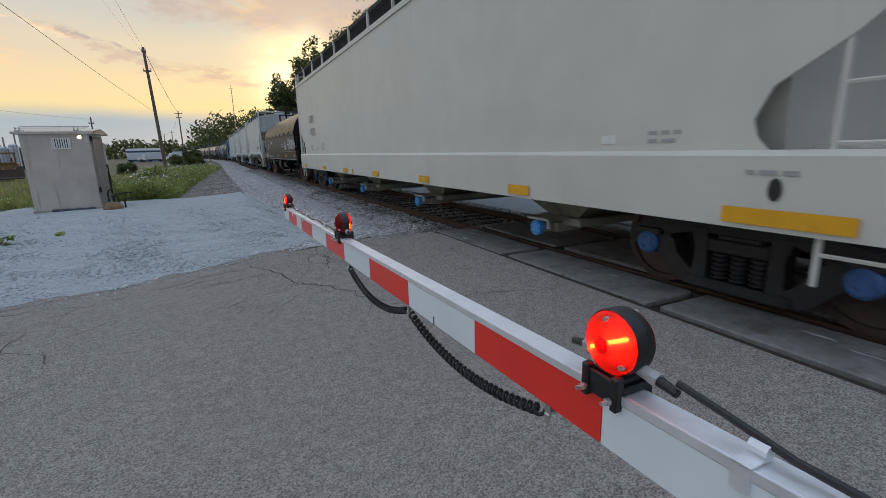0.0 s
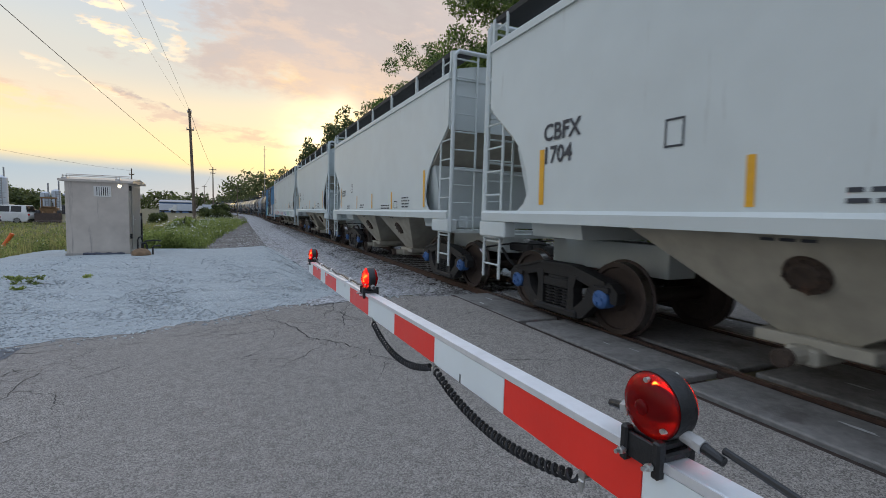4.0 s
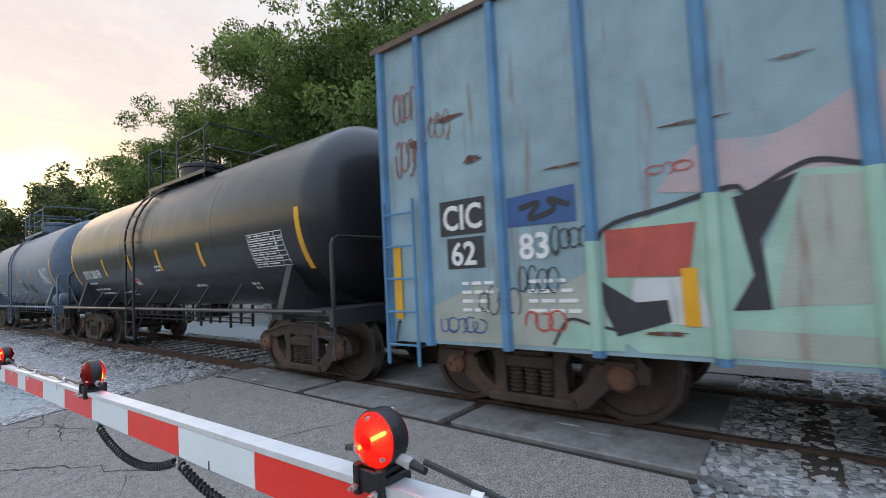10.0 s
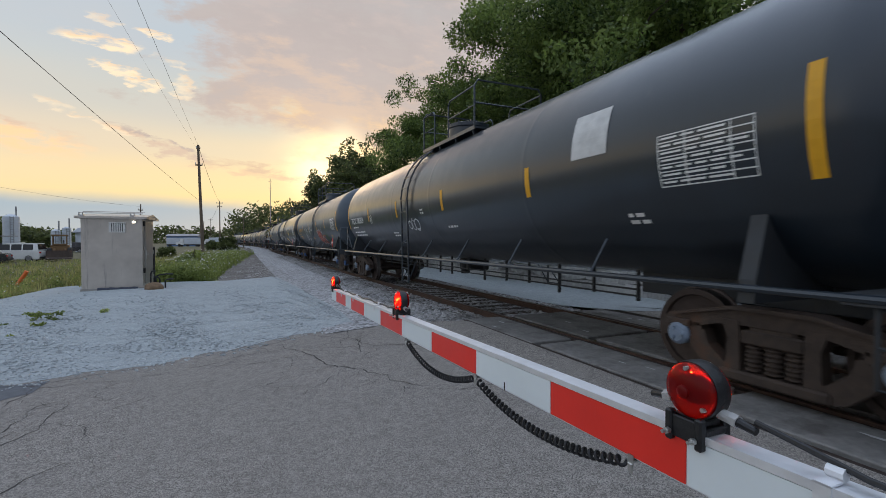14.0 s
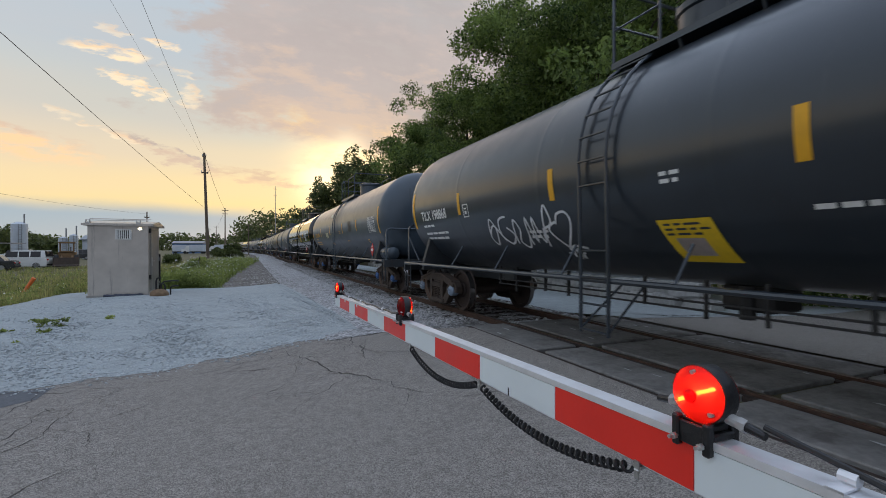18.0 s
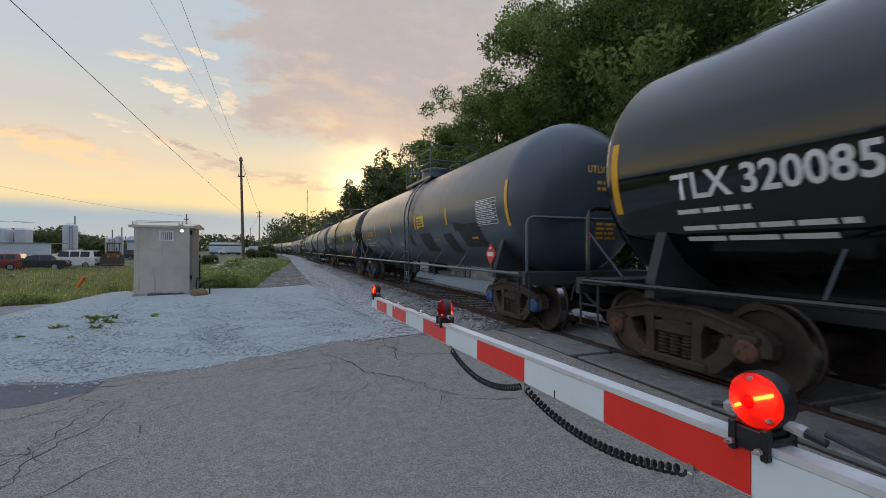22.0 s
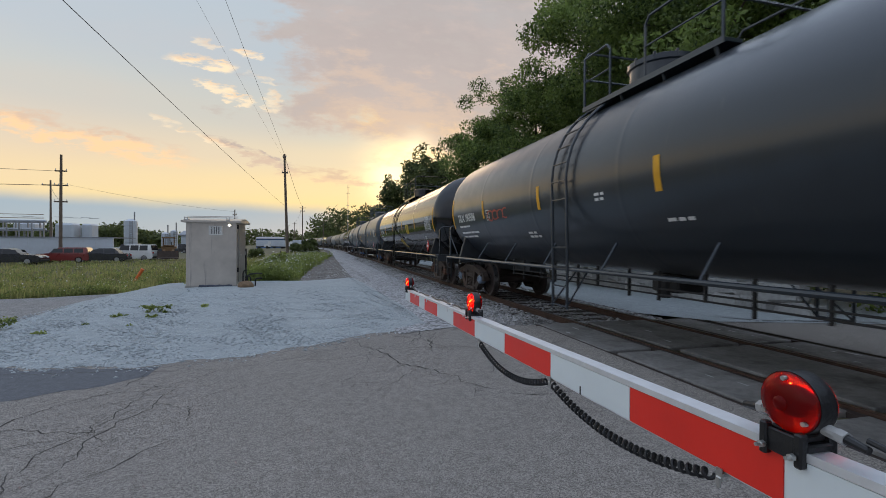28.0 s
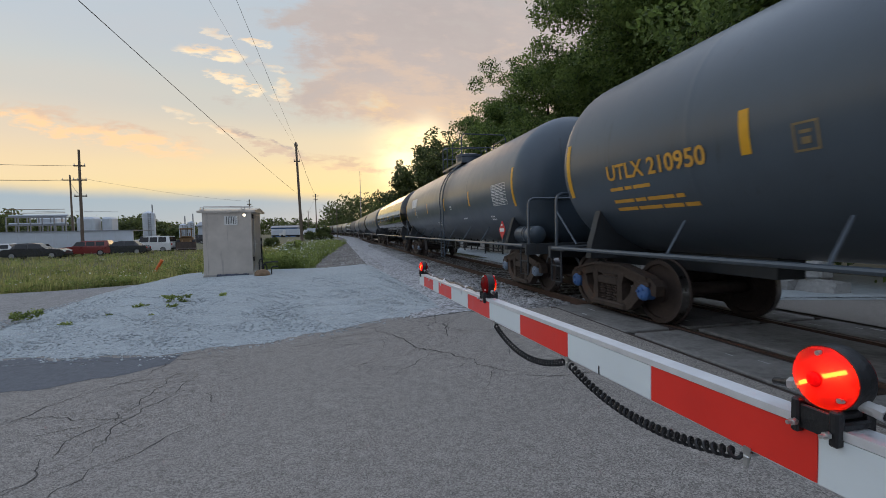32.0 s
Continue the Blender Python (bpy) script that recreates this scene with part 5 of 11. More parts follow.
    if "patches" in extras:
        dark = mat("dark_repaint_patches", (0.012, 0.012, 0.012), 0.5)
        for u, v, w, h, sl in ((5.25, -0.92, 1.2, 0.52, -0.35), (4.15, -1.06, 0.6, 0.48, -0.3), (2.06, -1.02, 1.0, 0.50, -0.15), (0.75, -0.89, 0.4, 0.34, -0.2), (-2.3, -0.81, 0.38, 0.30, -0.2), (-4.2, -1.2, 0.45, 0.55, -0.5), (4.9, -0.55, 0.5, 0.2, -0.2)):
            bm = bmesh.new()
            patch(bm, put, u, zc + v, u + w, zc + v + h, 0.006, 4, slant=sl)
            part("paint_patch", bm, dark, car, "dull black repainted patch")
        bm = bmesh.new()
        patch(bm, put, 1.92, zc - 0.32, 2.60, zc + 0.0, 0.006, 4)
        n = part("notice", bm, M_YPANEL, car, "yellow notice panel with small print")
        bm = bmesh.new()
        bars(bm, put, 1.96, zc - 0.28, 2.56, zc - 0.04, 3, rng, off=0.009)
        part("print", bm, M_DARKP, n)
    for ex in extras:
        if isinstance(ex, tuple) and ex[0] == "scrawl":
            _, u, v, w, h, color, wd, st = ex
            bm = bmesh.new()
            scrawl(bm, put, u, zc + v, w, h, rng, wd, st)
            part("graffiti", bm, mat("spray_paint_%s" % color, {"white": (0.62, 0.64, 0.66), "red": (0.42, 0.07, 0.04), "green": (0.05, 0.17, 0.035), "pale": (0.35, 0.52, 0.52)}[color], 0.6), car, color + " spray paint scrawl")
        if isinstance(ex, tuple) and ex[0] in ("tag", "bubble"):
            spray(car, put, *ex)
        if isinstance(ex, tuple) and ex[0] == "lines":
            _, u, v, w, n = ex
            for k in range(n):
                bm = bmesh.new()
                bars(bm, put, u, v + 0.085 * k, u + w, v + 0.085 * k + 0.075, 1, rng)
                part("stencil", bm, ink, car, "line of small painted lettering")
        if isinstance(ex, tuple) and ex[0] == "box":
            _, u, v, w, h, color = ex
            bm = bmesh.new()
            patch(bm, put, u, zc + v, u + w, zc + v + h, 0.006, 5)
            part("paint_patch", bm, mat("patch_%s" % color, {"grey": (0.10, 0.11, 0.115), "white": (0.62, 0.62, 0.60), "black": (0.014, 0.014, 0.014), "pale": (0.52, 0.50, 0.34), "green": (0.035, 0.055, 0.045), "teal": (0.20, 0.42, 0.46), "beige": (0.13, 0.13, 0.126), "redlabel": (0.62, 0.60, 0.58)}[color], 0.5), car, "white label with a red heading" if color == "redlabel" else color + " painted panel")
            if color == "redlabel":
                bm = bmesh.new()
                patch(bm, put, u + 0.015, zc + v + h * 0.55, u + w - 0.015, zc + v + h * 0.92, 0.009, 2)
                part("label_heading", bm, M_REDP, car)
            if color == "pale":
                for k, (q0, q1) in enumerate(((0.12, 0.45), (0.58, 0.66), (0.74, 0.82))):
                    bm = bmesh.new()
                    bars(bm, put, u + 0.06, zc + v + h * q0, u + w - 0.05, zc + v + h * q1, 1, rng, off=0.009)
                    part("print", bm, M_DARKP, car)
    MOVING.append((car, mid))
    return car


MOVING = []

# ---------------------------------------------------------------- covered hoppers
def hopper_car(f, r, paint, slope, label, bays, deep_sill, marks=(), ink=None, cap=None, frame=None, seed=0, stripes=(), sill_stripes=(), outlet=None, graffiti=(), tall=4.02, sill=(1.36, 1.50), texts=(), panel=None, boxes=(), wide_cut=False):
    rng = random.Random(seed)
    half = (r - f + 3.70) / 2
    mid = station(f, r)
    car = thing("hopper_car", label, "hopper car", group="covered hoppers of the train")
    W = 1.56
    e = half - 0.72                # end of the roof
    low_sill, z_sill = sill
    key = (round(half, 2), deep_sill)
    # side walls with the curved cut-out at each end
    curve = [(e, tall), (e, 3.10), (e - 0.12, 2.98), (e - 0.62, 2.60), (e - 0.86, 2.36), (e - 1.02, 2.05), (e - 1.08, 1.80), (e - 0.98, 1.62), (e - 0.80, z_sill)]
    if wide_cut:
        curve = [(e, tall), (e, 2.75), (e - 0.06, 2.45), (e - 0.15, 2.22), (e - 0.32, 2.08), (e - 0.75, 1.82), (e - 0.86, 1.60), (e - 0.82, 1.48), (e - 0.72, z_sill)]
    outline = [(-y, z) for y, z in curve] + [(y, z) for y, z in reversed(curve)]
    outline = [(y, z) for y, z in outline]
    for s in (-1, 1):
        bm = bmesh.new()
        prism(bm, outline, 0, s * W, s * (W - 0.03))
        # faint weld seams
        part("side_wall", bm, paint, car, "smooth painted steel side")
    # body core: sloping end sheets and floor
    bm = bmesh.new()
    prism(bm, [(-e + 0.02, tall - 0.02), (-e + 0.02, 3.02), (-e + 0.80, 2.40), (-e + 1.75, 2.30), (-e + 1.75, z_sill + 0.02), (e - 1.75, z_sill + 0.02), (e - 1.75, 2.30), (e - 0.80, 2.40), (e - 0.02, 3.02), (e - 0.02, tall - 0.02)], 0, -W + 0.035, W - 0.035)
    part("body", bm, slope, car, "sloping end sheets, dusty brown")
    for s in (-1, 1):
        bm = bmesh.new()
        a = [bm.verts.new(p) for p in ((-1.50, s * (e - 0.70), 2.42), (1.50, s * (e - 0.70), 2.42), (1.50, s * (e - 1.8), 2.36), (-1.50, s * (e - 1.8), 2.36))]
        b = [bm.verts.new(p) for p in ((-1.22, s * (e - 0.78), 1.17), (1.22, s * (e - 0.78), 1.17), (1.22, s * (e - 1.8), 1.17), (-1.22, s * (e - 1.8), 1.17))]
        for i in range(4):
            bm.faces.new((a[i], a[(i + 1) % 4], b[(i + 1) % 4], b[i]))
        bm.faces.new(a[::-1])
        bm.faces.new(b)
        part("slope_sheet", bm, paint, car, "lower slope sheet in body colour")
    # end walls keep the paint of the sides in their upper part
    for s in (-1, 1):
        bm = bmesh.new()
        box(bm, -W + 0.02, s * e, 3.02, W - 0.02, s * (e + 0.02), tall)
        part("end_wall", bm, paint, car)
        bm = bmesh.new()
        bars(bm, lambda u, v, off=0.004: (-u, s * (e + 0.022 + off), v), -0.9, 3.3, -0.1, 3.7, 5, rng)
        part("stencil", bm, ink or M_DARKP, car)
    # rounded roof
    bm = bmesh.new()
    arc = [(W * math.sin(a), tall + 0.26 * (math.cos(a) ** 1.2) - 0.0) for a in [radians(q) for q in range(-90, 91, 15)]]
    prism(bm, [(W + 0.03, tall - 0.09)] + [(x * 1.02, z) for x, z in reversed(arc)] + [(-W - 0.03, tall - 0.09)], 1, -e - 0.04, e + 0.04)
    part("roof", bm, paint, car, "rounded roof with a lipped eave", smooth=True)
    # walkways with short posts along both eaves
    for s in (-1, 1):
        bm = bmesh.new()
        box(bm, s * 1.10, -e, tall + 0.37, s * 1.52, e, tall + 0.40)
        box(bm, s * 1.50, -e, tall + 0.34, s * 1.53, e, tall + 0.42)
        w = part("walkway", bm, M_UNDER, car, "dark grated roof walkway")
        n = int(2 * e / 1.55)
        for k in range(n + 1):
            y = -e + 2 * e * k / n
            bm = bmesh.new()
            box(bm, s * 1.50, y - 0.03, tall - 0.02, s * 1.55, y + 0.03, tall + 0.40)
            part("walkway_post", bm, paint, w)
    n = 3
    for k in range(n):
        bm = bmesh.new()
        y = (-0.66 + 0.66 * k) * e
        box(bm, -0.35, y - e * 0.28, tall + 0.22, 0.35, y + e * 0.28, tall + 0.34, 0.03)
        part("hatch", bm, paint, car, "long trough hatch")
    # side sills
    for s in (-1, 1):
        bm = bmesh.new()
        lo = low_sill
        prism(bm, [(s * (W + 0.04), lo), (s * (W + 0.05), z_sill - 0.02), (s * (W + 0.01), z_sill + 0.02), (s * (W - 0.12), z_sill + 0.02), (s * (W - 0.12), z_sill - 0.04), (s * (W - 0.03), z_sill - 0.06), (s * (W - 0.03), lo)], 1, -half + 0.62, half - 0.62)
        part("side_sill", bm, paint, car)
    # end platforms, posts and ladders
    for s in (-1, 1):
        bm = bmesh.new()
        box(bm, -W, s * (half - 0.62), 1.10, W, s * (half - 1.05), 1.16)
        box(bm, -0.25, s * (half - 0.75), 0.70, 0.25, s * (half - 3.0), 1.12, 0.01)
        part("end_platform", bm, paint, car, "end platform")
        bm = bmesh.new()
        pipe(bm, [(-1.53, s * (half - 0.58), 1.12), (-1.53, s * (half - 0.58), tall + 0.30), (-1.45, s * (half - 0.58), tall + 0.38), (1.40, s * (half - 0.58), tall + 0.38), (1.53, s * (half - 0.58), tall + 0.26), (1.53, s * (half - 0.58), 1.12)], 0.042, 8)
        part("end_frame", bm, paint, car, "tall tubular end frame", smooth=True)
        bm = bmesh.new()
        rod(bm, (0.78, s * (half - 0.58), 1.12), (0.78, s * (half - 0.58), tall + 0.36), 0.055, 8)
        part("end_post", bm, paint, car)
        bm = bmesh.new()
        rod(bm, (-1.5, s * (half - 0.58), 2.28), (1.5, s * (half - 0.58), 2.20), 0.02, 6)
        part("grab_rail", bm, paint, car)
        bm = bmesh.new()
        box(bm, -0.9, s * (half - 1.5), 1.16, -0.45, s * (half - 1.15), 1.42, 0.03)
        part("brake_cylinder", bm, paint, car)
        for x in (-1, 1):
            bm = bmesh.new()
            ladder(bm, (x * 1.53, s * (half - 0.62), 0.48), (x * 1.53, s * (half - 0.62), tall + 0.38), (0, -s * 0.46, 0), 11, 0.015)
            part("ladder", bm, paint, car)
            bm = bmesh.new()
            ladder(bm, (x * 1.50, s * (half - 0.60), 1.14), (x * 1.50, s * (half - 0.60), tall + 0.38), (-x * 0.46, 0, 0), 10, 0.015)
            part("ladder", bm, paint, car)
            bm = bmesh.new()
            box(bm, x * 1.40, s * (half - 0.56), 1.12, x * 1.60, s * (half - 1.30), 1.36, 0.02)
            part("jacking_pad", bm, paint, car)
    # discharge bays
    span = half - (2.35 if wide_cut else 3.05)
    width = 2 * span / bays
    for k in range(bays):
        y = -span + width * (k + 0.5)
        bm = bmesh.new()
        top, bot = width * 0.48, 0.28
        lo_z = 0.52
        a = [bm.verts.new(p) for p in ((-1.45, y - top, 1.52), (1.45, y - top, 1.52), (1.45, y + top, 1.52), (-1.45, y + top, 1.52))]
        b = [bm.verts.new(p) for p in ((-0.85, y - bot, lo_z), (0.85, y - bot, lo_z), (0.85, y + bot, lo_z), (-0.85, y + bot, lo_z))]
        for i in range(4):
            bm.faces.new((a[i], a[(i + 1) % 4], b[(i + 1) % 4], b[i]))
        bm.faces.new(a[::-1])
        bm.faces.new(b)
        bay = part("discharge_bay", bm, slope if not deep_sill else mat("dull_olive_bay_paint", (0.22, 0.21, 0.16), 0.6, stain=(0.1, 0.08, 0.06), stain_amount=0.4), car, "tapered discharge hopper")
        bm = bmesh.new()
        box(bm, -0.95, y - bot - 0.14, lo_z - 0.10, 0.95, y + bot + 0.14, lo_z, 0.01)
        box(bm, -1.06, y - 0.12, lo_z - 0.20, -0.6, y + 0.12, lo_z - 0.06, 0.02)
        rod(bm, (-1.25, y, lo_z - 0.12), (1.2, y, lo_z - 0.12), 0.07, 10)
        g = part("outlet_gate", bm, slope, bay)
        bm = bmesh.new()
        cap_r = 0.10 if outlet else 0.075
        rod(bm, (-1.25, y, lo_z - 0.12), (-1.33, y, lo_z - 0.12), cap_r, 12)
        for q in range(6):
            rod(bm, (-1.33, y + cap_r * 0.7 * math.cos(q * 1.047), lo_z - 0.12 + cap_r * 0.7 * math.sin(q * 1.047)), (-1.345, y + cap_r * 0.7 * math.cos(q * 1.047), lo_z - 0.12 + cap_r * 0.7 * math.sin(q * 1.047)), 0.014, 5)
        part("outlet_cap", bm, outlet or M_CAST, bay, "round outlet cap")
        if outlet:
            bm = bmesh.new()
            box(bm, -1.30, y - 0.22, lo_z - 0.02, -0.90, y + 0.22, lo_z + 0.015, 0.006)
            rod(bm, (-1.24, y - 0.16, lo_z - 0.12), (-1.24, y - 0.16, lo_z), 0.03, 8)
            part("outlet_bracket", bm, M_ZINC, bay, "bright steel outlet bracket")
        # round inspection plate with its bolts on the sloping face towards the road
        tilt = math.atan2(0.60, 1.0)
        at = Matrix.Translation((-1.175, y - 0.06, 1.055)) @ Matrix.Rotation(-tilt, 4, "Y")
        bm = bmesh.new()
        lathe(bm, [(-0.05, 0.02), (-0.05, 0.10), (-0.03, 0.12), (-0.03, 0.165), (0.0, 0.17), (0.02, 0.17)], 18, "X")
        for q in range(8):
            c, d = 0.145 * math.cos(q * 0.785), 0.145 * math.sin(q * 0.785)
            rod(bm, (-0.03, c, d), (-0.055, c, d), 0.016, 5)
        part("inspection_plate", bm, M_CAST, bay, "rusty round inspection plate", at=at)
        if not deep_sill:
            for v, w in ((1.40, 0.55), (1.33, 0.40)):
                bm = bmesh.new()
                slide_x = -1.45 + (1.52 - v) * 0.60 - 0.012
                bars(bm, lambda u, z, off=0.004: (slide_x - (v - z) * 0.0 - off, -u, z), -y - w / 2, v - 0.025, -y + w / 2, v + 0.02, 1, rng)
                part("stencil", bm, ink or M_DARKP, bay)
    coupler(car, half, M_UNDER)
    for yc in (-half + 1.85, half - 1.85):
        SPINNING.extend((w, y, mid) for w, y in truck(car, yc, frame or M_CASTBLK, cap or M_CAPBLUE))
    put = wrap_flat(-W)
    put_sill = wrap_flat(-W - 0.055)
    for u, v0, v1, w in stripes:
        bm = bmesh.new()
        patch(bm, put, u - w / 2, v0, u + w / 2, v1, 0.006, 1, slant=-0.03)
        part("reflector", bm, M_YELLOW, car, "yellow reflective stripe")
    for u, w in sill_stripes:
        bm = bmesh.new()
        patch(bm, put_sill, u - w / 2, low_sill + 0.04, u + w / 2, low_sill + 0.16, 0.006, 1)
        part("reflector", bm, M_YELLOW, car, "yellow reflective stripe")
    for text, u, v, size in marks:
        part("number", letters(text, put, u, v, size, 0.95), ink or M_DARKP, car, "painted car number")
    for u, v, w, n in texts:
        for k in range(n):
            bm = bmesh.new()
            bars(bm, put if v > z_sill else put_sill, u, v + 0.07 * k, u + w, v + 0.07 * k + 0.06, 1, rng)
            part("stencil", bm, ink or M_DARKP, car, "line of small painted lettering")
    for u, v0, v1, w in boxes:
        bm = bmesh.new()
        for a, b, c, d in ((u, v0, u + w, v0 + 0.02), (u, v1 - 0.02, u + w, v1), (u, v0 + 0.02, u + 0.02, v1 - 0.02), (u + w - 0.02, v0 + 0.02, u + w, v1 - 0.02)):
            patch(bm, put, a, b, c, d, 0.005, 1)
        part("stencil_box", bm, ink or M_DARKP, car, "small framed stencil")
    if panel:
        u, v0, v1, w = panel
        bm = bmesh.new()
        patch(bm, put, u, v0, u + w, v1, 0.005, 1)
        st = part("date_panel", bm, M_DARKP, car, "dark stencil panel")
        for a, b, c, d in ((0.04, 0.05, 0.46, 0.12), (0.52, 0.30, 0.55, 0.95), (0.60, 0.05, 0.95, 0.12)):
            bm = bmesh.new()
            patch(bm, put, u + w * a, v0 + (v1 - v0) * b, u + w * c, v0 + (v1 - v0) * d, 0.008, 1)
            part("print", bm, M_WHITEP, st)
    if wide_cut:
        bm = bmesh.new()
        blob(bm, put_sill, 8.81, 1.12, 0.045, 0.08, 0.007)
        part("jack_hole", bm, M_UNDER, car, "dark oval hole in the sill")
        bm = bmesh.new()
        patch(bm, put, 7.16, 1.46, 7.34, 1.54, 0.006, 1)
        part("label_plate", bm, M_WHITEP, car)
    for u, v, w, h, color, wd, n in graffiti:
        spray(car, put if v > z_sill else put_sill, "tag", n, u, v, w, h, color, wd)
    MOVING.append((car, mid))
    return car


# ---------------------------------------------------------------- coil car with its hood
def coil_car(f, r):
    rng = random.Random(5)
    half = (r - f + 3.70) / 2
    mid = station(f, r)
    black = mat("sooty_black_hood_paint", (0.0060, 0.0068, 0.0085), 0.40, spec=0.30, var=0.4, scale=4, bump=0.08, stain=(0.030, 0.024, 0.019), stain_amount=0.5, streak=True)
    car = thing("coil_car", "black steel coil car with a round-topped hood and white spray scrawls", "coil car")
    e = half - 1.25
    W = 1.50
    bm = bmesh.new()
    arc = [(W, 1.50), (W, 2.30)] + [(W * math.cos(radians(q)), 2.30 + 1.27 * math.sin(radians(q))) for q in range(10, 171, 10)] + [(-W, 2.30), (-W, 1.50)]
    prism(bm, arc, 1, -e, e)
    part("hood", bm, black, car, "round-topped steel hood", smooth=True)
    bm = bmesh.new()
    for z in (2.30, 1.52):
        for s in (-1, 1):
            box(bm, s * (W - 0.01), -e, z - 0.03, s * (W + 0.03), e, z + 0.03)
    for k in range(9):
        y = -e + 2 * e * k / 8
        for s in (-1, 1):
            rod(bm, (s * (W + 0.02), y, 2.33), (s * (W - 0.04), y, 2.47), 0.03, 5)
    for s in (-1, 1):
        box(bm, -W, s * e - 0.04, 1.5, W, s * e + 0.04, 1.58)
    part("hood_rim", bm, black, car)
    for y in (-e * 0.35, e * 0.35, -e * 0.8, e * 0.8):
        bm = bmesh.new()
        for x in (-0.5, 0.5):
            rod(bm, (x, y, 3.4), (x * 1.05, y, 3.95), 0.05, 6)
        rod(bm, (-0.53, y, 3.92), (0.53, y, 3.92), 0.035, 6)
        part("lifting_eye", bm, black, car, "lifting bracket")
    bm = bmesh.new()
    box(bm, -W - 0.06, -half + 0.62, 1.14, W + 0.06, half - 0.62, 1.515, 0.015)
    box(bm, -0.3, -half + 0.7, 0.66, 0.3, half - 0.7, 1.16, 0.02)
    for k in range(10):
        y = -half + 2.4 + (2 * half - 4.8) * k / 9
        cb = bmesh.new()
        prism(cb, [(-1.5, 1.15), (1.5, 1.15), (0.3, 0.75), (-0.3, 0.75)], 1, y - 0.02, y + 0.02)
        part("cross_bearer", cb, black, car)
    part("underframe", bm, black, car, "fishbelly sill")
    # pale lip put in for the bright line of light along the sill's foot
    for s in (-1, 1):
        bm = bmesh.new()
        box(bm, s * (W + 0.02), -half + 0.64, 1.105, s * (W + 0.085), half - 0.64, 1.135, 0.004)
        part("sill_lip", bm, mat("scuffed_grey_sill_edge", (0.30, 0.31, 0.33), 0.5, metal=0.3, var=0.4, scale=5, bump=0.1, stain=(0.06, 0.05, 0.045), stain_amount=0.5), car, "scuffed pale edge of the sill")
    bm = bmesh.new()
    rod(bm, (-1.0, -0.9, 0.80), (-1.0, 0.2, 0.80), 0.2, 14)
    part("air_tank", bm, black, car, "air tank under the sill")
    bm = bmesh.new()
    box(bm, -1.25, 0.9, 0.62, -0.6, 1.8, 1.05, 0.03)
    part("valve", bm, black, car, "brake valve under the sill")
    for s in (-1, 1):
        for x in (-1, 1):
            bm = bmesh.new()
            ladder(bm, (x * 1.5, s * (half - 0.60), 0.45), (x * 1.5, s * (half - 0.60), 1.85), (0, -s * 0.45, 0), 4, 0.015)
            pipe(bm, [(x * 1.5, s * (half - 0.62), 1.4), (x * 1.5, s * (half - 0.62), 2.15), (x * 0.9, s * (half - 0.62), 2.15), (x * 0.9, s * (half - 0.62), 1.4)], 0.02, 5)
            part("grab_rail", bm, black, car)
    put = wrap_flat(-W - 0.062)
    for u in (-6.13, -3.0, 0.6, 3.6, 6.2):
        bm = bmesh.new()
        patch(bm, put, u - 0.20, 1.25, u + 0.20, 1.35, 0.006, 1)
        part("reflector", bm, M_YELLOW, car, "yellow reflective stripe")
    part("number", letters("CSS 495367", put, -half + 2.2, 1.22, 0.20, 0.9), M_WHITEP, car, "painted car number")
    puth = wrap_flat(-W)
    for q, u0, v0, u1, v1 in ((put, -half + 4.0, 1.22, -half + 4.7, 1.28), (put, -half + 4.0, 1.30, -half + 4.8, 1.36), (puth, -3.0, 2.0, -2.0, 2.08), (puth, -3.0, 2.1, -2.0, 2.18), (put, -half + 5.2, 1.22, -half + 5.7, 1.36), (puth, 1.75, 1.75, 2.55, 1.82), (puth, 1.75, 1.86, 2.45, 1.93)):
        bm = bmesh.new()
        bars(bm, q, u0, v0, u1, v1, 1, rng)
        part("stencil", bm, M_WHITEP, car, "line of small painted lettering")
    spray(car, puth, "tag", "dceab", 2.80, 1.54, 0.72, 0.42, "white", 0.032)
    spray(car, puth, "tag", ">cefadbecb", 3.88, 1.58, 2.25, 0.48, "white", 0.040)
    spray(car, puth, "tag", "fd", -4.35, 1.62, 0.35, 0.42, "white", 0.03)
    bm = bmesh.new()
    scrawl(bm, lambda u, v, off=0.004: (-u, -e - 0.045 - off, v), -0.9, 2.6, 1.8, 0.55, rng, 0.05, 7)
    part("graffiti", bm, mat("spray_paint_white", (0.62, 0.64, 0.66), 0.6), car, "white spray paint scrawl")
    coupler(car, half, M_UNDER)
    for yc in (-half + 1.85, half - 1.85):
        SPINNING.extend((w, y, mid) for w, y in truck(car, yc, M_CAST, M_CAPRUST))
    MOVING.append((car, mid))


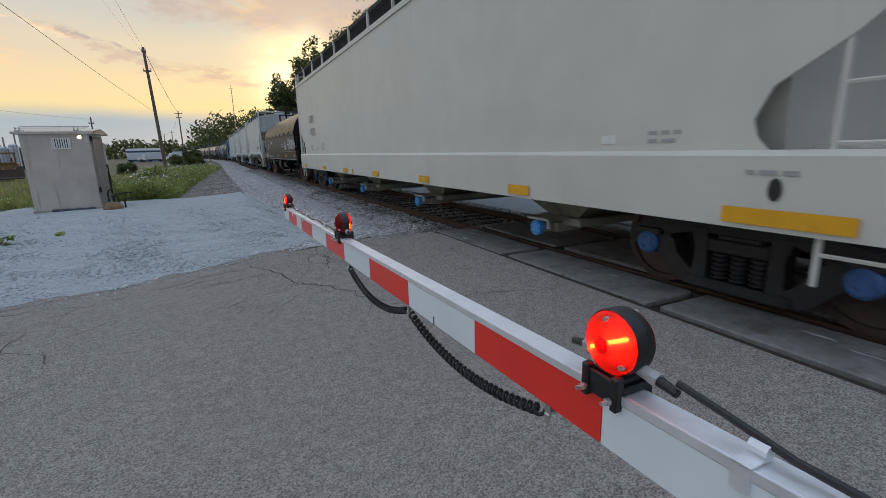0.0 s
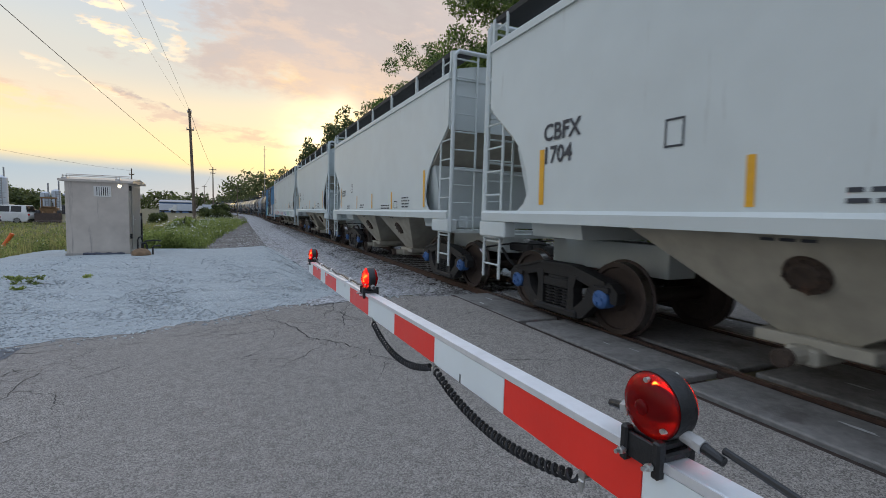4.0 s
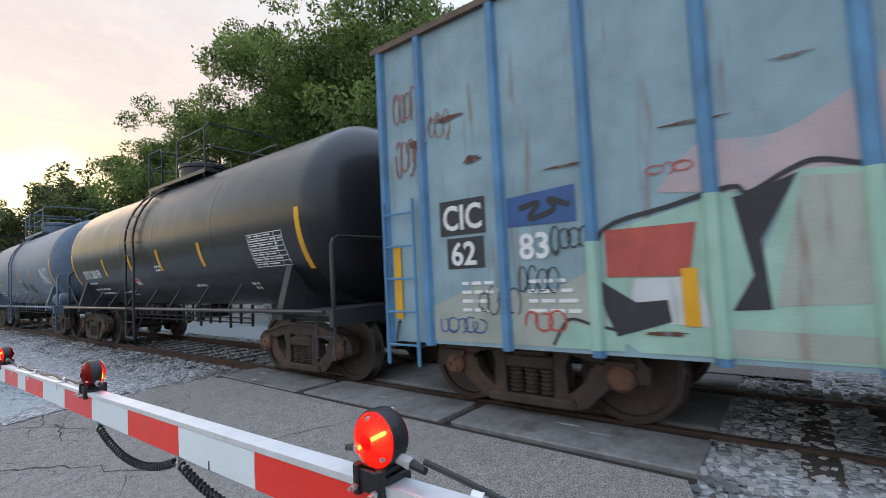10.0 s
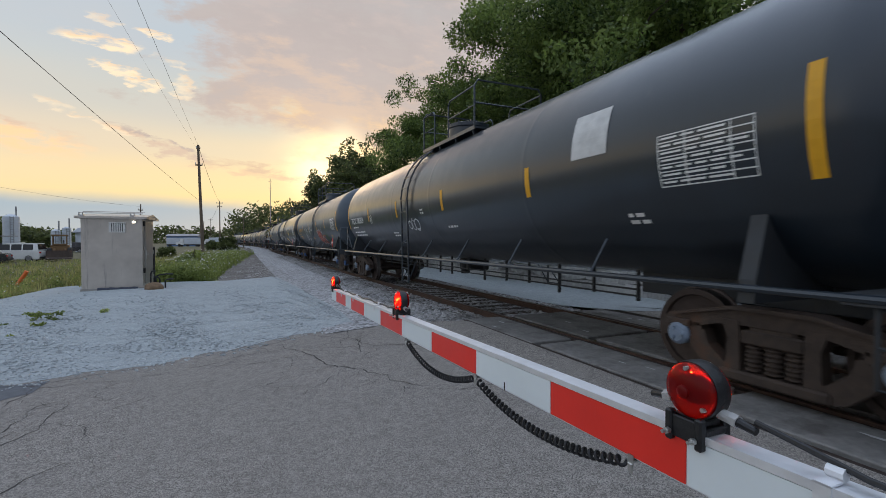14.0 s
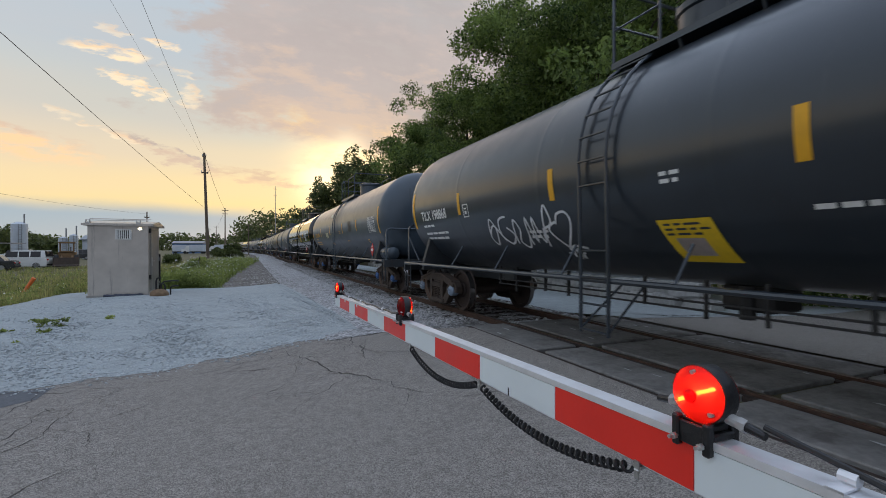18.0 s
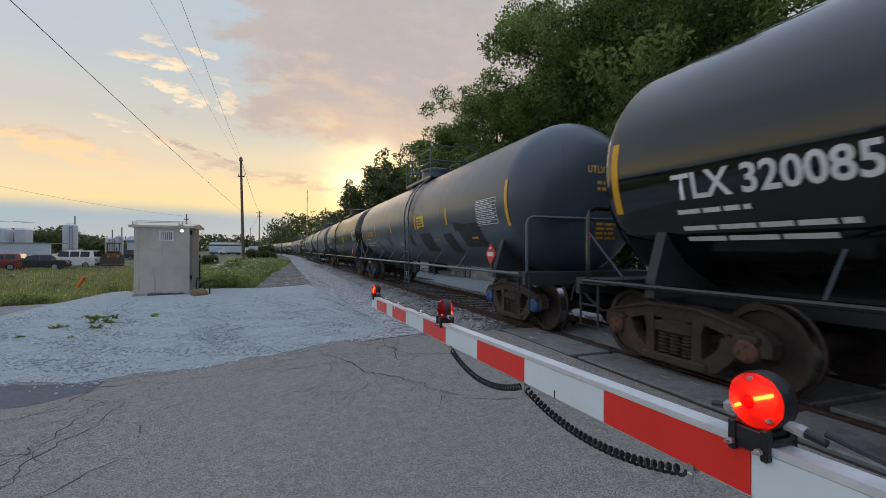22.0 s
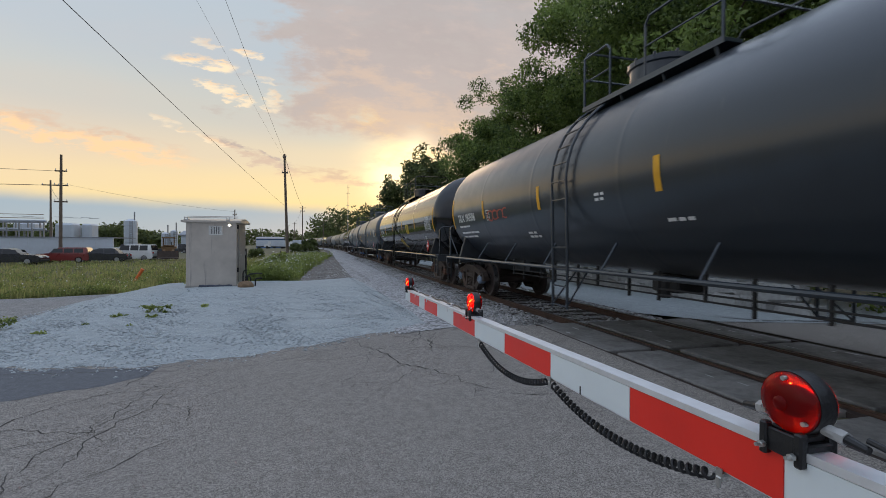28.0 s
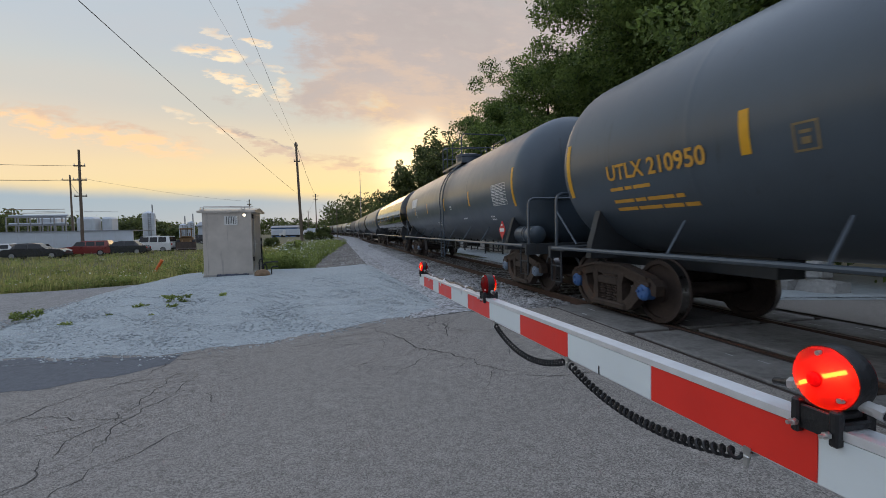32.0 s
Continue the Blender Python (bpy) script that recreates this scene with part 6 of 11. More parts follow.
# ---------------------------------------------------------------- boxcar
def box_car(f, r):
    rng = random.Random(9)
    half = (r - f + 3.70) / 2
    mid = station(f, r)
    blue = mat("faded_blue_boxcar_paint", (0.230, 0.335, 0.370), 0.55, var=0.26, scale=3, bump=0.1, stain=(0.20, 0.115, 0.075), stain_amount=0.42, streak=True, stain_scale=3.4)
    post = mat("deeper_blue_post_paint", (0.09, 0.22, 0.37), 0.6, var=0.3, scale=5, stain=(0.2, 0.08, 0.035), stain_amount=0.3, streak=True)
    rust = mat("rusted_boxcar_steel", (0.105, 0.040, 0.021), 0.8, var=0.6, scale=9, bump=0.3, stain=(0.30, 0.36, 0.40), stain_amount=0.62, stain_scale=4.5)
    dark = mat("black_brown_rusted_steel", (0.035, 0.022, 0.017), 0.75, var=0.5, scale=8, bump=0.3, stain=(0.13, 0.055, 0.03), stain_amount=0.8, stain_scale=6.0)
    worn = mat("worn_blue_rusted_steel", (0.19, 0.31, 0.40), 0.6, var=0.3, scale=6, bump=0.2, stain=(0.085, 0.036, 0.020), stain_amount=0.72, stain_scale=3.2)
    peel = mat("peeling_pale_paint_over_rust", (0.38, 0.46, 0.50), 0.65, var=0.25, scale=8, bump=0.25, stain=(0.13, 0.052, 0.025), stain_amount=0.85, stain_scale=5.5)
    sill_paint = mat("dirty_pale_blue_sill_paint", (0.33, 0.41, 0.46), 0.6, var=0.3, scale=4, bump=0.15, stain=(0.16, 0.075, 0.045), stain_amount=0.62, stain_scale=4.0)
    car = thing("boxcar", "faded blue boxcar with rust streaks and large white and mint graffiti", "boxcar")
    e, e2, W, z0, z1 = 7.95, 8.30, 1.32, 0.70, 4.12
    bm = bmesh.new()
    box(bm, -W, -e, z0, W, e2, z1)
    part("body", bm, blue, car, "ribbed steel body")
    bm = bmesh.new()
    prism(bm, [(W + 0.06, z1), (W + 0.06, z1 + 0.07), (0, z1 + 0.24), (-W - 0.06, z1 + 0.07), (-W - 0.06, z1)], 1, -e - 0.05, e2 + 0.05)
    part("roof", bm, mat("brown_roof_steel", (0.13, 0.085, 0.06), 0.75, var=0.4, scale=6, bump=0.2), car, "rusty low-pitched roof")
    for y in (8.24, 7.65, 6.70, 5.83, 4.93, 4.05, 3.12, 2.38, -1.48, -2.03, -2.92, -3.81, -4.70, -5.60, -6.50, -7.35, -7.88):
        for s in (-1, 1):
            bm = bmesh.new()
            prism(bm, [(s * W, y - 0.06), (s * (W + 0.055), y - 0.033), (s * (W + 0.055), y + 0.033), (s * W, y + 0.06)], 2, z0 - 0.02, z1)
            part("side_post", bm, post, car)
    D = W + 0.085
    for s in (-1, 1):
        bm = bmesh.new()
        box(bm, s * (W - 0.05), -3.95, z0 - 0.02, s * (W + 0.07), 2.2, z0 + 0.19, 0.015)
        part("side_sill", bm, sill_paint, car, "dented pale sill with rust blooms")
        bm = bmesh.new()
        box(bm, s * (W - 0.05), -3.1, z0 - 0.16, s * (W + 0.04), 1.7, z0 - 0.02, 0.012)
        part("side_sill", bm, dark, car, "rusted lower sill")
        bm = bmesh.new()
        box(bm, s * (W + 0.05), -4.0, z0 + 0.18, s * (W + 0.14), 2.4, z0 + 0.23, 0.008)
        part("door_track", bm, worn, car)
        bm = bmesh.new()
        box(bm, s * (W + 0.02), -4.2, z1 - 0.12, s * (W + 0.12), 2.4, z1 - 0.04, 0.008)
        part("door_track", bm, worn, car)
        # plug door: panel, edge frames, rails, two lock pipes
        bm = bmesh.new()
        box(bm, s * (W + 0.01), -1.20, z0 + 0.22, s * D, 1.98, z1 - 0.14, 0.012)
        door = part("door", bm, blue, car, "heavy sliding plug door")
        for y0, y1, w, m in ((1.85, 2.06, 0.05, rust), (1.72, 1.84, 0.035, worn), (-1.22, -1.02, 0.055, rust), (-0.98, -0.90, 0.035, worn)):
            bm = bmesh.new()
            box(bm, s * (D - 0.01), y0, z0 + 0.20, s * (D + w), y1, z1 - 0.13, 0.01)
            part("door_edge", bm, m, door, "rusted door edge frame")
        for v, h, y0, y1, m in ((3.72, 0.06, -0.9, 1.72, worn), (3.14, 0.075, -0.9, 1.80, worn), (2.37, 0.08, -0.9, 1.80, worn), (1.985, 0.075, -0.9, 1.80, dark), (1.30, 0.055, -0.9, 1.80, worn), (1.20, 0.05, -1.0, 1.84, rust), (1.09, 0.05, -1.0, 1.84, worn), (0.98, 0.05, -1.0, 1.84, rust)):
            bm = bmesh.new()
            prism(bm, [(s * D, v - h / 2), (s * (D + 0.045), v - h * 0.3), (s * (D + 0.045), v + h * 0.3), (s * D, v + h / 2)], 1, y0, y1)
            part("door_rib", bm, m, door, "rust-bitten horizontal rail")
        for u, v0, v1, w, m in ((-0.38, 2.40, 3.12, 0.05, worn), (-0.30, 1.22, 2.38, 0.045, rust), (0.95, 2.4, 3.7, 0.05, worn)):
            bm = bmesh.new()
            box(bm, s * (D - 0.005), -u - w, v0, s * (D + 0.035), -u + w, v1, 0.006)
            part("door_stile", bm, m, door, "upright rail of the door")
        for u in (-1.49, 0.40):
            bm = bmesh.new()
            rod(bm, (s * (D + 0.085), -u, z0 + 0.18), (s * (D + 0.085), -u, z1 - 0.10), 0.030, 10)
            pipe_ = part("locking_rod", bm, dark, door, "dark rusted lock pipe")
            for v in (1.05, 1.98, 2.37, 3.14, 3.75):
                bm = bmesh.new()
                box(bm, s * (D + 0.01), -u - 0.06, v - 0.045, s * (D + 0.125), -u + 0.06, v + 0.045, 0.012)
                part("bracket", bm, dark if v < 2.2 else worn, pipe_, "lock pipe bracket")
        for u0, v0, u1, v1, m in ((-0.73, 1.24, -0.34, 2.13, peel), (-1.72, 0.95, -1.56, 2.30, peel), (0.62, 1.0, 0.90, 2.35, rust), (-1.42, 0.93, -0.4, 1.12, rust), (0.02, 0.95, 0.62, 1.18, rust), (-1.84, 1.95, -1.0, 2.06, peel)):
            bm = bmesh.new()
            box(bm, s * (D - 0.002), -u1, v0, s * (D + 0.006), -u0, v1, 0.002)
            part("door_plate", bm, m, door, "rust-worn plate with peeling paint")
        for u, v, w, h, m in ((-0.52, 2.72, 0.13, 0.06, peel), (0.52, 2.42, 0.11, 0.05, dark), (1.1, 2.45, 0.16, 0.10, dark), (-1.5, 0.94, 0.12, 0.10, dark), (-1.95, 2.72, 0.10, 0.07, dark), (-1.95, 3.75, 0.12, 0.09, dark), (1.1, 0.98, 0.2, 0.10, sill_paint)):
            bm = bmesh.new()
            box(bm, s * (D + 0.01), -u - w / 2, v - h, s * (D + 0.11), -u + w / 2, v + h, 0.015)
            part("door_fitting", bm, m, door, "lug of the door gear")
        bm = bmesh.new()
        ladder(bm, (s * (W + 0.07), -e + 0.05, 0.45), (s * (W + 0.07), -e + 0.05, 3.4), (0, 0.45, 0), 8, 0.015)
        part("ladder", bm, post, car)
        bm = bmesh.new()
        ladder(bm, (s * (W + 0.07), e2 - 0.52, 0.45), (s * (W + 0.07), e2 - 0.52, 2.3), (0, 0.45, 0), 5, 0.013)
        part("ladder", bm, post, car)
        bm = bmesh.new()
        end = e2 if s > 0 else e
        for k in range(9):
            z = z0 + 0.3 + k * 0.35
            prism(bm, [(s * end, z - 0.09), (s * (end + 0.06), z), (s * end, z + 0.09)], 0, -W + 0.1, W - 0.1)
        box(bm, -1.2, s * end, z0 - 0.1, 1.2, s * (end + 0.12), z0 - 0.04)
        part("end_rib", bm, rust, car, "corrugated end")
    bm = bmesh.new()
    box(bm, -0.3, -half + 0.7, 0.58, 0.3, half - 0.7, z0, 0.02)
    for k in range(7):
        y = -half + 2.6 + (2 * half - 5.2) * k / 6
        box(bm, -1.25, y - 0.05, 0.62, 1.25, y + 0.05, z0)
    part("underframe", bm, M_UNDER, car)
    put = wrap_flat(-W)
    cols = {"white": mat("graffiti_white", (0.54, 0.55, 0.545), 0.6, var=0.18, scale=3, stain=(0.24, 0.27, 0.28), stain_amount=0.5, streak=True), "mint": mat("graffiti_mint", (0.30, 0.46, 0.37), 0.6, var=0.25, scale=3, stain=(0.22, 0.20, 0.15), stain_amount=0.4, streak=True), "black": mat("graffiti_black", (0.028, 0.028, 0.032), 0.6, var=0.4, scale=4, stain=(0.16, 0.19, 0.20), stain_amount=0.22, streak=True), "red": mat("graffiti_red", (0.42, 0.08, 0.06), 0.6), "navy": mat("graffiti_blue", (0.04, 0.10, 0.26), 0.6)}

    cols["tan"] = mat("graffiti_tan", (0.34, 0.36, 0.31), 0.6, var=0.25, scale=3, stain=(0.20, 0.13, 0.09), stain_amount=0.5, streak=True)
    cols["salmon"] = mat("graffiti_salmon", (0.42, 0.335, 0.34), 0.6, var=0.2, scale=2, stain=(0.30, 0.36, 0.40), stain_amount=0.6)
    cols["rusty"] = mat("graffiti_rust_red", (0.26, 0.12, 0.08), 0.7, var=0.3, scale=6)

    def paint(name, shapes):
        bm = bmesh.new()

        def put(u, v, off):
            return (-W - off, -u, v)
        for kind, *a in shapes:
            if kind == "poly":
                bm.faces.new([bm.verts.new(put(u, v, a[1])) for u, v in a[0]])
            elif kind == "blob":
                blob(bm, put, *a[:4], off=a[4])
            else:
                ribbon(bm, put, smooth_line(a[0], 4), a[1], a[2])
        part("graffiti", bm, cols[name], car, name + " spray painted lettering")
    # rear half: mint blocks with dark shadows and a red field
    paint("salmon", [("poly", smooth_line([(-5.3, 2.0), (-5.0, 2.32), (-4.5, 2.30), (-4.0, 2.55), (-3.4, 2.75), (-3.1, 2.3), (-3.3, 1.9), (-4.4, 1.9), (-5.3, 2.0)], 4)[:-1], 0.004)])
    paint("tan", [("poly", [(-7.62, 0.74), (-7.60, 1.10), (-7.0, 1.32), (-6.3, 1.20), (-5.9, 1.40), (-5.74, 1.0), (-5.7, 0.74)], 0.004)])
    paint("mint", [("poly", [(-5.74, 0.90), (-5.74, 1.72), (-4.80, 1.94), (-4.64, 1.38), (-4.72, 0.74), (-5.5, 0.74)], 0.006)])
    paint("mint", [("poly", [(-4.72, 0.74), (-4.64, 1.5), (-4.42, 2.03), (-3.55, 1.93), (-3.2, 1.72), (-3.0, 1.25), (-3.05, 0.74)], 0.0065)])
    paint("mint", [("poly", [(-3.05, 0.74), (-3.0, 1.6), (-2.8, 1.85), (-2.45, 2.02), (-2.02, 1.5), (-1.95, 0.74)], 0.006)])
    paint("mint", [("poly", [(-6.23, 0.74), (-6.06, 0.97), (-5.58, 0.88), (-5.62, 0.74)], 0.008)])
    paint("tan", [("poly", [(-4.40, 1.98), (-3.95, 1.93), (-3.72, 1.88), (-3.9, 1.14), (-4.60, 1.11)], 0.009)])
    paint("white", [("poly", [(-5.55, 1.0), (-5.52, 1.33), (-5.06, 1.33), (-4.98, 0.95)], 0.009)])
    paint("white", [("poly", [(-3.45, 1.0), (-3.4, 1.65), (-2.9, 1.75), (-2.85, 1.3)], 0.009)])
    paint("tan", [("poly", [(-4.95, 0.76), (-4.9, 0.95), (-4.0, 0.92), (-3.4, 1.0), (-3.2, 0.76)], 0.0095)])
    paint("black", [("poly", [(-5.79, 1.33), (-5.50, 1.14), (-5.27, 1.16), (-5.25, 0.99), (-5.67, 0.86)], 0.012)])
    paint("black", [("poly", [(-4.80, 1.89), (-4.69, 1.91), (-4.42, 2.01), (-4.65, 1.57), (-4.62, 1.09), (-4.85, 1.08), (-4.71, 1.33)], 0.012)])
    paint("black", [("poly", [(-3.95, 1.05), (-3.8, 1.5), (-3.62, 1.25), (-3.35, 0.76), (-3.6, 0.76)], 0.012)])
    paint("black", [("poly", [(-2.82, 1.36), (-2.78, 1.76), (-2.22, 1.76), (-2.24, 1.38)], 0.012)])
    paint("black", [("poly", [(-2.75, 0.76), (-2.8, 1.1), (-2.62, 1.12), (-2.5, 0.76)], 0.012)])
    paint("black", [("line", [(-6.23, 0.76), (-6.08, 0.99), (-5.86, 0.95), (-5.60, 0.90)], 0.025, 0.011)])
    paint("black", [("line", [(-5.67, 0.9), (-5.79, 1.30), (-5.74, 1.74), (-5.22, 1.88), (-4.80, 1.97), (-4.70, 1.91), (-4.45, 2.04), (-4.29, 2.07), (-3.98, 1.97), (-3.55, 1.93), (-3.2, 1.75), (-3.0, 1.3)], 0.036, 0.010)])
    paint("mint", [("line", [(-3.0, 1.6), (-2.8, 1.88), (-2.45, 2.05), (-2.02, 1.52)], 0.03, 0.014)])
    paint("red", [("poly", [(-5.72, 1.35), (-5.72, 1.74), (-5.04, 1.74), (-5.11, 1.34)], 0.013)])
    # older tags: thin rust-red loops high up, dark scribbles low down
    for u0_, v0_, w_, h_, c_, wd_, n_ in ((-8.05, 2.55, 0.36, 0.5, "rusty", 0.020, 4), (-8.05, 3.1, 0.34, 0.55, "rusty", 0.018, 4), (-7.55, 2.85, 0.30, 0.4, "rusty", 0.014, 3), (-7.5, 0.80, 0.55, 0.22, "navy", 0.014, 5), (-7.0, 1.0, 0.45, 0.3, "black", 0.012, 4), (-6.55, 1.20, 0.40, 0.30, "black", 0.012, 4), (-6.2, 1.55, 0.35, 0.30, "black", 0.014, 4), (-6.5, 0.82, 0.38, 0.30, "red", 0.02, 3), (-5.35, 2.12, 0.30, 0.12, "red", 0.010, 3)):
        bm = bmesh.new()
        scrawl(bm, put, u0_, v0_, w_, h_, rng, wd_, n_, 0.013)
        part("graffiti", bm, cols[c_], car, c_ + " sprayed scribble")
    paint("navy", [("poly", [(-6.63, 1.86), (-6.63, 2.14), (-5.95, 2.18), (-5.95, 1.85)], 0.006)])
    paint("black", [("line", [(-6.5, 2.02), (-6.3, 2.06), (-6.4, 1.92), (-6.15, 1.98), (-6.2, 2.08), (-6.0, 2.0)], 0.05, 0.010)])
    paint("black", [("poly", [(-7.45, 1.84), (-7.45, 2.21), (-6.88, 2.21), (-6.88, 1.84)], 0.006)])
    paint("black", [("poly", [(-7.37, 1.49), (-7.37, 1.81), (-6.91, 1.81), (-6.91, 1.49)], 0.006)])
    # front half: tall rounded white letters
    paint("white", [("poly", smooth_line([(1.26, 0.84), (1.26, 1.95), (1.36, 2.15), (1.55, 2.18), (1.75, 2.08), (1.86, 1.96), (1.98, 2.14), (1.99, 0.84)], 3), 0.006)])
    paint("white", [("poly", smooth_line([(1.98, 0.84), (1.98, 1.9), (2.10, 2.04), (2.20, 1.92), (2.36, 2.16), (2.56, 2.24), (2.80, 2.14), (2.98, 1.92), (3.0, 0.80)], 3), 0.0065)])
    paint("white", [("poly", smooth_line([(2.99, 0.80), (2.99, 1.86), (3.20, 1.90), (3.24, 2.14), (3.46, 2.30), (3.68, 2.24), (3.82, 1.95), (3.90, 1.70), (3.88, 0.76)], 3), 0.007)])
    paint("black", [("line", [(1.26, 2.12), (1.36, 2.19), (1.56, 2.21), (1.76, 2.11), (1.86, 1.99), (1.98, 2.17), (2.08, 2.08), (2.19, 1.96), (2.36, 2.20), (2.56, 2.28), (2.82, 2.17), (2.98, 1.97)], 0.05, 0.012)])
    paint("black", [("line", [(2.98, 1.97), (3.06, 1.80), (3.20, 1.92)], 0.04, 0.012)])
    paint("black", [("poly", smooth_line([(1.47, 1.50), (1.55, 1.68), (1.72, 1.56), (1.66, 1.47), (1.47, 1.50)], 3)[:-1], 0.011)])
    paint("black", [("poly", smooth_line([(1.49, 1.20), (1.60, 1.23), (1.78, 1.20), (1.68, 1.02), (1.56, 0.98), (1.49, 1.20)], 3)[:-1], 0.011)])
    paint("black", [("poly", smooth_line([(2.12, 1.62), (2.20, 1.55), (2.30, 1.25), (2.36, 1.02), (2.27, 0.98), (2.16, 1.2), (2.12, 1.62)], 3)[:-1], 0.012)])
    paint("black", [("poly", smooth_line([(2.55, 1.64), (2.65, 1.72), (2.82, 1.62), (2.80, 1.52), (2.62, 1.52), (2.55, 1.64)], 3)[:-1], 0.012)])
    paint("black", [("poly", smooth_line([(2.60, 1.36), (2.75, 1.40), (2.95, 1.25), (3.06, 0.98), (3.0, 0.89), (2.90, 1.08), (2.76, 1.22), (2.60, 1.36)], 3)[:-1], 0.012)])
    paint("black", [("poly", smooth_line([(3.28, 1.62), (3.36, 1.70), (3.43, 1.60), (3.34, 1.55), (3.28, 1.62)], 3)[:-1], 0.012)])
    paint("black", [("poly", smooth_line([(3.24, 1.38), (3.46, 1.40), (3.60, 1.28), (3.70, 0.96), (3.58, 0.92), (3.46, 1.14), (3.34, 1.26), (3.24, 1.38)], 3)[:-1], 0.012)])
    paint("black", [("line", [(3.46, 2.33), (3.70, 2.27), (3.85, 1.98), (3.93, 1.70)], 0.03, 0.012)])
    # behind it an angular sage and lilac piece with cream and black edges
    cols["lilac"] = mat("graffiti_lilac_grey", (0.40, 0.41, 0.44), 0.6, var=0.2, scale=3, stain=(0.26, 0.29, 0.31), stain_amount=0.5, streak=True)
    cols["cream"] = mat("graffiti_cream", (0.56, 0.59, 0.48), 0.6, var=0.15, scale=5, bump=0.05)
    paint("tan", [("poly", [(3.90, 0.76), (3.92, 1.46), (4.10, 1.52), (4.20, 1.72), (4.35, 1.92), (4.66, 2.12), (4.92, 2.06), (4.92, 0.76)], 0.006)])
    paint("lilac", [("poly", [(4.92, 0.76), (4.92, 2.05), (5.5, 2.08), (6.6, 1.90), (6.6, 0.76)], 0.0065)])
    paint("black", [("poly", [(4.66, 2.11), (4.82, 2.08), (5.30, 2.06), (5.24, 1.84), (4.84, 1.97)], 0.009)])
    paint("black", [("poly", [(4.20, 1.70), (4.37, 1.90), (4.50, 1.95), (4.42, 1.76), (4.31, 1.70)], 0.009)])
    paint("cream", [("line", [(3.98, 1.44), (4.12, 1.58), (4.20, 1.75), (4.36, 1.95), (4.50, 1.99), (4.66, 2.16), (4.82, 2.13), (5.10, 2.09), (5.5, 2.13), (6.6, 1.93)], 0.045, 0.012)])
    paint("black", [("line", [(4.24, 0.78), (4.14, 1.1), (4.28, 1.36), (3.97, 1.47)], 0.035, 0.011)])
    paint("black", [("line", [(5.20, 1.84), (4.90, 1.56), (5.12, 1.40), (4.86, 1.16)], 0.07, 0.012)])
    paint("black", [("blob", 4.66, 1.22, 0.09, 0.10, 0.011)])
    paint("black", [("line", [(4.66, 1.24), (4.78, 1.20), (4.88, 1.12)], 0.07, 0.0115)])
    paint("black", [("poly", [(4.80, 1.12), (4.90, 1.08), (5.0, 0.77), (4.74, 0.77)], 0.012)])
    paint("black", [("line", [(5.3, 0.80), (5.45, 1.45), (5.85, 1.55), (6.0, 1.1), (6.4, 0.85)], 0.10, 0.010)])
    paint("black", [("line", [(3.98, 1.50), (4.35, 1.49), (4.68, 1.48)], 0.014, 0.013)])
    paint("black", [("line", [(4.0, 1.04), (4.35, 1.03), (4.68, 1.02)], 0.010, 0.013)])
    for u0_, v0_, w_, h_, c_, wd_, n_ in ((3.95, 1.98, 0.30, 0.26, "black", 0.050, 4), (4.20, 2.04, 0.28, 0.18, "black", 0.045, 3), (3.92, 1.80, 0.30, 0.10, "white", 0.022, 4)):
        bm = bmesh.new()
        scrawl(bm, put, u0_, v0_, w_, h_, rng, wd_, n_, 0.0155)
        part("graffiti", bm, cols[c_], car, c_ + " sprayed scribble")
    bm = bmesh.new()
    box(bm, -W - 0.020, -4.47, 1.55, -W - 0.004, -4.29, 1.72, 0.004)
    vent = part("vent", bm, rust, car, "small rusted vent")
    for k in range(4):
        bm = bmesh.new()
        box(bm, -W - 0.032, -4.46, 1.57 + 0.037 * k, -W - 0.018, -4.30, 1.585 + 0.037 * k)
        part("slat", bm, dark, vent)
    bm = bmesh.new()
    blob(bm, put, 4.57, 0.79, 0.13, 0.035, 0.014, 18, 0.3, rng)
    part("rust_patch", bm, dark, car, "flaking dark rust patch")
    # paint carried over the posts
    for u, v1, c in ((-5.83, 1.66, "mint"), (-4.93, 1.94, "mint"), (-4.05, 1.98, "mint"), (-3.12, 1.75, "mint"), (1.48, 2.14, "white"), (2.03, 2.0, "white"), (2.92, 1.95, "white"), (4.70, 2.09, "tan"), (5.60, 2.05, "lilac"), (6.50, 1.85, "lilac")):
        bm = bmesh.new()
        y = -u
        prism(bm, [(-W - 0.004, y - 0.064), (-W - 0.059, y - 0.036), (-W - 0.059, y + 0.036), (-W - 0.004, y + 0.064)], 2, 0.74, v1)
        part("graffiti", bm, cols[c], car, c + " spray paint over the post")
    # the door's paint, worn red field and sprayed tags
    putd = wrap_flat(-D - 0.006)
    for name_, u0_, v0_, u1_, v1_ in (("red", -1.22, 1.40, -0.80, 1.71), ("black", -1.34, 1.34, -0.76, 1.76), ("black", -0.20, 1.90, 0.36, 1.97), ("white", -1.0, 2.68, -0.78, 2.76)):
        bm = bmesh.new()
        patch(bm, putd, u0_, v0_, u1_, v1_, 0.009 if name_ == "red" else 0.006, 2)
        part("paint_patch", bm, cols[name_], car, name_ + " paint patch on the door")
    bm = bmesh.new()
    scrawl(bm, putd, -0.02, 1.22, 0.38, 0.40, rng, 0.018, 5, 0.01)
    part("graffiti", bm, cols["black"], car, "black sprayed scrawl on the door")
    bm = bmesh.new()
    patch(bm, putd, -0.19, 1.18, -0.08, 1.62, 0.010, 2)
    part("reflector", bm, M_YELLOW, car, "yellow reflective stripe")
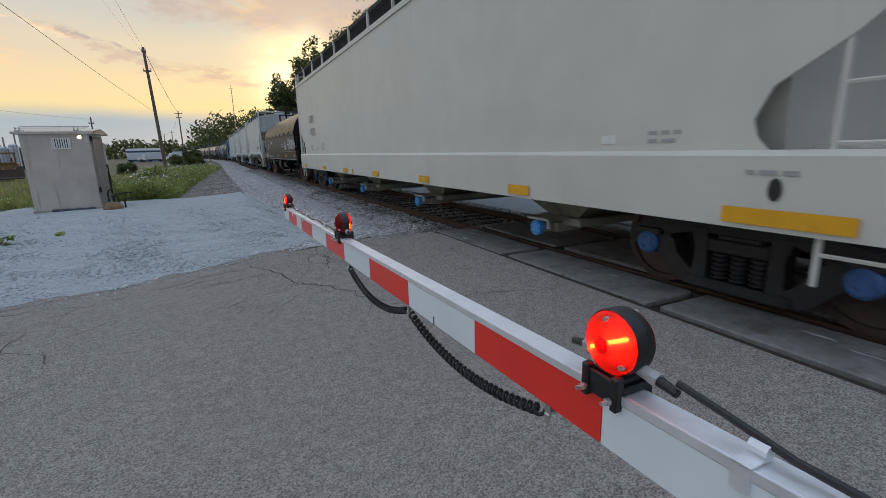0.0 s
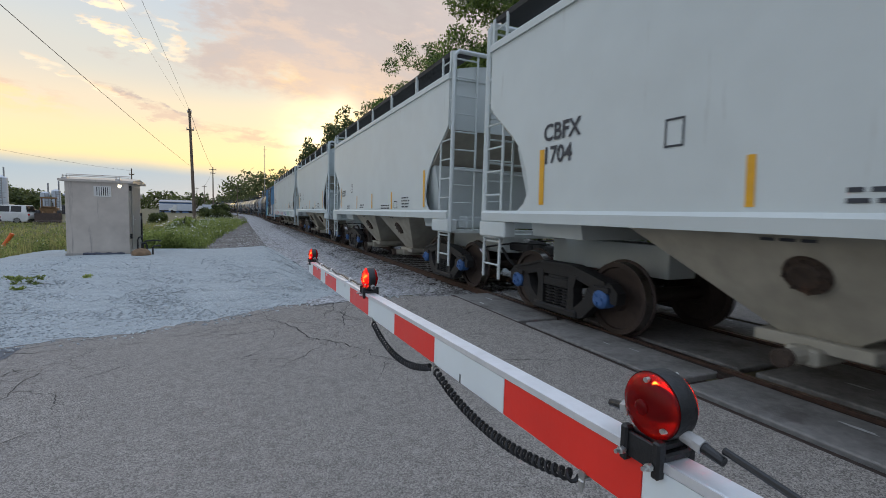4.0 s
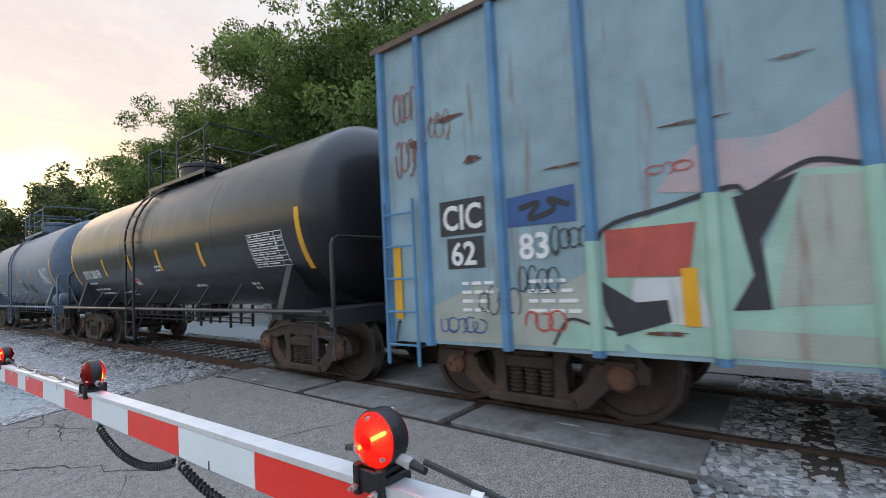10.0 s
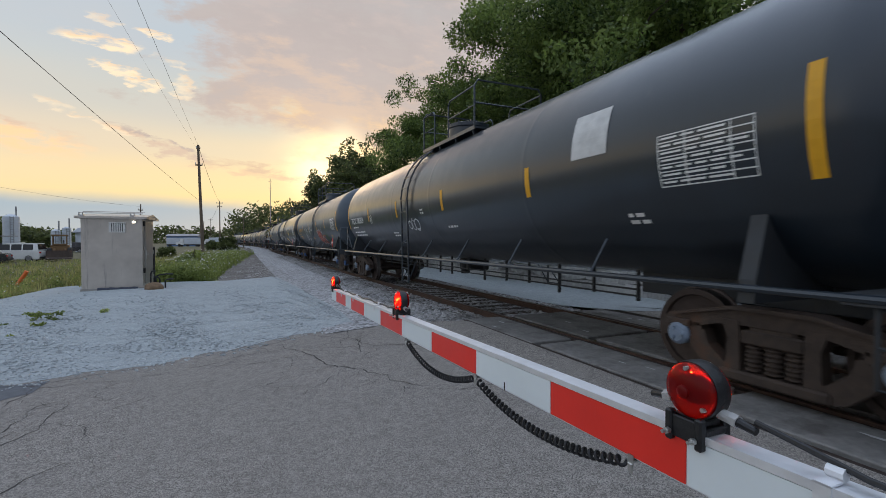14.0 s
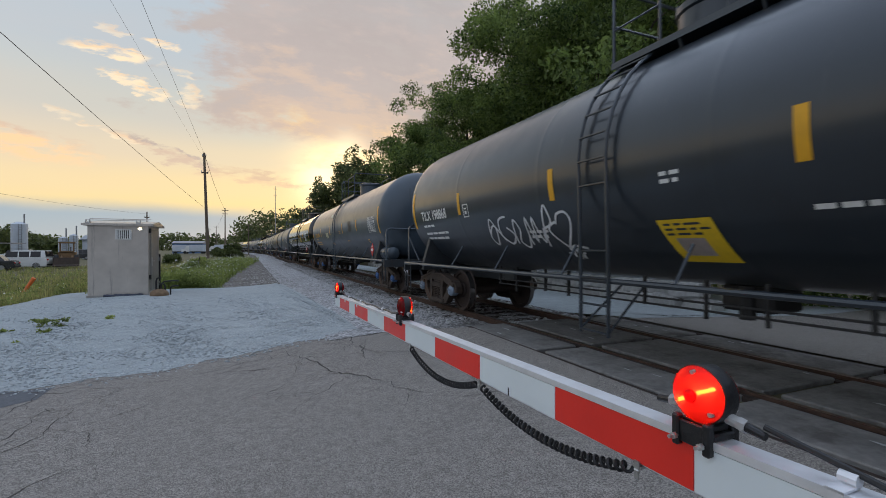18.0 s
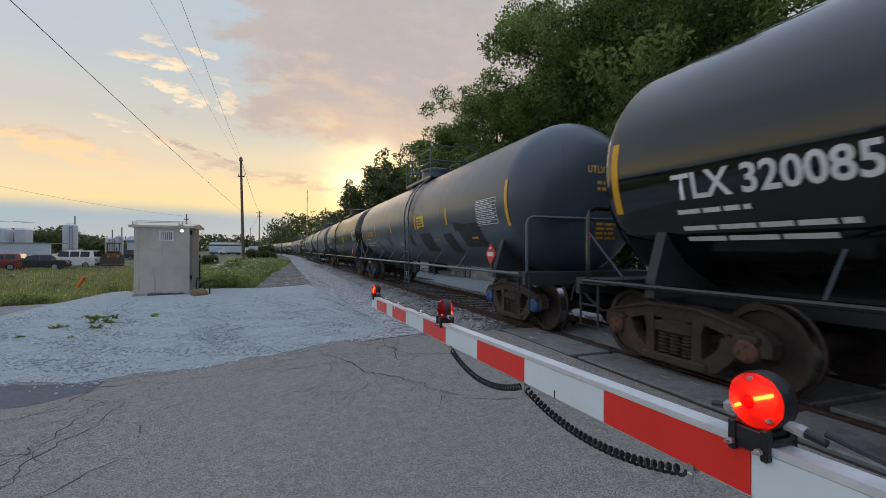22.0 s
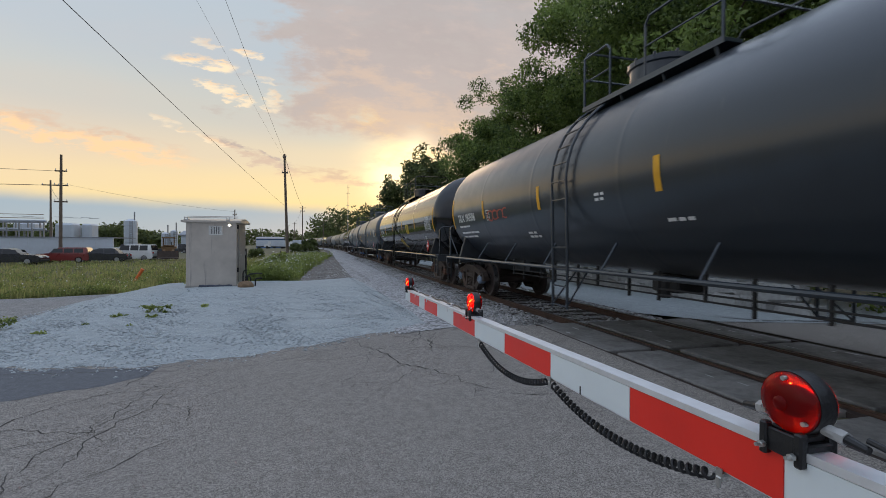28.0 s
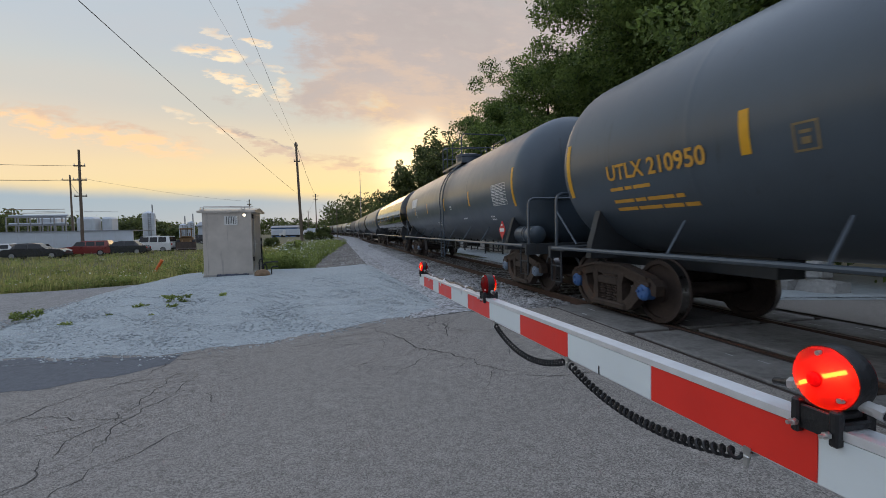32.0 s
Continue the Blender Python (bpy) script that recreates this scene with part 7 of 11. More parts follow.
    for u0_, v0_, w_, h_ in ((-1.45, 2.02, 0.30, 0.10), (-0.15, 2.0, 0.4, 0.09), (-1.7, 1.2, 0.16, 0.35), (-0.7, 1.45, 0.14, 0.35), (0.45, 1.35, 0.22, 0.5), (-0.6, 2.0, 0.2, 0.25), (0.05, 1.02, 0.5, 0.10), (-1.2, 1.0, 0.5, 0.08)):
        bm = bmesh.new()
        blob(bm, putd, u0_ + w_ / 2, v0_ + h_ / 2, w_ * 0.52, h_ * 0.5, 0.005, 26, 0.45, rng)
        part("rust_patch", bm, dark, car, "flaking dark rust patch")
    for u0_, v0_, w_, h_ in ((-1.6, 3.3, 0.02, 0.3), (-0.2, 3.12, 0.25, 0.02), (-1.3, 2.33, 0.4, 0.03), (0.0, 2.33, 0.35, 0.04), (0.2, 3.1, 0.2, 0.02), (-1.0, 3.1, 0.3, 0.02)):
        bm = bmesh.new()
        blob(bm, putd, u0_, v0_, w_ * 0.5, h_ * 0.5, 0.042, 16, 0.4, rng)
        part("rust_patch", bm, dark, car, "flaking dark rust patch")
    for u0_, v0_, w_, h_ in ((-7.7, 2.9, 0.25, 0.10), (-7.3, 3.1, 0.35, 0.06), (-7.0, 2.6, 0.20, 0.08), (-5.0, 2.5, 0.4, 0.03), (-4.4, 2.8, 0.2, 0.03), (-2.75, 2.2, 0.22, 0.14), (-6.0, 2.35, 0.4, 0.02), (2.6, 2.5, 0.2, 0.05), (3.4, 2.6, 0.15, 0.08), (-3.6, 0.95, 0.3, 0.05), (5.2, 2.6, 0.3, 0.05), (6.4, 2.4, 0.4, 0.06), (-5.3, 0.9, 0.35, 0.03), (7.2, 1.8, 0.3, 0.12)):
        bm = bmesh.new()
        blob(bm, put, u0_, v0_, w_ * 0.5, h_ * 0.5, 0.016, 16, 0.4, rng)
        part("rust_patch", bm, rust, car, "flaking rust patch")
    part("number", letters("CIC", put, -7.41, 1.90, 0.25, 0.82, 0.012), M_WHITEP, car, "bold white painted initials")
    part("number", letters("62", put, -7.32, 1.53, 0.23, 0.95, 0.012), M_WHITEP, car, "bold white painted number")
    part("number", letters("83", put, -6.52, 1.55, 0.23, 0.95, 0.012), M_WHITEP, car, "bold white painted number")
    for v in (1.05, 1.14, 1.23, 1.32):
        bm = bmesh.new()
        bars(bm, put, -7.2, v, -6.8, v + 0.06, 1, rng, off=0.012)
        part("stencil", bm, M_WHITEP, car)
        bm = bmesh.new()
        bars(bm, put, -6.45, v, -5.95, v + 0.06, 1, rng, off=0.012)
        part("stencil", bm, M_WHITEP, car)
    for u in (-8.09, -5.11, -2.43, 1.34, 4.04, 6.95):
        bm = bmesh.new()
        patch(bm, put, u - 0.055, 0.96, u + 0.055, 1.40 if u > -7 else 1.80, 0.017, 1)
        part("reflector", bm, M_YELLOW, car, "yellow reflective stripe")
    rusted = mat("brown_rust_panel", (0.115, 0.066, 0.046), 0.75, var=0.5, scale=5, stain=(0.050, 0.030, 0.024), stain_amount=0.5, streak=True)
    for u0_, u1_, v0_, v1_, off_, m_ in ((3.88, 4.64, 1.84, 4.05, 0.004, rusted), (4.14, 4.46, 1.90, 3.90, 0.0052, mat("orange_rust_runs", (0.150, 0.058, 0.030), 0.8, var=0.5, scale=6, stain=(0.075, 0.042, 0.032), stain_amount=0.7, streak=True)), (3.88, 4.64, 3.38, 3.60, 0.0075, cols["tan"])):
        bm = bmesh.new()
        patch(bm, put, u0_, v0_, u1_, v1_, off_, 1)
        part("rust_panel", bm, m_, car, "pale painted bar" if m_ is cols["tan"] else "panel worn to brown rust")
    for u, v, w, h in ((-2.68, 3.0, 0.20, 0.11), (-2.66, 2.62, 0.20, 0.11)):
        bm = bmesh.new()
        patch(bm, put, u, v, u + w, v + h, 0.006, 1)
        part("label_plate", bm, M_WHITEP, car)
    coupler(car, half, M_CAST)
    for yc in (-half + 1.85, half - 1.85):
        SPINNING.extend((w, y, mid) for w, y in truck(car, yc, M_CAST, M_CAPRUST))
    MOVING.append((car, mid))


# ---------------------------------------------------------------- the train
P_CREAM = mat("pale_grey_cream_car_paint", (0.61, 0.595, 0.525), 0.5, var=0.07, scale=2, bump=0.03, stain=(0.40, 0.39, 0.34), stain_amount=0.2, streak=True)
P_LIGHT = mat("light_grey_car_paint", (0.570, 0.615, 0.600), 0.5, var=0.06, scale=2, bump=0.03, stain=(0.30, 0.29, 0.26), stain_amount=0.18, streak=True)
P_WHITE = mat("white_grey_car_paint", (0.525, 0.585, 0.590), 0.5, var=0.06, scale=2, bump=0.03, stain=(0.32, 0.30, 0.27), stain_amount=0.2, streak=True)
P_STREAK = mat("streaked_white_car_paint", (0.495, 0.550, 0.555), 0.55, var=0.08, scale=2, bump=0.03, stain=(0.20, 0.19, 0.18), stain_amount=0.4, streak=True)
S_BROWN = mat("dusty_brown_slope_sheet", (0.35, 0.325, 0.265), 0.8, var=0.25, scale=4, bump=0.1)
P_BLACK = mat("matt_black_tank_paint", (0.0105, 0.0122, 0.0150), 0.48, spec=0.32, coat=0.50, coat_rough=0.22, var=0.25, scale=2.5, bump=0.03, stain=(0.026, 0.024, 0.022), stain_amount=0.3, streak=True, dust=0.08)
P_BLUEBLK = mat("blue_black_tank_paint", (0.0125, 0.0205, 0.030), 0.45, spec=0.36, coat=0.85, coat_rough=0.20, var=0.25, scale=2.5, bump=0.03, stain=(0.026, 0.031, 0.037), stain_amount=0.3, streak=True, dust=0.08)
P_GLOSS = mat("glossy_black_tank_paint", (0.0030, 0.0032, 0.0040), 0.085, spec=0.70, coat=0.15, coat_rough=0.05, var=0.2, scale=2.5, bump=0.006, stain=(0.010, 0.010, 0.010), stain_amount=0.2, streak=True)
P_SATIN = mat("satin_black_tank_paint", (0.0042, 0.0050, 0.0066), 0.30, spec=0.62, coat=0.1, coat_rough=0.2, var=0.2, scale=2.5, bump=0.015, stain=(0.010, 0.010, 0.011), stain_amount=0.2, streak=True)
P_SLATE = mat("slate_grey_tank_paint", (0.050, 0.069, 0.089), 0.46, spec=0.42, coat=0.55, coat_rough=0.27, var=0.15, scale=2.5, bump=0.03, stain=(0.036, 0.046, 0.054), stain_amount=0.35, streak=True, dust=0.08)
P_BLUEGREY = mat("blue_grey_tank_paint", (0.095, 0.135, 0.185), 0.5, var=0.2, scale=2.5, bump=0.04, stain=(0.05, 0.055, 0.055), stain_amount=0.45, streak=True, dust=0.3)
P_BROWNBLK = mat("brown_black_tank_paint", (0.0170, 0.0165, 0.0165), 0.55, spec=0.30, var=0.25, scale=2.5, bump=0.04, stain=(0.026, 0.020, 0.017), stain_amount=0.4, streak=True, dust=0.15)
M_GRIME = mat("grimy_dark_frame_paint", (0.030, 0.034, 0.038), 0.6, var=0.35, scale=6, bump=0.1, stain=(0.050, 0.040, 0.032), stain_amount=0.4, streak=True)
CAP_SKY = mat("bright_blue_outlet_cap", (0.06, 0.30, 0.62), 0.5)

M_FAINT = mat("faded_grey_stencil_paint", (0.36, 0.365, 0.34), 0.6, var=0.15, scale=25, bump=0.02)
two_bay = ((-4.03, 1.60, 2.30, 0.10), (-1.61, 1.56, 1.96, 0.07), (0.17, 1.56, 1.98, 0.09), (1.98, 1.55, 1.97, 0.10), (4.15, 1.58, 2.35, 0.10))
two_texts = ((-1.24, 1.58, 0.58, 2), (1.07, 1.55, 0.78, 2), (-3.0, 1.56, 0.5, 2), (2.75, 1.58, 0.6, 4))
two_boxes = ((-2.45, 2.09, 2.37, 0.20), (2.17, 1.56, 1.74, 0.26))
hopper_car(2.84, 19.45, P_CREAM, S_BROWN, "long cream-grey covered hopper with a deep side sill", 4, True, (("CBFX", -7.4, 2.50, 0.26), ("47272", -7.4, 2.05, 0.26)), ink=M_FAINT, cap=M_CAPBLUE, seed=1, sill_stripes=((-8.5, 0.45), (-5.22, 0.44), (-2.52, 0.42), (-1.74, 0.10), (0.2, 0.42), (2.96, 0.42), (5.85, 0.44), (8.88, 0.84)), outlet=CAP_SKY, tall=4.12, sill=(0.82, 1.37), wide_cut=True, texts=((-7.4, 1.52, 0.55, 3), (-6.4, 1.52, 0.35, 2), (-5.6, 1.52, 0.50, 4), (7.70, 1.46, 0.37, 2), (8.6, 1.22, 0.35, 1)))
coil_car(23.5, 34.4)
hopper_car(38.6, 48.3, P_LIGHT, S_BROWN, "light grey two-bay covered hopper with white end ladders", 2, False, (("CBFX", -4.6, 2.40, 0.20), ("1704", -4.6, 2.12, 0.20)), cap=M_CAPBLUE, seed=2, stripes=((-4.6, 1.60, 2.30, 0.10), (-2.0, 1.56, 1.96, 0.07), (0.1, 1.56, 1.96, 0.08), (2.2, 1.56, 1.96, 0.09), (4.75, 1.58, 2.40, 0.10)), texts=((-1.4, 1.58, 0.5, 2), (1.2, 1.58, 0.6, 2), (3.6, 1.75, 0.5, 3)), panel=(3.0, 1.70, 2.0, 0.32), boxes=((-2.8, 2.1, 2.36, 0.2),))
hopper_car(52.2, 60.44, P_LIGHT, S_BROWN, "light grey two-bay covered hopper, dusty along the sill", 2, False, (("11527", -3.98, 2.0, 0.20),), cap=M_CAPBLUE, seed=3, stripes=two_bay, texts=two_texts, boxes=two_boxes)
hopper_car(64.4, 72.87, P_WHITE, S_BROWN, "white two-bay covered hopper with orange side stripes", 2, False, (("DSIX", -3.98, 2.30, 0.20), ("11537", -3.98, 2.0, 0.20)), cap=M_CAPBLUE, seed=4, stripes=two_bay, texts=two_texts, boxes=two_boxes)
hopper_car(76.65, 92.24, P_STREAK, S_BROWN, "long streaked white covered hopper with coloured spray scrawls along the sill", 4, True, (("GPLX", -7.45, 2.35, 0.19), ("75199", -7.45, 2.07, 0.19)), cap=M_CAPRUST, frame=M_CAST, seed=5, stripes=((-7.93, 1.56, 2.36, 0.11), (-5.5, 1.52, 1.94, 0.10), (-2.6, 1.52, 1.92, 0.09), (0.2, 1.52, 1.90, 0.08), (2.55, 1.52, 1.92, 0.09), (5.05, 1.51, 1.93, 0.10), (7.52, 1.53, 2.38, 0.13)), sill=(1.00, 1.45), panel=(5.69, 1.60, 1.87, 0.42), boxes=((-6.14, 2.16, 2.45, 0.24),),
           texts=((-7.40, 1.60, 0.7, 2), (-6.5, 1.56, 0.8, 1), (4.4, 1.60, 0.45, 2), (5.25, 1.60, 0.35, 3), (6.39, 1.60, 0.55, 4), (5.6, 1.92, 0.5, 2), (7.1, 1.18, 0.35, 2), (6.45, 1.18, 0.22, 2)),
           graffiti=((-6.68, 1.02, 1.6, 0.28, "crimson", 0.03, "badcebf"), (-4.25, 1.05, 1.15, 0.28, "crimson", 0.035, "CORE>"), (-3.0, 1.06, 0.8, 0.24, "pink", 0.03, "da/"), (-0.92, 1.05, 1.1, 0.26, "pink", 0.025, "adbce"), (0.5, 1.05, 0.8, 0.26, "crimson", 0.025, "fdab"), (2.04, 1.06, 1.3, 0.26, "blue", 0.025, "bfeadc"), (3.40, 1.03, 0.5, 0.16, "blue", 0.025, "dab"), (4.45, 1.04, 1.5, 0.32, "teal", 0.035, "ebadfc"), (7.2, 1.75, 0.25, 0.25, "black", 0.012, "fbe"), (-5.3, 1.56, 0.6, 0.26, "faint", 0.010, "b<ef"), (-4.45, 1.56, 0.5, 0.26, "faint", 0.012, "dfb")))
box_car(96.15, 109.40)
tank_car(113.3, 122.95, P_BLACK, "SYRX 200199", M_WHITEP, "short matt black tank car with white lettering", True, seed=11, lad=-0.98, low=-0.29, stripes=(-2.88, -1.14, 0.45, 2.30), extras=(("box", -1.36, -0.92, 0.27, 0.15, "redlabel"),))
tank_car(126.6, 136.1, P_BLUEGREY, "VTGX 17131", M_WHITEP, "short faded blue-grey tank car with dark smears", True, seed=12, lad=-0.48, low=-0.22, extras=("reservoir", ("box", 0.85, -0.85, 0.40, 0.28, "green"), ("box", 1.65, -0.98, 0.55, 0.32, "green"), ("box", 0.14, -0.95, 0.25, 0.15, "redlabel")))
tank_car(140.0, 148.9, P_BROWNBLK, "VTGX 17203", M_WHITEP, "short black tank car with a grey panel and white scrawls", True, seed=13, lad=-0.28, low=-0.26, mark_up=0.30, mark_to=0.80, mark_from=0.55, stripes=(-1.83, 1.60, 3.4), domed=False, extras=(("box", 1.0, 0.20, 3.7, 0.40, "beige"), ("tag", "dcfa", -1.48, 1.76, 0.85, 0.26, "white", 0.03), ("tag", "eab", 0.40, 1.86, 0.55, 0.36, "white", 0.05), ("tag", "cadb", -2.9, 1.34, 0.85, 0.24, "white", 0.02), ("lines", 0.92, 1.62, 0.68, 3), ("lines", 1.83, 1.72, 0.60, 2), ("lines", 2.85, 1.68, 0.55, 2), ("lines", -2.30, 1.66, 0.50, 3)))
tank_car(152.7, 167.4, P_BLUEBLK, "TILX 190303", M_WHITEP, "long black tank car with a white panel", seed=14, cap=M_CAPGREY, extras=(("box", 5.2, 0.0, 0.6, 0.55, "white"), ("scrawl", -1.2, -0.75, 0.7, 0.3, "white", 0.025, 3)))
tank_car(171.4, 185.35, P_SLATE, "UTLX 204180", M_GOLDP, "long slate grey tank car with red, green and white graffiti", seed=15, cap=M_CAPBLUE, extras=("placard", ("tag", "2021", -3.55, 1.48, 2.0, 0.70, "white", 0.05), ("tag", "AM", -1.5, 1.80, 0.9, 0.45, "white", 0.05), ("tag", "<<<<", -0.6, 2.02, 0.9, 0.16, "white", 0.045), ("tag", "#", 1.58, 1.74, 0.16, 0.30, "white", 0.03), ("bubble", "", 1.55, 1.25, 1.8, 0.80, "red", 0.035), ("tag", "OS", 2.85, 1.86, 0.42, 0.26, "white", 0.03), ("tag", "bcab", 3.50, 1.66, 0.40, 0.08, "red", 0.02), ("tag", "bea", 3.96, 1.40, 0.75, 0.42, "green", 0.05), ("box", -7.53, -0.97, 0.28, 0.19, "teal")))
tank_car(189.2, 203.1, P_BLUEBLK, "TILX 198868", M_WHITEP, "long black tank car with white scrawls and yellow notices", table=-0.20, seed=16, cap=M_CAPGREY, extras=("placard", "notice", "aslant", ("tag", "dcabe2", -4.0, 1.42, 2.35, 0.48, "white", 0.035), ("tag", "-ab-", -2.15, 1.25, 0.4, 0.18, "white", 0.025), ("tag", "cebfa", 2.1, 1.28, 2.4, 0.50, "white", 0.03)))
tank_car(207.7, 221.9, P_SLATE, "UTLX 208756", M_GOLDP, "long slate grey tank car with an air tank on its platform", seed=17, cap=M_CAPBLUE, extras=("placard", "reservoir", ("box", 3.0, -0.35, 0.5, 0.42, "black"), ("box", -2.82, -0.50, 0.75, 0.26, "pale"), ("tag", "dcd/", -1.58, 2.93, 0.75, 0.12, "pale", 0.03)), lad=-0.2, dome_u=1.15)
tank_car(225.55, 239.75, P_GLOSS, "TLX 320085", M_WHITEP, "long glossy black tank car with yellow notices", seed=18, cap=M_CAPRUST, tall_mark=0.25, mark_from=0.84, mark_to=-0.06, mark_up=-0.08, stripes=(-4.50, -1.71, 1.44, 4.25), lad=0.65, table=-0.87, extras=("placard", "notice", ("lines", 2.9, 1.60, 0.5, 1), ("lines", 4.1, 1.50, 0.9, 2)))
tank_car(243.8, 258.1, P_SLATE, "UTLX 210893", M_GOLDP, "long slate grey tank car with black repainted patches", seed=19, cap=M_CAPBLUE, extras=("placard", "patches"))
tank_car(261.5, 275.9, P_SATIN, "CTCX 732289", M_WHITEP, "long satin black tank car with large white number", seed=20, cap=M_CAPRUST, tall_mark=0.25, mark_from=0.16, mark_to=0.40, stripes=(-4.62, -1.96, 1.10, 4.22), extras=("placard", "notice", "aslant", ("lines", -3.3, 2.0, 0.55, 1), ("lines", -1.62, 1.42, 0.50, 2)))
tank_car(280.4, 294.7, P_SLATE, "UTLX 210880", M_GOLDP, "long slate grey tank car with a white scrape mark", seed=21, cap=M_CAPBLUE, extras=("placard", ("tag", "///", 1.2, 1.22, 0.5, 0.45, "white", 0.03)))
tank_car(298.65, 312.65, P_BLUEBLK, "TILX 190586", M_WHITEP, "long black tank car with faint red scrawl", seed=22, cap=M_CAPGREY, extras=("placard", ("scrawl", -4.6, -0.5, 1.2, 0.35, "red", 0.03, 4)))
tank_car(316.5, 330.6, P_GLOSS, "TILX 190416", M_WHITEP, "long glossy black tank car with two yellow notices", seed=23, cap=M_CAPRUST, extras=("placard", "notice", "aslant"))
tank_car(334.7, 349.2, P_SLATE, "UTLX 210950", M_GOLDP, "long slate grey tank car with a small dark patch", table=-0.22, seed=24, cap=M_CAPBLUE, extras=("placard", ("box", 5.34, -0.88, 0.29, 0.37, "black")))
tank_car(352.9, 367.1, P_SLATE, "", M_WHITEP, "long slate grey tank car with an air tank on its platform", seed=25, cap=M_CAPGREY, extras=("placard", "reservoir", ("box", -5.9, 0.05, 1.4, 0.42, "white")))
for i in range(17):
    f = 371.0 + 18.05 * i
    paint = (P_GLOSS, P_SLATE, P_BLACK, P_SLATE, P_BROWNBLK)[i % 5]
    tank_car(f, f + 14.2, paint, "", M_WHITEP, "long %s tank car far down the line" % {P_GLOSS: "glossy black", P_SLATE: "slate grey", P_BLACK: "black", P_BROWNBLK: "brown-black"}[paint], seed=30 + i, fine=False)
# ---------------------------------------------------------------- gate arm hardware
M_DRUM_DARK = mat("dark_lamp_reflector", (0.10, 0.012, 0.010), 0.35, var=0.2, scale=60, bump=0.05)


def lens_mat():
    """Moulded red lamp lens: part clear, part frosted, with a glossy outer skin."""
    m = bpy.data.materials.new("red_moulded_lens")
    m.use_nodes = True
    nt = m.node_tree
    nt.nodes.clear()
    N, L = nt.nodes.new, nt.links.new
    out = N("ShaderNodeOutputMaterial")
    clear, frost, gloss, mx, top = N("ShaderNodeBsdfTransparent"), N("ShaderNodeBsdfTranslucent"), N("ShaderNodeBsdfPrincipled"), N("ShaderNodeMixShader"), N("ShaderNodeMixShader")
    clear.inputs[0].default_value = (0.70, 0.055, 0.028, 1)
    frost.inputs[0].default_value = (0.55, 0.022, 0.028, 1)
    gloss.inputs["Base Color"].default_value = (0.25, 0.008, 0.010, 1)
    gloss.inputs["Roughness"].default_value = 0.12
    mx.inputs[0].default_value = 0.45
    L(clear.outputs[0], mx.inputs[1])
    L(frost.outputs[0], mx.inputs[2])
    top.inputs[0].default_value = 0.30
    L(mx.outputs[0], top.inputs[1])
    L(gloss.outputs[0], top.inputs[2])
    v, bp, tc = N("ShaderNodeTexWave"), N("ShaderNodeBump"), N("ShaderNodeTexCoord")
    v.inputs["Scale"].default_value, v.wave_type, v.rings_direction = 60.0, "RINGS", "X"
    L(tc.outputs["Object"], v.inputs["Vector"])
    bp.inputs["Strength"].default_value, bp.inputs["Distance"].default_value = 0.07, 0.002
    L(v.outputs["Fac"], bp.inputs["Height"])
    L(bp.outputs[0], gloss.inputs["Normal"])
    L(top.outputs[0], out.inputs[0])
    return m


M_LENS = lens_mat()
# glowing half of the drum added to imitate flashing, and its bright streak
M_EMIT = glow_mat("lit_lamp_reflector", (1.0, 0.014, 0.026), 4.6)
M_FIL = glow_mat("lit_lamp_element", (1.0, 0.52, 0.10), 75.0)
M_GLAND = mat("grey_cable_gland", (0.38, 0.375, 0.365), 0.5, var=0.1, scale=40)
FLASH_DRUMS = []


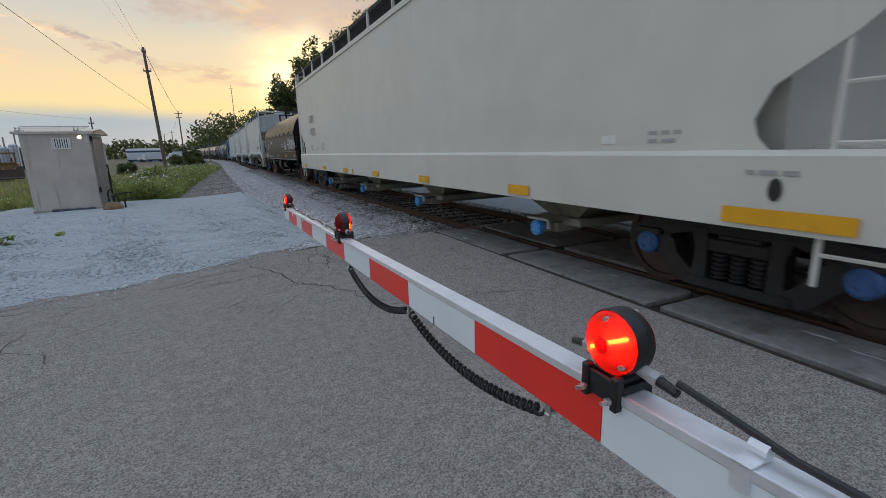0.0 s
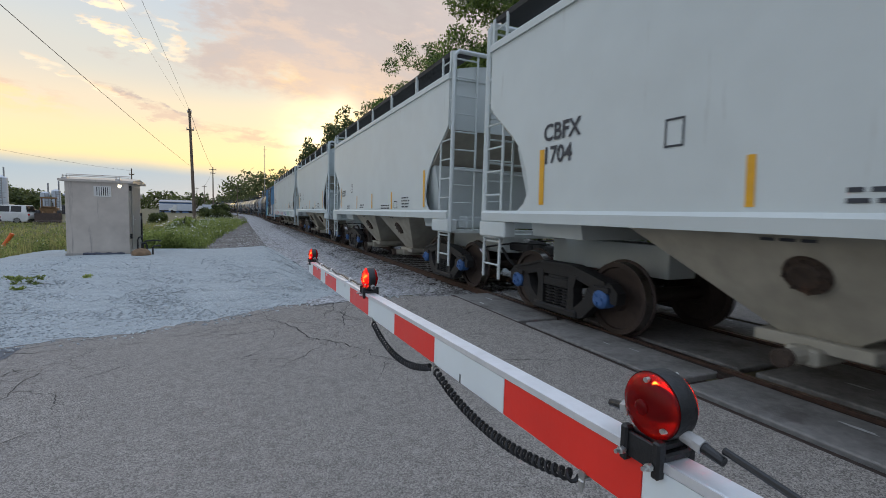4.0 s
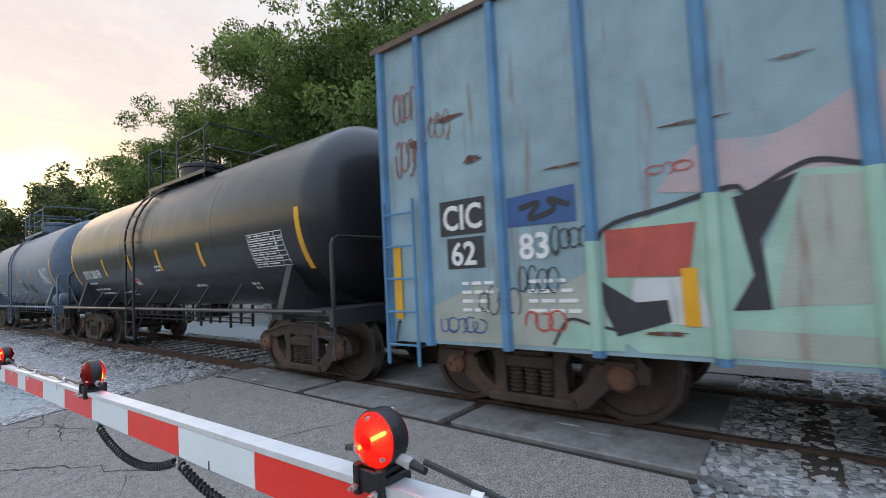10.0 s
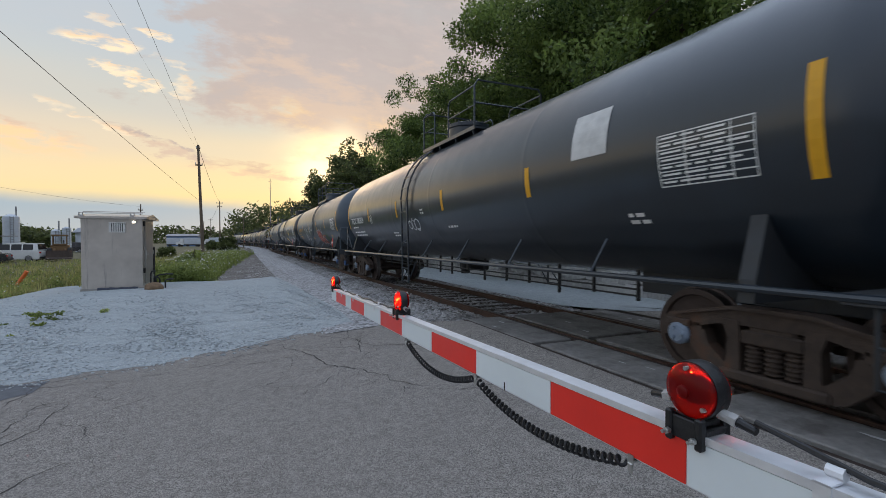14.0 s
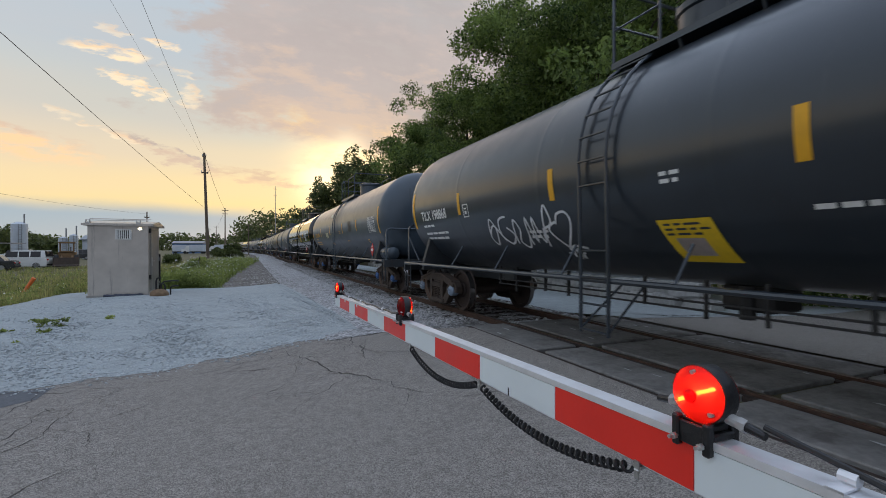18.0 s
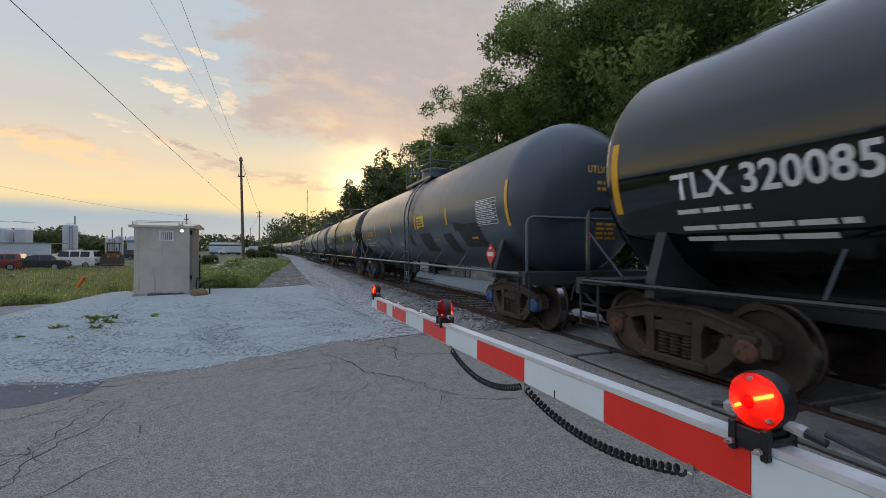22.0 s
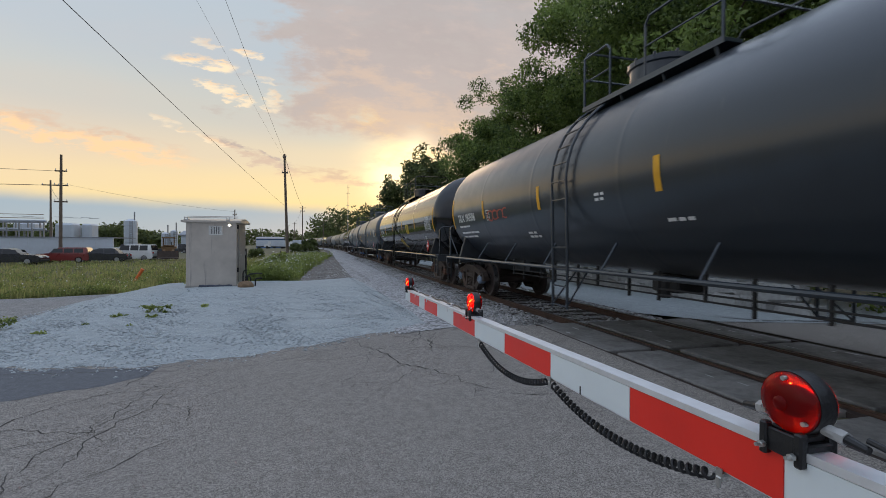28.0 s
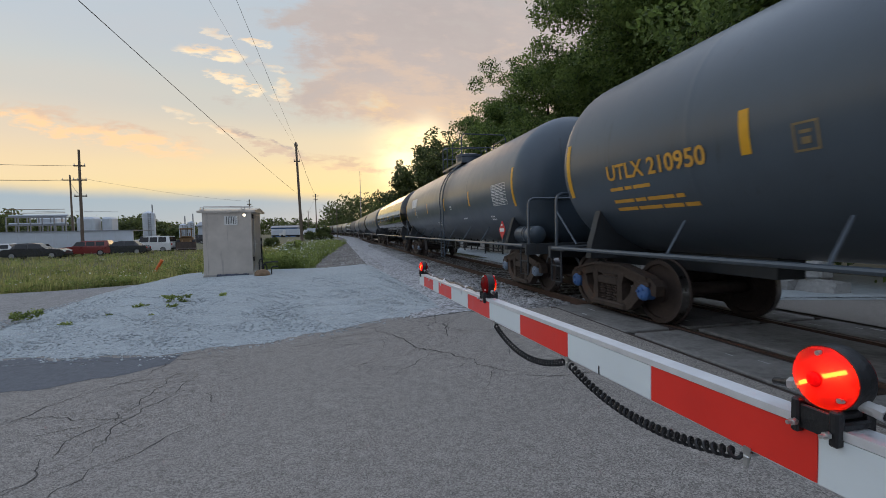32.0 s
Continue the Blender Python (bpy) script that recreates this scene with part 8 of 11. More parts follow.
def arm_lamp(y, zc, r=0.052, steady=False):
    """A round two-sided warning lamp on its saddle; an added half-lit drum inside turns to imitate flashing."""
    x = arm_x(y) + 0.025
    at = pose(x, y, zc)
    bm = bmesh.new()
    lathe(bm, [(-0.016, r * 0.93), (-0.017, r * 1.02), (-0.014, r * 1.04), (0.014, r * 1.04), (0.017, r * 1.02), (0.016, r * 0.93)], 36, "X")
    bm.faces.ensure_lookup_table()
    bmesh.ops.delete(bm, geom=[f for f in bm.faces if len(f.verts) > 6], context="FACES_ONLY")
    lamp = part("lamp", bm, M_BLACK, arm, "round red warning lamp in a black ring", smooth=True, at=at)
    for sgn in (-1, 1):
        bm = bmesh.new()
        prof = [(sgn * 0.010, r * 1.0)] + [(sgn * (0.016 + 0.022 * math.sin(a)), r * 1.0 * math.cos(a)) for a in [i * math.pi / 2 / 9 for i in range(9)]]
        rings = []
        for h, q in prof:
            rings.append([bm.verts.new((h, q * math.cos(k * math.pi / 18), q * math.sin(k * math.pi / 18))) for k in range(36)])
        for a, b in zip(rings, rings[1:]):
            for k in range(36):
                bm.faces.new((a[k], a[(k + 1) % 36], b[(k + 1) % 36], b[k]))
        tip = bm.verts.new((sgn * 0.039, 0, 0))
        for k in range(36):
            bm.faces.new((rings[-1][k], rings[-1][(k + 1) % 36], tip))
        part("lens", bm, M_LENS, lamp, "glossy red lens", smooth=True)
        bm = bmesh.new()
        lathe(bm, [(sgn * 0.034, 0.0125), (sgn * 0.0395, 0.0116), (sgn * 0.0420, 0.0085), (sgn * 0.0430, 0.003)], 20, "X")
        part("lens_boss", bm, M_LENS, lamp, "raised boss of the lens", smooth=True)
        for a in (90, 215, 325):
            bm = bmesh.new()
            c, s = 0.82 * r * math.cos(radians(a)), 0.82 * r * math.sin(radians(a))
            rod(bm, (sgn * 0.024, c, s), (sgn * 0.0335, c, s), 0.0042, 8)
            part("screw", bm, M_ZINC, lamp)
    # added drum standing in for the flashing bulb: one half glows, the other is dark
    drum = part("reflector", drum_mesh(r), M_DRUM_DARK, lamp)
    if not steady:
        FLASH_DRUMS.append((drum, y))
    # saddle
    z1 = arm_z(y)
    inv = at.inverted()
    for sgn in (-1, 1):
        xx = x + sgn * 0.031
        bm = bmesh.new()
        box(bm, xx - 0.004, y - 0.030, z1 - 0.016, xx + 0.003, y + 0.030, z1 + 0.024, 0.002)
        part("cheek", bm, M_BLACK, lamp, "black plastic clamp cheek", at=inv)
        for yy in (y - 0.030, y + 0.030):
            bm = bmesh.new()
            box(bm, xx - 0.009, yy - 0.007, z1 - 0.024, xx + 0.008, yy + 0.007, z1 + 0.032, 0.003)
            part("clamp_lug", bm, M_BLACK, lamp, at=inv)
    bm = bmesh.new()
    box(bm, x - 0.029, y - 0.038, z1 + 0.001, x + 0.029, y + 0.038, z1 + 0.014, 0.003)
    part("saddle", bm, M_BLACK, lamp, "black plastic saddle", at=inv)
    bm = bmesh.new()
    box(bm, x - 0.022, y - 0.030, z1 + 0.014, x + 0.022, y + 0.030, zc - r * 0.90, 0.003)
    part("neck", bm, M_BLACK, lamp, at=inv)
    for yy in (y - 0.026, y + 0.026):
        bm = bmesh.new()
        rod(bm, (x - 0.058, yy, z1 - 0.006), (x - 0.038, yy, z1 - 0.006), 0.0034, 8)
        rod(bm, (x - 0.049, yy, z1 - 0.006), (x - 0.042, yy, z1 - 0.006), 0.0062, 6)
        part("bolt", bm, M_ZINC, lamp, "zinc bolt and nut", at=at.inverted())
    for sgn in (-1, 1):
        bm = bmesh.new()
        rod(bm, (0.004, sgn * 0.040, -r * 0.62), (0.004, sgn * 0.066, -r * 0.68), 0.0100, 12)
        rod(bm, (0.004, sgn * 0.060, -r * 0.66), (0.004, sgn * 0.072, -r * 0.70), 0.0118, 6)
        part("cable_gland", bm, M_GLAND, lamp, "grey plastic cable gland")
        bm = bmesh.new()
        rod(bm, (0.004, sgn * 0.070, -r * 0.69), (0.004, sgn * 0.102, -r * 0.80), 0.0082, 10, 0.0066)
        part("strain_relief", bm, M_BLACK, lamp)
    return lamp


# invented drum: the glowing half faces the road while the lamp is on
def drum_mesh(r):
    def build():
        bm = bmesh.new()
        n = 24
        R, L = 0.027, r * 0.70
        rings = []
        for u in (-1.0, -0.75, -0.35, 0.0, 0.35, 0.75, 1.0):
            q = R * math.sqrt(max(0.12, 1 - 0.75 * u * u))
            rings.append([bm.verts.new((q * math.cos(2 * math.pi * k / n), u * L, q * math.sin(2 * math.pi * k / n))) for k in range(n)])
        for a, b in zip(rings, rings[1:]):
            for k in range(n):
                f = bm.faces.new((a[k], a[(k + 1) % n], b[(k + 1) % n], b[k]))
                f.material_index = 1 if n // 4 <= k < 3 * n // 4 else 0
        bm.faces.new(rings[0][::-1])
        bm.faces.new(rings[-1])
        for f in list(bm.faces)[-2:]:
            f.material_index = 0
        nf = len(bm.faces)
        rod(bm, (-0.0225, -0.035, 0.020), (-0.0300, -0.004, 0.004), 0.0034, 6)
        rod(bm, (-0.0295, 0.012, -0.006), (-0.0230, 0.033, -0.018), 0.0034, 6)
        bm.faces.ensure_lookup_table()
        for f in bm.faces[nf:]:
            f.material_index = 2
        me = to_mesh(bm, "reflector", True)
        for m in (M_DRUM_DARK, M_EMIT, M_FIL):
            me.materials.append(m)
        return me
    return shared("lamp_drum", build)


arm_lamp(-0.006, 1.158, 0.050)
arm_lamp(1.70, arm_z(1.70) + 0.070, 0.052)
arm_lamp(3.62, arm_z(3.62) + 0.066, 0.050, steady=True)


def sag(a, b, drop, n):
    a, b = Vector(a), Vector(b)
    return [a.lerp(b, i / n) - Vector((0, 0, 4 * drop * (i / n) * (1 - i / n))) for i in range(n + 1)]


def arm_cables():
    top = lambda y, off=0.012: (arm_x(y) + 0.030, y, arm_z(y) + off)
    # along the top
    for a, b in ((3.52, 1.80), (-0.105, -1.85)):
        bm = bmesh.new()
        n = 24
        pts = []
        for i in range(n + 1):
            y = a + (b - a) * i / n
            lift = 0.012
            if a < 0:
                lift = 0.012 + 0.032 * max(0.0, 1 - i / 2.2)
            else:
                lift = 0.010 + 0.022 * max(0.0, 1 - i / 2.0, 1 - (n - i) / 2.0) + 0.004 * math.sin(i * 1.3)
            pts.append((arm_x(y) + 0.030 + 0.003 * math.sin(i * 0.8), y, arm_z(y) + lift))
        pipe(bm, pts, 0.0052, 8)
        part("lamp_cable", bm, M_BLACK, arm, "black lamp cable", smooth=True)
    for y in (-0.215, 2.15, 2.75, 3.2):
        bm = bmesh.new()
        x, z = arm_x(y), arm_z(y)
        box(bm, x - 0.007, y - 0.011, z - 0.030, x - 0.003, y + 0.011, z + 0.003)
        box(bm, x - 0.007, y - 0.011, z + 0.002, x + 0.030, y + 0.011, z + 0.005)
        rod(bm, (x + 0.030, y - 0.011, z + 0.012), (x + 0.030, y + 0.011, z + 0.012), 0.010, 10)
        part("cable_clip", bm, M_ALU, arm)
    # coiled cord slung below
    clips = [1.53, 0.80, 0.118]
    drops = [0.062, 0.050]
    H = 0.104
    for (a, b), drop in zip(zip(clips, clips[1:]), drops):
        line = sag((arm_x(a) - 0.004, a - 0.02, arm_z(a) - H - 0.012), (arm_x(b) - 0.004, b + 0.02, arm_z(b) - H - 0.012), drop, 40)
        dense, turns = [], int((a - b) / 0.0215)
        for i in range(turns * 9 + 1):
            u = i / (turns * 9) * 40
            k = min(39, int(u))
            p = line[k].lerp(line[k + 1], u - k)
            d = (line[k + 1] - line[k]).normalized()
            side = Vector((1, 0, 0))
            up = d.cross(side)
            ang = 2 * math.pi * i / 9
            dense.append(p + 0.0092 * (math.cos(ang) * side + math.sin(ang) * up))
        bm = bmesh.new()
        pipe(bm, dense, 0.0040, 6)
        part("coiled_cord", bm, M_BLACK, arm, "coiled black cord hanging under the bar", smooth=True)
    bm = bmesh.new()
    pipe(bm, [(arm_x(1.53), 1.53, arm_z(1.53) - H - 0.012), (arm_x(1.58) + 0.01, 1.58, arm_z(1.58) - H - 0.002), (arm_x(1.62) + 0.02, 1.62, arm_z(1.62) - H + 0.01)], 0.006, 6)
    part("cord_end", bm, M_BLACK, arm)
    for y in clips + [-0.6]:
        bm = bmesh.new()
        x, z = arm_x(y), arm_z(y) - H
        box(bm, x - 0.006, y - 0.010, z - 0.004, x + 0.040, y + 0.010, z + 0.001)
        box(bm, x - 0.007, y - 0.007, z - 0.014, x - 0.004, y + 0.007, z + 0.010)
        box(bm, x - 0.010, y - 0.006, z - 0.028, x - 0.004, y + 0.006, z - 0.006, 0.002)
        part("cord_clip", bm, M_ZINC, arm)
    bm = bmesh.new()
    box(bm, arm_x(0.62) - 0.0032, 0.612, arm_z(0.62) - 0.100, arm_x(0.62) - 0.0022, 0.618, arm_z(0.62) - 0.075)
    part("tick_mark", bm, M_BLACK, arm)
    # the pedestal that carries the arm
    bm = bmesh.new()
    x, z = arm_x(-1.95), arm_z(-1.95)
    box(bm, x - 0.30, -2.55, ground_z(x, -2.4) - 0.02, x + 0.34, -1.98, ground_z(x, -2.4) + 0.12, 0.02)
    part("footing", bm, M_CONC, arm)
    bm = bmesh.new()
    box(bm, x - 0.20, -2.48, ground_z(x, -2.4) + 0.10, x + 0.24, -2.06, z + 0.12, 0.03)
    part("housing", bm, M_ALU, arm)
    bm = bmesh.new()
    box(bm, x - 0.012, -2.08, z - 0.13, x + 0.062, -1.895, z + 0.02, 0.006)
    part("arm_clamp", bm, M_ZINC, arm)


arm_cables()


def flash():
    """The near and the middle lamp take turns; each added drum flips half a turn at every change, to imitate the
    flashing.
    """
    for drum, y in FLASH_DRUMS:
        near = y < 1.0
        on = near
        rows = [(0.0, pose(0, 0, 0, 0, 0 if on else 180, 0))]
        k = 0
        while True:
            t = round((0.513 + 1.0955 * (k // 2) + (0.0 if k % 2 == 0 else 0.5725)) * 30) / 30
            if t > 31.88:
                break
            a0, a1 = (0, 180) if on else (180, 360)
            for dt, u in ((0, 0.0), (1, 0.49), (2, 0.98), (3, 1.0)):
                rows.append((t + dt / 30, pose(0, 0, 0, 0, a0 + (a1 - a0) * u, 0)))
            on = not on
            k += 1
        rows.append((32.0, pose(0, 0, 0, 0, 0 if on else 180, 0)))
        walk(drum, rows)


# ---------------------------------------------------------------- signal cabin
M_CAB = mat("weathered_aluminium_sheet", (0.58, 0.525, 0.465), 0.36, metal=0.75, var=0.14, scale=3.0, bump=0.22, bump_scale=2.5, stain=(0.27, 0.245, 0.22), stain_amount=0.45, streak=True)
M_CABDARK = mat("dull_door_aluminium", (0.40, 0.38, 0.35), 0.45, metal=0.75, var=0.15, scale=4.0, bump=0.08, stain=(0.25, 0.23, 0.2), stain_amount=0.4, streak=True)
M_TARP = mat("blue_black_tarpaulin", (0.04, 0.05, 0.075), 0.5, var=0.5, scale=8, bump=0.6, bump_scale=12)
M_SLAT = mat("white_vent_paint", (0.70, 0.68, 0.64), 0.5, var=0.08, scale=20)


def cabin():
    c = thing("signal_cabin", "small weathered aluminium signal cabin on the gravel mound", "signal cabin")
    x0, x1, y0, y1, zb, ze, zr = -5.33, -3.62, 17.5, 19.25, -0.20, 2.20, 2.31
    bm = bmesh.new()
    prism(bm, [(x0, zb), (x1, zb), (x1, ze), (x0, ze)], 1, y0, y1)
    bmesh.ops.bevel(bm, geom=list(bm.edges), offset=0.012, segments=2, affect="EDGES")
    part("body", bm, M_CAB, c, "brushed aluminium sheet walls")
    # roof with a ridge along x, drip edge all round
    bm = bmesh.new()
    prism(bm, [(y0 - 0.14, ze - 0.02), (y0 - 0.14, ze + 0.05), ((y0 + y1) / 2, ze + 0.17), (y1 + 0.14, ze + 0.05), (y1 + 0.14, ze - 0.02)], 0, x0 - 0.13, x1 + 0.16)
    part("roof", bm, M_CAB, c, "low pitched sheet roof with a drip edge")
    for yy, zz in ((y0 - 0.02, ze + 0.16), (y0 + 0.30, ze + 0.22)):
        bm = bmesh.new()
        rod(bm, (x0 - 0.02, yy, zz), (x1 + 0.02, yy, zz), 0.014, 8)
        part("roof_rail", bm, M_CAB, c)
    for xx in (x0 + 0.02, x1 - 0.28):
        bm = bmesh.new()
        box(bm, xx - 0.07, y0 - 0.06, ze + 0.04, xx + 0.07, y0 + 0.34, ze + 0.10)
        box(bm, xx - 0.06, y0 - 0.05, ze + 0.10, xx - 0.04, y0 + 0.02, ze + 0.18)
        box(bm, xx + 0.04, y0 - 0.05, ze + 0.10, xx + 0.06, y0 + 0.02, ze + 0.18)
        part("rail_bracket", bm, M_ZINC, c)
    bm = bmesh.new()
    box(bm, x0 - 0.03, y0 - 0.012, zb - 0.03, x1 + 0.03, y1 + 0.02, zb + 0.06)
    part("skid", bm, M_CABDARK, c)
    # vent on the front
    vx0, vx1, vz0, vz1 = -4.56, -4.10, 1.72, 2.06
    bm = bmesh.new()
    for a, b, e, f in ((vx0, vx0 + 0.03, vz0, vz1), (vx1 - 0.03, vx1, vz0, vz1), (vx0 + 0.03, vx1 - 0.03, vz0, vz0 + 0.03), (vx0 + 0.03, vx1 - 0.03, vz1 - 0.03, vz1)):
        box(bm, a, y0 - 0.05, e, b, y0, f)
    vent = part("vent", bm, M_SLAT, c, "white louvred vent")
    bm = bmesh.new()
    box(bm, vx0 + 0.03, y0 - 0.012, vz0 + 0.03, vx1 - 0.03, y0 - 0.002, vz1 - 0.03)
    part("vent_backing", bm, M_UNDER, vent)
    for i in range(7):
        bm = bmesh.new()
        u = vx0 + 0.055 + i * 0.0585
        box(bm, u - 0.017, y0 - 0.045, vz0 + 0.02, u + 0.017, y0 - 0.030, vz1 - 0.02)
        part("slat", bm, M_SLAT, vent)
    # lit lamp under the eave
    bm = bmesh.new()
    rod(bm, (-3.86, y0 - 0.03, 2.08), (-3.86, y0, 2.08), 0.075, 16)
    lamp = part("wall_lamp", bm, M_SLAT, c, "small lit round lamp under the eave")
    bm = bmesh.new()
    bmesh.ops.create_uvsphere(bm, u_segments=14, v_segments=8, radius=0.034, matrix=Matrix.Translation((-3.86, y0 - 0.04, 2.08)))
    part("bulb", bm, glow_mat("warm_white_bulb", (1.0, 0.86, 0.62), 9.0), lamp, smooth=True)
    # the door on the end wall
    bm = bmesh.new()
    box(bm, x1 - 0.002, y0 + 0.30, zb + 0.16, x1 + 0.03, y1 - 0.22, ze - 0.12, 0.008)
    door = part("door", bm, M_CABDARK, c, "closed aluminium door")
    for zz in (0.05, 0.95, 1.75):
        bm = bmesh.new()
        box(bm, x1 + 0.03, y1 - 0.26, zz, x1 + 0.05, y1 - 0.19, zz + 0.14)
        part("hinge", bm, M_ZINC, door)
    bm = bmesh.new()
    box(bm, x1 + 0.03, y0 + 0.34, 0.80, x1 + 0.05, y0 + 0.42, 1.12)
    rod(bm, (x1 + 0.05, y0 + 0.38, 0.98), (x1 + 0.10, y0 + 0.38, 0.98), 0.015, 8)
    box(bm, x1 + 0.09, y0 + 0.24, 0.965, x1 + 0.11, y0 + 0.40, 0.995)
    part("door_handle", bm, M_ZINC, door, "black-edged latch handle")
    for zz in (0.34, 1.95):
        bm = bmesh.new()
        box(bm, x1, y0 + 0.06, zz, x1 + 0.05, y0 + 0.20, zz + 0.16)
        part("side_box", bm, M_UNDER, c)
    bm = bmesh.new()
    rod(bm, (x1 + 0.04, y1 - 0.10, zb), (x1 + 0.04, y1 - 0.10, 1.2), 0.03, 8)
    part("conduit", bm, M_UNDER, c)
    # tarpaulin roll lying along the foot of the front
    bm = bmesh.new()
    pts = [(-4.86 + 0.11 * i, y0 - 0.10 - 0.02 * math.sin(i * 1.7), ground_z(-4.6, y0) + 0.055 + 0.01 * math.sin(i * 2.3)) for i in range(11)]
    pipe(bm, pts, 0.055, 8)
    solid("tarpaulin_roll", bm, M_TARP, "rolled dark blue tarpaulin at the foot of the cabin", "tarpaulin", smooth=True)


cabin()


def rough_rock(name, x, y, rx, ry, rz, material, label, seed, category="rock"):
    rng = random.Random(seed)
    bm = bmesh.new()
    bmesh.ops.create_icosphere(bm, subdivisions=3, radius=1.0)
    from_noise = [Vector((rng.uniform(-1, 1), rng.uniform(-1, 1), rng.uniform(-1, 1))).normalized() for _ in range(14)]
    for v in bm.verts:
        d = v.co.normalized()
        k = 1 + sum(0.09 * max(0, d.dot(n)) ** 6 for n in from_noise) - 0.06 * math.sin(7 * d.x + 3 * d.y)
        v.co = Vector((d.x * rx, d.y * ry, max(-0.3, d.z) * rz)) * k
    solid(name, bm, material, label, category, smooth=True, at=pose(x, y, ground_z(x, y) + rz * 0.22, 0, 0, rng.uniform(0, 180)))


rough_rock("rock", -3.18, 16.9, 0.30, 0.22, 0.20, mat("brown_rock", (0.20, 0.13, 0.075), 0.9, var=0.4, scale=9, bump=0.6, bump_scale=20), "brown rough rock beside the cabin", 5)


def conduit_stand():
    st = thing("conduit_stub", "black bent conduit stubs rising beside the cabin", "conduit")
    for i, (x, y, h, bend) in enumerate(((-3.38, 17.4, 0.62, 0.10), (-3.25, 17.5, 0.50, 0.35), (-3.10, 17.3, 0.42, -0.12), (-2.92, 17.2, 0.34, 0.16))):
        bm = bmesh.new()
        z = ground_z(x, y)
        pipe(bm, [(x, y, z - 0.03), (x, y, z + h * 0.8), (x + bend * 0.3, y, z + h * 0.95), (x + bend, y, z + h), (x + bend * 1.5, y, z + h * 0.97)], 0.026, 7)
        part("stub", bm, M_BLACK, st)


conduit_stand()

# ---------------------------------------------------------------- foliage
M_LEAF = leaf_mat("tree_leaves", (0.034, 0.066, 0.015), (0.250, 0.330, 0.085), 0.52)
M_LEAF2 = leaf_mat("far_tree_leaves", (0.036, 0.052, 0.018), (0.170, 0.200, 0.062), 0.46)
M_WEED = leaf_mat("weed_leaves", (0.090, 0.130, 0.030), (0.40, 0.46, 0.13), 0.45)
M_GRASS = leaf_mat("field_grass", (0.165, 0.180, 0.055), (0.50, 0.47, 0.18), 0.45)
M_FLOWER = mat("white_flower_petals", (0.72, 0.72, 0.66), 0.7, var=0.1, scale=40, bump=0)
M_BARK = mat("grey_brown_bark", (0.075, 0.060, 0.048), 0.95, var=0.4, scale=10, bump=0.8, bump_scale=18)


def leaf_cloud(name, centres, count, size, material, rng, droop=0.0, shell=0.55):
    """Many small bent leaves scattered in the clumps (x, y, z, radius)."""
    c = np.array(centres, dtype=float)
    w = c[:, 3] ** 2.2
    pick = rng.choice(len(c), count, p=w / w.sum())
    d = rng.normal(size=(count, 3))
    d /= np.linalg.norm(d, axis=1)[:, None]
    rad = (shell + (1 - shell) * rng.random(count) ** 0.6) * c[pick, 3] * (0.75 + 0.5 * rng.random(count))
    p = c[pick, :3] + d * rad[:, None] * np.array([1, 1, 0.72])
    p[:, 2] -= droop * rng.random(count)
    a = rng.normal(size=(count, 3))
    a /= np.linalg.norm(a, axis=1)[:, None]
    b = np.cross(a, rng.normal(size=(count, 3)))
    b /= np.linalg.norm(b, axis=1)[:, None]
    s = size * (0.6 + 0.8 * rng.random(count))[:, None]
    v = np.stack([p - a * s * 0.62, p + b * s * 0.30, p + a * s * 0.62, p - b * s * 0.30], axis=1).reshape(-1, 3)
    me = bpy.data.meshes.new(name)
    me.from_pydata(v.tolist(), [], np.arange(count * 4).reshape(-1, 4).tolist())
    me.materials.append(material)
    return me


def limb_mesh(name, chains):
    bm = bmesh.new()
    for pts, r0, r1 in chains:
        for i in range(len(pts) - 1):
            n = len(pts) - 1
            rod(bm, pts[i], pts[i + 1], r0 + (r1 - r0) * i / n, 7, r0 + (r1 - r0) * (i + 1) / n)
    me = to_mesh(bm, name, True)
    me.materials.append(M_BARK)
    return me


